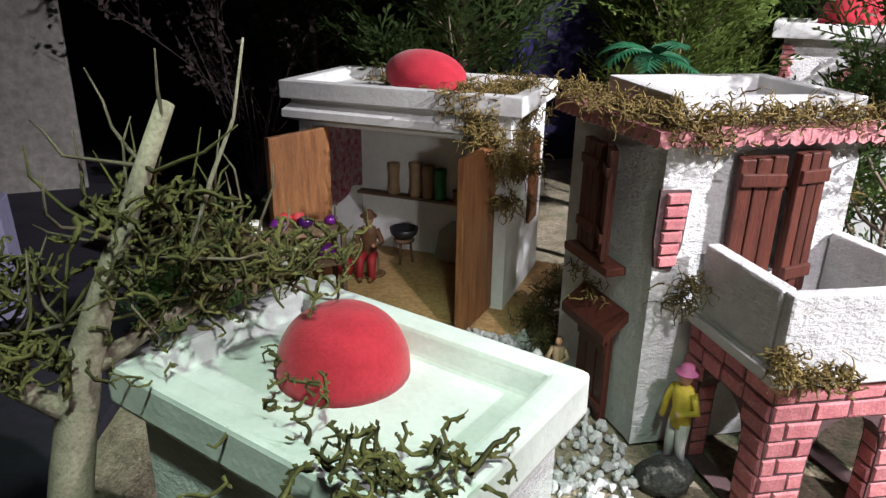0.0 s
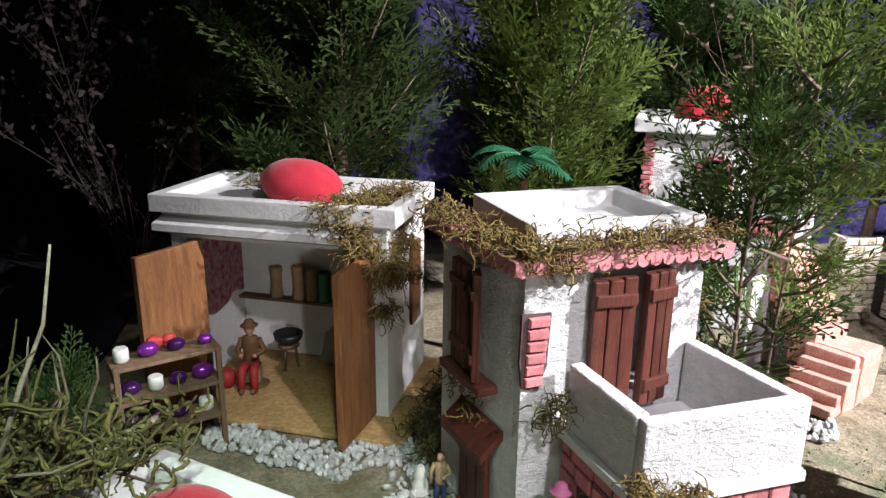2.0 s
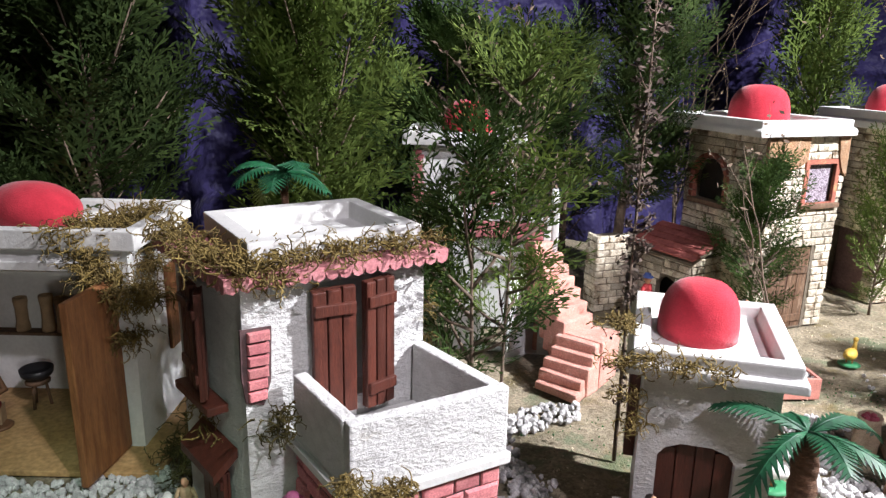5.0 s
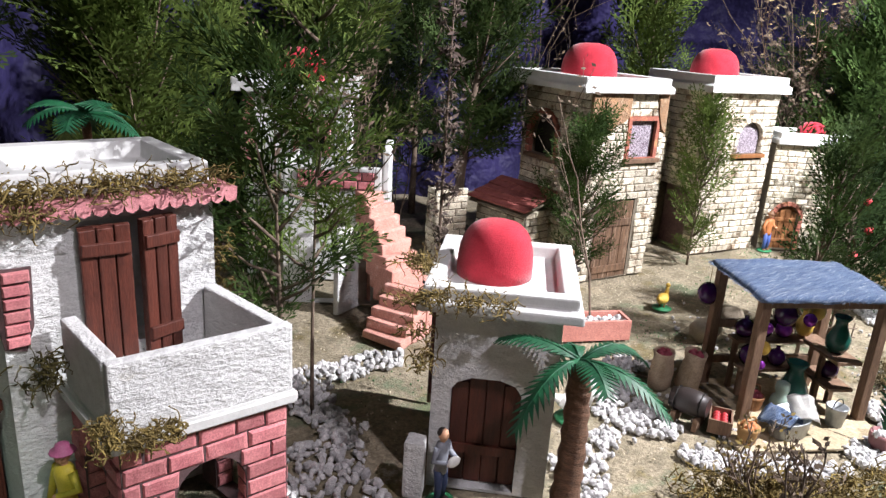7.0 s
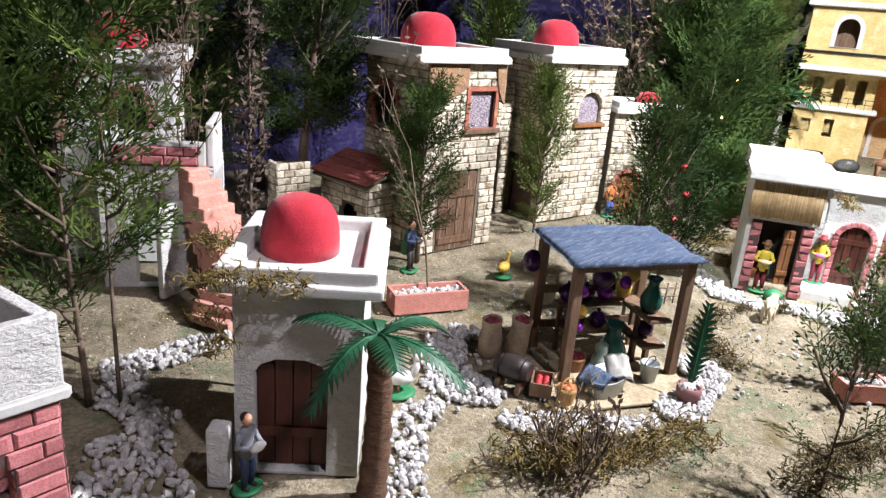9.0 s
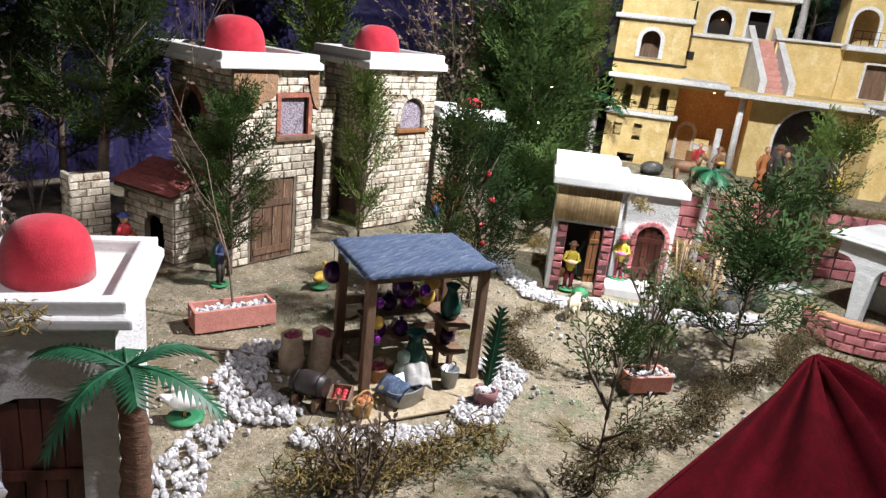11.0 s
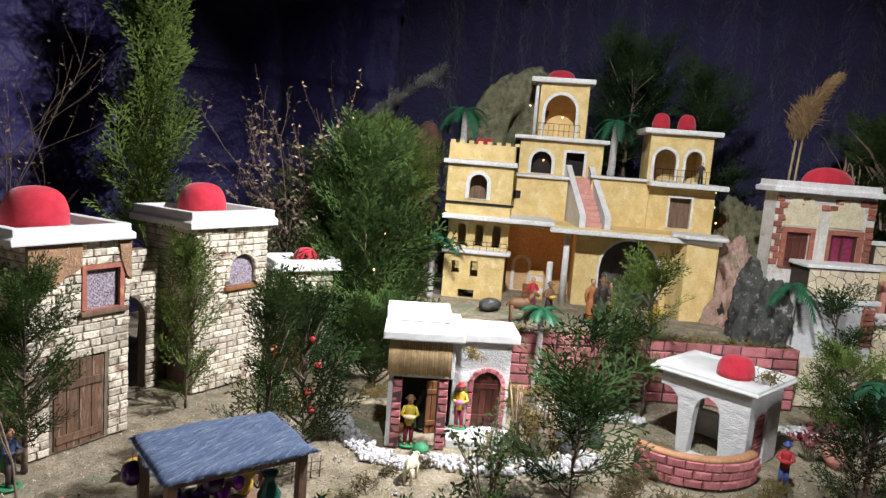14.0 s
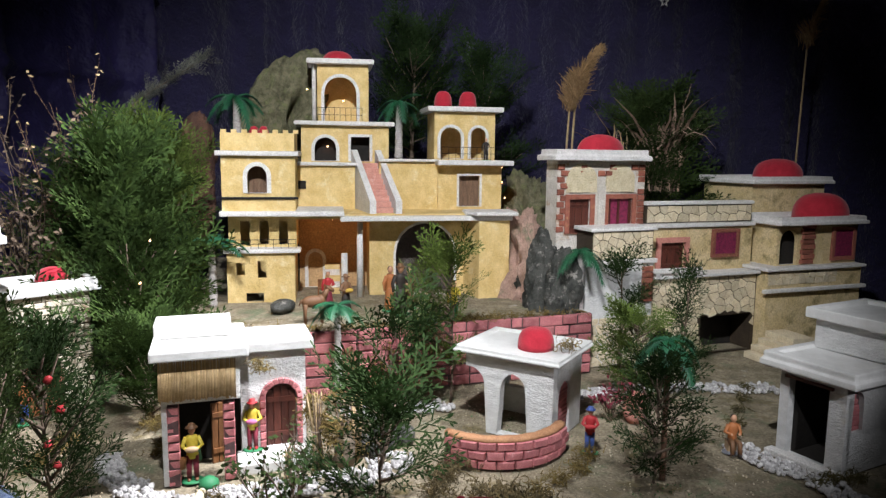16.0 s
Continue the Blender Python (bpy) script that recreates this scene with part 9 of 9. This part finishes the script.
def basket(x, y, r0, r1, h, label, material=None, z=0.0, fill=None):
    b = thing("basket", pose(x, y, z), label, "basket", "baskets at the stall")
    bm = bmesh.new()
    prof = [(r0, 0)]
    for i in range(7):
        t = i / 6
        prof.append((r0 + (r1 - r0) * t + (0.0012 if i % 2 else 0), h * (0.05 + 0.95 * t)))
    lathe(bm, prof + [(r1 - 0.003, h), (r0 - 0.002, 0.004)], n=18)
    part("body", bm, material or cane, b)
    bm = bmesh.new()
    tube(bm, [(r1 * math.cos(a), 0, h + r1 * 0.9 * math.sin(a)) for a in [math.pi * i / 10 for i in range(11)]], 0.0016, 6)
    part("handle", bm, material or cane, b)
    if fill:
        for k in range(5):
            bm = bmesh.new()
            ball(bm, (0, 0, 0), 0.008, 0, n=6)
            part("fruit", bm, fill, b, m=pose(r1 * 0.45 * math.cos(k * 1.26), r1 * 0.45 * math.sin(k * 1.26), h * 0.92))


basket(*mx(-0.026, -0.062), 0.012, 0.017, 0.032, "small amber cane basket with fruit", fill=paints["orange"])
basket(*mx(0.04, 0.04), 0.014, 0.02, 0.03, "brown cane basket under the awning", oak_wood, fill=paints["maroon"])
tub = thing("wash_tub", pose(*mx(0.062, -0.035), 0.0045, 0, 0, 8), "oval zinc tub with folded cloths", "tub")
part("body", lathe(bmesh.new(), [(0.042, 0), (0.047, 0.028), (0.0485, 0.030), (0.0455, 0.030), (0.041, 0.004)], n=24, squash=0.62), zinc, tub)
def cloth(name, w, d, material, label, m, seed):
    bm = bmesh.new()
    n = 10
    g = [[bm.verts.new((w * (i / n - 0.5), d * (j / n - 0.5), 0.007 * noise.noise(Vector((i * 0.4, j * 0.4, seed))) - 0.02 * (2 * abs(i / n - 0.5)) ** 2 * (w / 0.06))) for i in range(n + 1)] for j in range(n + 1)]
    for j in range(n):
        for i in range(n):
            bm.faces.new((g[j][i], g[j][i + 1], g[j + 1][i + 1], g[j + 1][i])).smooth = True
    bmesh.ops.solidify(bm, geom=bm.faces[:], thickness=0.003)
    return solo(name, bm, material, label, "cloth", m)
cloth("folded_cloth", 0.062, 0.05, denim, "checked blue cloth hanging over the tub", pose(*mx(0.045, -0.04), 0.044, 8, 6, 10), 3)
cloth("folded_cloth", 0.05, 0.045, paints["white"], "white cloth propped on the tub", pose(*mx(0.085, -0.042), 0.052, 35, 8, -30), 5)
bucket = thing("bucket", pose(*mx(0.155, -0.018), 0.0045), "dull zinc bucket on the stall floor", "bucket")
part("body", lathe(bmesh.new(), [(0.013, 0), (0.017, 0.032), (0.018, 0.034), (0.016, 0.034), (0.012, 0.003)], n=18), zinc, bucket)
bm = bmesh.new()
tube(bm, [(0.017 * math.cos(a), 0, 0.032 + 0.014 * math.sin(a)) for a in [math.pi * i / 9 for i in range(10)]], 0.001, 5)
part("handle", bm, iron, bucket)
fern = thing("potted_fern", pose(1.372, 0.292, 0), "single green plastic leaf in a mauve pot", "potted plant")
part("pot", lathe(bmesh.new(), [(0.018, 0), (0.021, 0.02), (0.021, 0.03), (0.018, 0.03), (0.016, 0.024)], n=16), plain("mauve_clay", (0.26, 0.12, 0.12), 0.8), fern)
bm = bmesh.new()
frond(bm, 0.05, 0.022, 0.135, 0.0, radians(20), (0, 0, 0.028), 13)
part("leaf", bm, palm_green, fern)
gravel("pot_stones", near_line([(1.366, 0.292), (1.378, 0.292)], 0.014), 26, "white stones heaped in the pot", 0.011, seed=31, z=0.026)


def sack(x, y, turn, h, label):
    bm = bmesh.new()
    lathe(bm, [(0.018, 0), (0.024, 0.008), (0.025, h * 0.5), (0.019, h * 0.8), (0.022, h), (0.019, h), (0.014, h * 0.85)], n=18, squash=0.8)
    rough_up(bm, 0.004, 50)
    s = thing("burlap_sack", pose(x, y, 0, 4, -5, turn), label, "sack", "sacks at the stall")
    part("bag", bm, surface("burlap", (0.34, 0.26, 0.18), (0.25, 0.185, 0.12), 60, 0.95, 0.8, 600, 0.001), s)
    for k in range(6):
        bm = bmesh.new()
        ball(bm, (0, 0, 0), 0.006, 0, n=6)
        part("fruit", bm, paints["maroon"], s, m=pose(0.009 * math.cos(k), 0.008 * math.sin(k), h * 0.95))


bm = bmesh.new()
ball(bm, (0, 0, 0.017), 0.034, 0, 1.0, 0.7, 0.62, 12)
solo("stone", rough_up(bm, 0.008, 30), rock_brown, "rounded grey-brown stone behind the stall", "stone", pose(1.60, 0.735, 0, 0, 0, 15))
sack(1.205, 0.598, 10, 0.075, "burlap sack full of dark red fruit")
sack(1.238, 0.565, 60, 0.08, "open burlap sack beside the stall")
cask = thing("barrel", pose(1.15, 0.49, 0.018, 0, 0, 20), "dark brown wooden barrel lying on a trestle", "barrel")
bm = bmesh.new()
lathe(bm, [(0.016, -0.03), (0.021, -0.01), (0.021, 0.01), (0.016, 0.03)], n=18)
part("cask_body", bm, plain("tarred_barrel_wood", (0.03, 0.022, 0.02), 0.45), cask, m=pose(0, 0, 0.022, 90))
for z in (-0.02, 0.02):
    bm = bmesh.new()
    tube(bm, [(0.0195 * math.cos(a), 0.0195 * math.sin(a), z) for a in [k * 6.2832 / 20 for k in range(21)]], 0.0013, 5, cap=False)
    part("hoop", bm, iron, cask, m=pose(0, 0, 0.022, 90))
for y in (-0.018, 0.018):
    part("trestle", new_box(-0.02, 0.02, y - 0.004, y + 0.004, -0.018, 0.004, 0.001), grey_wood, cask)
crate = thing("crate", pose(1.183, 0.452, 0, 0, 0, 35), "tilted wooden crate with red fruit", "crate")
for a in ((-0.022, 0.022, -0.015, 0.015, 0.004, 0.007), (-0.022, 0.022, -0.018, -0.015, 0.004, 0.028), (-0.022, 0.022, 0.015, 0.018, 0.004, 0.028), (-0.025, -0.022, -0.018, 0.018, 0.004, 0.028), (0.022, 0.025, -0.018, 0.018, 0.004, 0.028)):
    part("board", new_box(*a, 0.0005), grey_wood, crate)
for k in range(8):
    bm = bmesh.new()
    ball(bm, (0, 0, 0), 0.0065, 0, n=6)
    part("fruit", bm, paints["red"], crate, m=pose(-0.015 + 0.01 * (k % 4), -0.006 + 0.012 * (k // 4), 0.018))
bm = bmesh.new()
tube(bm, [(0.022 * math.cos(a), 0, 0.024 + 0.022 * math.sin(a)) for a in [k * 6.2832 / 20 for k in range(21)]], 0.003, 6, cap=False)
solo("cane_hoop", bm, cane, "cane hoop leaning on the stall post", "hoop", pose(*mx(-0.03, 0.130), 0, 0, 0, 30))
bm = bmesh.new()
ball(bm, (0, 0, 0.024), 0.034, 0, 1.2, 0.8, 0.75, 8)
solo("rock", rough_up(bm, 0.008, 40), plain("tan_rock", (0.26, 0.22, 0.16), 0.9), "rounded tan rock behind the stall", "rock", pose(1.46, 0.70, 0))

# planters
def planter(x, y, turn, w, d, h, label):
    p = thing("planter_box", pose(x, y, 0, 0, 0, turn), label, "planter", "planters")
    for a in ((0, w, 0, 0.006), (0, w, d - 0.006, d), (0, 0.006, 0.006, d - 0.006), (w - 0.006, w, 0.006, d - 0.006)):
        part("side", new_box(*a, 0.0, h, 0.001), terracotta, p)
    part("soil", new_box(0.006, w - 0.006, 0.006, d - 0.006, 0, h * 0.72), sand, p)
    return p


p1 = planter(1.160, 0.823, -20.5, 0.160, 0.058, 0.043, "pink terracotta planter box filled with white stones")
q = lambda p, x, y: tuple((p.matrix_world @ Vector((x, y, 0))).xy)
gravel("planter_stones", near_line([q(p1, 0.015, 0.028), q(p1, 0.15, 0.028)], 0.02), 150, "white stones in the planter box", 0.011, seed=32, z=0.03)
twig_bush("sapling", *q(p1, 0.085, 0.028), 0.50, 0.10, "thin bare sapling in the planter box", bark, z=0.03, seed=13, stems=1, leaves=60, leaf_mat=dry_brown, category="sapling", lean=(0.20, 0.28))
p2 = planter(1.609, 0.127, -38, 0.088, 0.05, 0.032, "small pink planter with white stones")
gravel("planter_stones", near_line([q(p2, 0.015, 0.025), q(p2, 0.085, 0.025)], 0.018), 70, "white stones in the small planter", 0.011, seed=33, z=0.022)
twig_bush("sapling", *q(p2, 0.05, 0.025), 0.22, 0.14, "dry olive sapling in the small planter", bark, z=0.02, seed=14, stems=4, leaves=420, leaf_mat=thuja_dark, category="sapling", leaf=0.011)
bm = bmesh.new()
tube(bm, [(1.10, 0.80, 0.006), (1.16, 0.72, 0.006), (1.22, 0.60, 0.006)], 0.0035, 6)
solo("dry_stick", bm, bark, "thin dry stick lying by the planter", "stick")
fence = thing("twig_fence", pose(1.62, 0.60, 0, 0, 0, -25), "low fence of thin dark twigs behind the stall", "fence")
for i in range(7):
    bm = bmesh.new()
    tube(bm, [(0.022 * i, 0, 0), (0.022 * i + 0.002, 0, 0.05)], 0.0016, 5)
    part("post", bm, bark, fence)
for z in (0.018, 0.038):
    bm = bmesh.new()
    tube(bm, [(-0.006, -0.002, z), (0.07, -0.002, z + 0.002), (0.14, -0.002, z)], 0.0015, 5)
    part("rail", bm, bark, fence)


def bird(name, x, y, turn, s, label, body, beak="orange"):
    """A standing goose or duck on a small base, one plain mesh; it faces +x before its turn."""
    bm = bmesh.new()
    lathe(bm, [(0.4 * s, 0), (0.42 * s, 0.05 * s), (0.3 * s, 0.08 * s)], n=14, mat=2)
    for k in (-1, 1):
        tube(bm, [(0, k * 0.1 * s, 0.06 * s), (0, k * 0.1 * s, 0.3 * s)], 0.035 * s, 5, mat=1)
    ball(bm, (0, 0, 0.45 * s), 0.27 * s, 0, 1.5, 0.9, 0.85, 9)
    tube(bm, [(0.28 * s, 0, 0.5 * s), (0.4 * s, 0, 0.72 * s), (0.38 * s, 0, 0.9 * s)], [0.14 * s, 0.08 * s, 0.07 * s], 8)
    ball(bm, (0.4 * s, 0, 0.95 * s), 0.1 * s, 0, n=7)
    tube(bm, [(0.47 * s, 0, 0.95 * s), (0.62 * s, 0, 0.92 * s)], [0.05 * s, 0.015 * s], 6, mat=1)
    tube(bm, [(-0.3 * s, 0, 0.48 * s), (-0.55 * s, 0, 0.6 * s)], [0.15 * s, 0.03 * s], 7)
    return solo(name, bm, [body, paints[beak], paints["green"]], label, "figurine", pose(x, y, 0, 0, 0, turn))


bird("duck_figurine", 1.515, 0.862, 20, 0.055, "golden duck figurine on a green base", paints["gold"])
bird("goose_figurine", 0.985, 0.585, -40, 0.068, "white goose figurine standing on the sand", paints["white"])

# ---- figures of the square, the shop and the well ----
figurine("figurine", 1.345, 1.005, 20, 0.125, "dark figurine in green cloak beside the stone house", "navy", "dark", None, cloak="green", pose_kind="carry", load="dark")
figurine("figurine", 1.228, 1.195, 20, 0.14, "figurine in red jacket and blue hat at the shed", "red", "brown", "blue", pose_kind="carry", load="orange")
figurine("figurine", 2.204, 1.062, -10, 0.125, "small figurine in red-brown vest and blue trousers", "orange", "blue", "brown", cloak="brown")
figurine("figurine", 2.004, 0.472, -62, 0.128, "figurine in yellow jacket with green cloak and red breeches", "yellow", "maroon", "brown", cloak="green", pose_kind="carry", load="tan")
figurine("figurine", 2.135, 0.397, -70, 0.120, "seated figurine in yellow shirt and red cap", "yellow", "maroon", "red", z=0.022, pose_kind="carry", load="pink")
pot("green_mound", 1.985, 0.425, 0, [(0.022, 0), (0.02, 0.014), (0.01, 0.022), (0.002, 0.024)], paints["green"], "small green mound before the shop", "mound")
pot("bucket", 1.985, 0.487, 0.035, [(0.008, 0), (0.011, 0.02), (0.010, 0.022)], oak_wood, "small brown pail hanging at the shop", "pail")
beast("sheep_figurine", 1.842, 0.372, 10, 0.075, "cream sheep figurine standing on the sand", paints["cream"], wool=True, neck=0.02, legs=0.38)
beast("sheep_figurine", 2.02, 0.245, 70, 0.05, "white sheep figurine near the shop", paints["white"], wool=True, neck=0.1, legs=0.4)
beast("camel_figurine", 2.475, 0.225, 115, 0.11, "brown long-necked camel figurine by the terrace wall", paints["brown"], legs=0.62, neck=0.75)
figurine("figurine", 2.33, -0.365, -90, 0.115, "boy figurine in red jacket and blue cap", "red", "blue", "blue", pose_kind="carry", load="red")
figurine("figurine", 2.405, -0.70, -80, 0.12, "seated brown figurine of a craftsman", "orange", "brown", None, pose_kind="sit", base="grey")
pot("clay_jar", 2.56, -0.485, 0, [(0.018, 0), (0.03, 0.02), (0.03, 0.045), (0.016, 0.07), (0.02, 0.078)], terracotta, "tall terracotta jar beside the path", "jar")
for x, y, s in ((2.225, 0.165, 0.05), (2.26, 0.12, 0.06), (2.30, 0.08, 0.05), (2.2, 0.12, 0.035)):
    bm = bmesh.new()
    ball(bm, (0, 0, s * 0.4), s * 0.6, 0, 1.0, 0.8, 1.0, 9)
    solo("rock", rough_up(bm, s * 0.18, 24), rock_grey, "grey rock beside the shop", "rock", pose(x, y, 0, 0, 0, s * 4000), group="rocks by the shop")
wood = thing("driftwood", pose(2.155, 0.185, 0, 0, 0, -40), "bundle of dry grey-brown sticks beside the shop", "driftwood")
r = random.Random(77)
for k in range(16):
    bm = bmesh.new()
    x, y, hh = 0.004 * k - 0.012, r.uniform(-0.014, 0.014), r.uniform(0.09, 0.17)
    tube(bm, [(x, y, 0), (x + r.uniform(-0.006, 0.006), y, hh * 0.5), (x + r.uniform(-0.014, 0.014), y + r.uniform(-0.01, 0.01), hh)], [0.0045, 0.0036, 0.0016], 5)
    part("stick", bm, bark if k % 3 else straw, wood)

# ---- on the terrace ----
T = 0.192
figurine("figurine", 2.885, 0.272, -50, 0.15, "kneeling figurine in orange-red cloak", "orange", "orange", None, z=T, robe=True, cloak="orange")
figurine("figurine", 2.835, 0.225, -60, 0.165, "dark robed figurine on the terrace", "dark", "dark", "brown", z=T, robe=True)
figurine("figurine", 2.93, 0.22, -60, 0.14, "brown robed figurine at the great arch", "brown", "brown", None, z=T, robe=True)
figurine("figurine", 2.80, 0.395, -40, 0.13, "brown robed figurine with golden load", "brown", "dark", "brown", z=T, robe=True, load="gold", pose_kind="carry")
figurine("figurine", 2.90, 0.49, -70, 0.12, "red robed figurine before the porch", "red", "maroon", None, z=T, robe=True)
beast("donkey_figurine", 2.668, 0.452, -60, 0.10, "brown donkey figurine on the terrace", paints["brown"], z=T, legs=0.5, neck=0.3)
figurine("figurine", *P(1.135, 0.19), -70, 0.085, "dark figurine standing on the palace balcony", "dark", "dark", None, z=0.68)
bm = bmesh.new()
ball(bm, (0, 0, 0.02), 0.04, 0, 1.5, 0.9, 0.6, 8)
solo("rock", rough_up(bm, 0.008, 30), rock_grey, "flat grey-green rock on the terrace", "rock", pose(2.78, 0.60, T))
bm = bmesh.new()
for a in ((-0.02, 0.02, -0.012, 0.012, 0.03, 0.036), (-0.02, -0.015, -0.012, 0.012, 0, 0.03), (0.015, 0.02, -0.012, 0.012, 0, 0.03), (-0.02, 0.02, 0.008, 0.012, 0.036, 0.065)):
    box(bm, *a)
chair = solo("bench", bm, oak_wood, "small brown wooden bench in the porch", "bench", PAL @ pose(0.525, 0.06, T))
figurine("figurine", 2.79, 0.045, -60, 0.13, "small yellow figurine among the twigs", "yellow", "green", None, z=T)

# cork bark, bark and rocks round the palace
def crag(name, m, w, d, h, material, label, seed, hole=False):
    bm = bmesh.new()
    bmesh.ops.create_icosphere(bm, subdivisions=5, radius=1)
    for v in bm.verts:
        c = v.co.copy()
        k = 1 + 0.28 * noise.noise(c * 1.7 + Vector((seed, 0, 0))) + 0.16 * noise.noise(c * 4.5 + Vector((0, seed, 0))) + 0.16 * noise.noise(c * 8) + 0.10 * noise.noise(c * 18)
        if hole:
            e = (c - Vector((0.25, -0.9, 0.35))).length
            k *= 1 - 0.75 * min(1, max(0, (1 - e / 0.26) * 3))
        v.co = Vector((c.x * w, c.y * d, c.z * h)) + c * (k - 1) * (w + d) * 0.75
    for f in bm.faces:
        f.smooth = True
    return solo(name, bm, material, label, "rock", m)


crag("cork_bark", PAL @ pose(0.34, 0.62, 0.80, 0, 28, 0), 0.16, 0.07, 0.34, cork_bark, "mossy cork bark crag with a round hole", 1, True)
crag("bark_slab", PAL @ pose(0.02, 0.42, 0.52, 0, 8, 0), 0.08, 0.05, 0.34, surface("reddish_bark", (0.12, 0.06, 0.04), (0.06, 0.03, 0.022), 20, 0.95, 0.8, 80, 0.006), "reddish brown slab of bark behind the conifer", 2)
crag("rock", pose(2.99, -0.285, 0.13), 0.055, 0.06, 0.27, rock_grey, "tall crumpled grey rock beside the palace", 3)
crag("rock", pose(3.06, -0.215, 0.15), 0.07, 0.06, 0.30, rock_grey, "tall grey-green rock beside the palace", 4)
crag("rock_slope", PAL @ pose(1.25, 0.06, 0.14), 0.075, 0.20, 0.36, surface("pinkish_rock", (0.46, 0.30, 0.24), (0.34, 0.22, 0.17), 16, 0.9, 0.8, 80, 0.006, stain=(0.16, 0.16, 0.10)), "pinkish brown rock slope beside the palace", 5)
crag("rock_slope", PAL @ pose(1.36, 0.40, 0.25), 0.14, 0.22, 0.36, cork_bark, "brown rock slope beyond the palace", 6)
crag("rock", pose(3.20, -0.20, 0.15), 0.10, 0.08, 0.26, rock_grey, "dark rock between palace and stone quarter", 7)
for x, y, z in ((1.225, 0.3, 0.64), (1.235, 0.33, 0.58), (1.24, 0.3, 0.52), (0.47, 0.36, 0.93), (1.21, 0.42, 0.72)):
    bulb(x, y, z, 0.012)
for x, y, z in ((2.42, 0.86, 0.34), (2.49, 0.87, 0.45)):
    bm = bmesh.new()
    ball(bm, (0, 0, 0), 0.003, n=6)
    solo("fairy_light", bm, BULB, "tiny warm glowing fairy light bulb", "fairy light", pose(x, y, z), group="fairy lights")
bm = bmesh.new()
ball(bm, (0, 0, 0), 0.011, 0, n=9)
solo("bauble", bm, plain("pale_blue_bauble", (0.45, 0.48, 0.66), 0.3), "pale blue bauble in the terrace conifer", "bauble", pose(2.66, 0.075, 0.225))
# dark red blossom before the well, and silver stars on the curtain
def star(x, y, z, turn, s):
    bm = bmesh.new()
    out = [(s * (1 if k % 2 == 0 else 0.42) * math.sin(math.pi * k / 5), s * (1 if k % 2 == 0 else 0.42) * math.cos(math.pi * k / 5)) for k in range(10)]
    panel(bm, out, [[(a * 0.55, b * 0.55) for a, b in out]], -0.001, 0.001)
    solo("paper_star", bm, paints["white"], "small silver-white paper star on the curtain", "star", pose(x, y, z, 0, 0, turn), group="stars on the curtain")


star(4.385, -0.70, 1.448, -75, 0.028)
star(4.15, 1.117, 1.588, -62, 0.028)
lay_pieces()
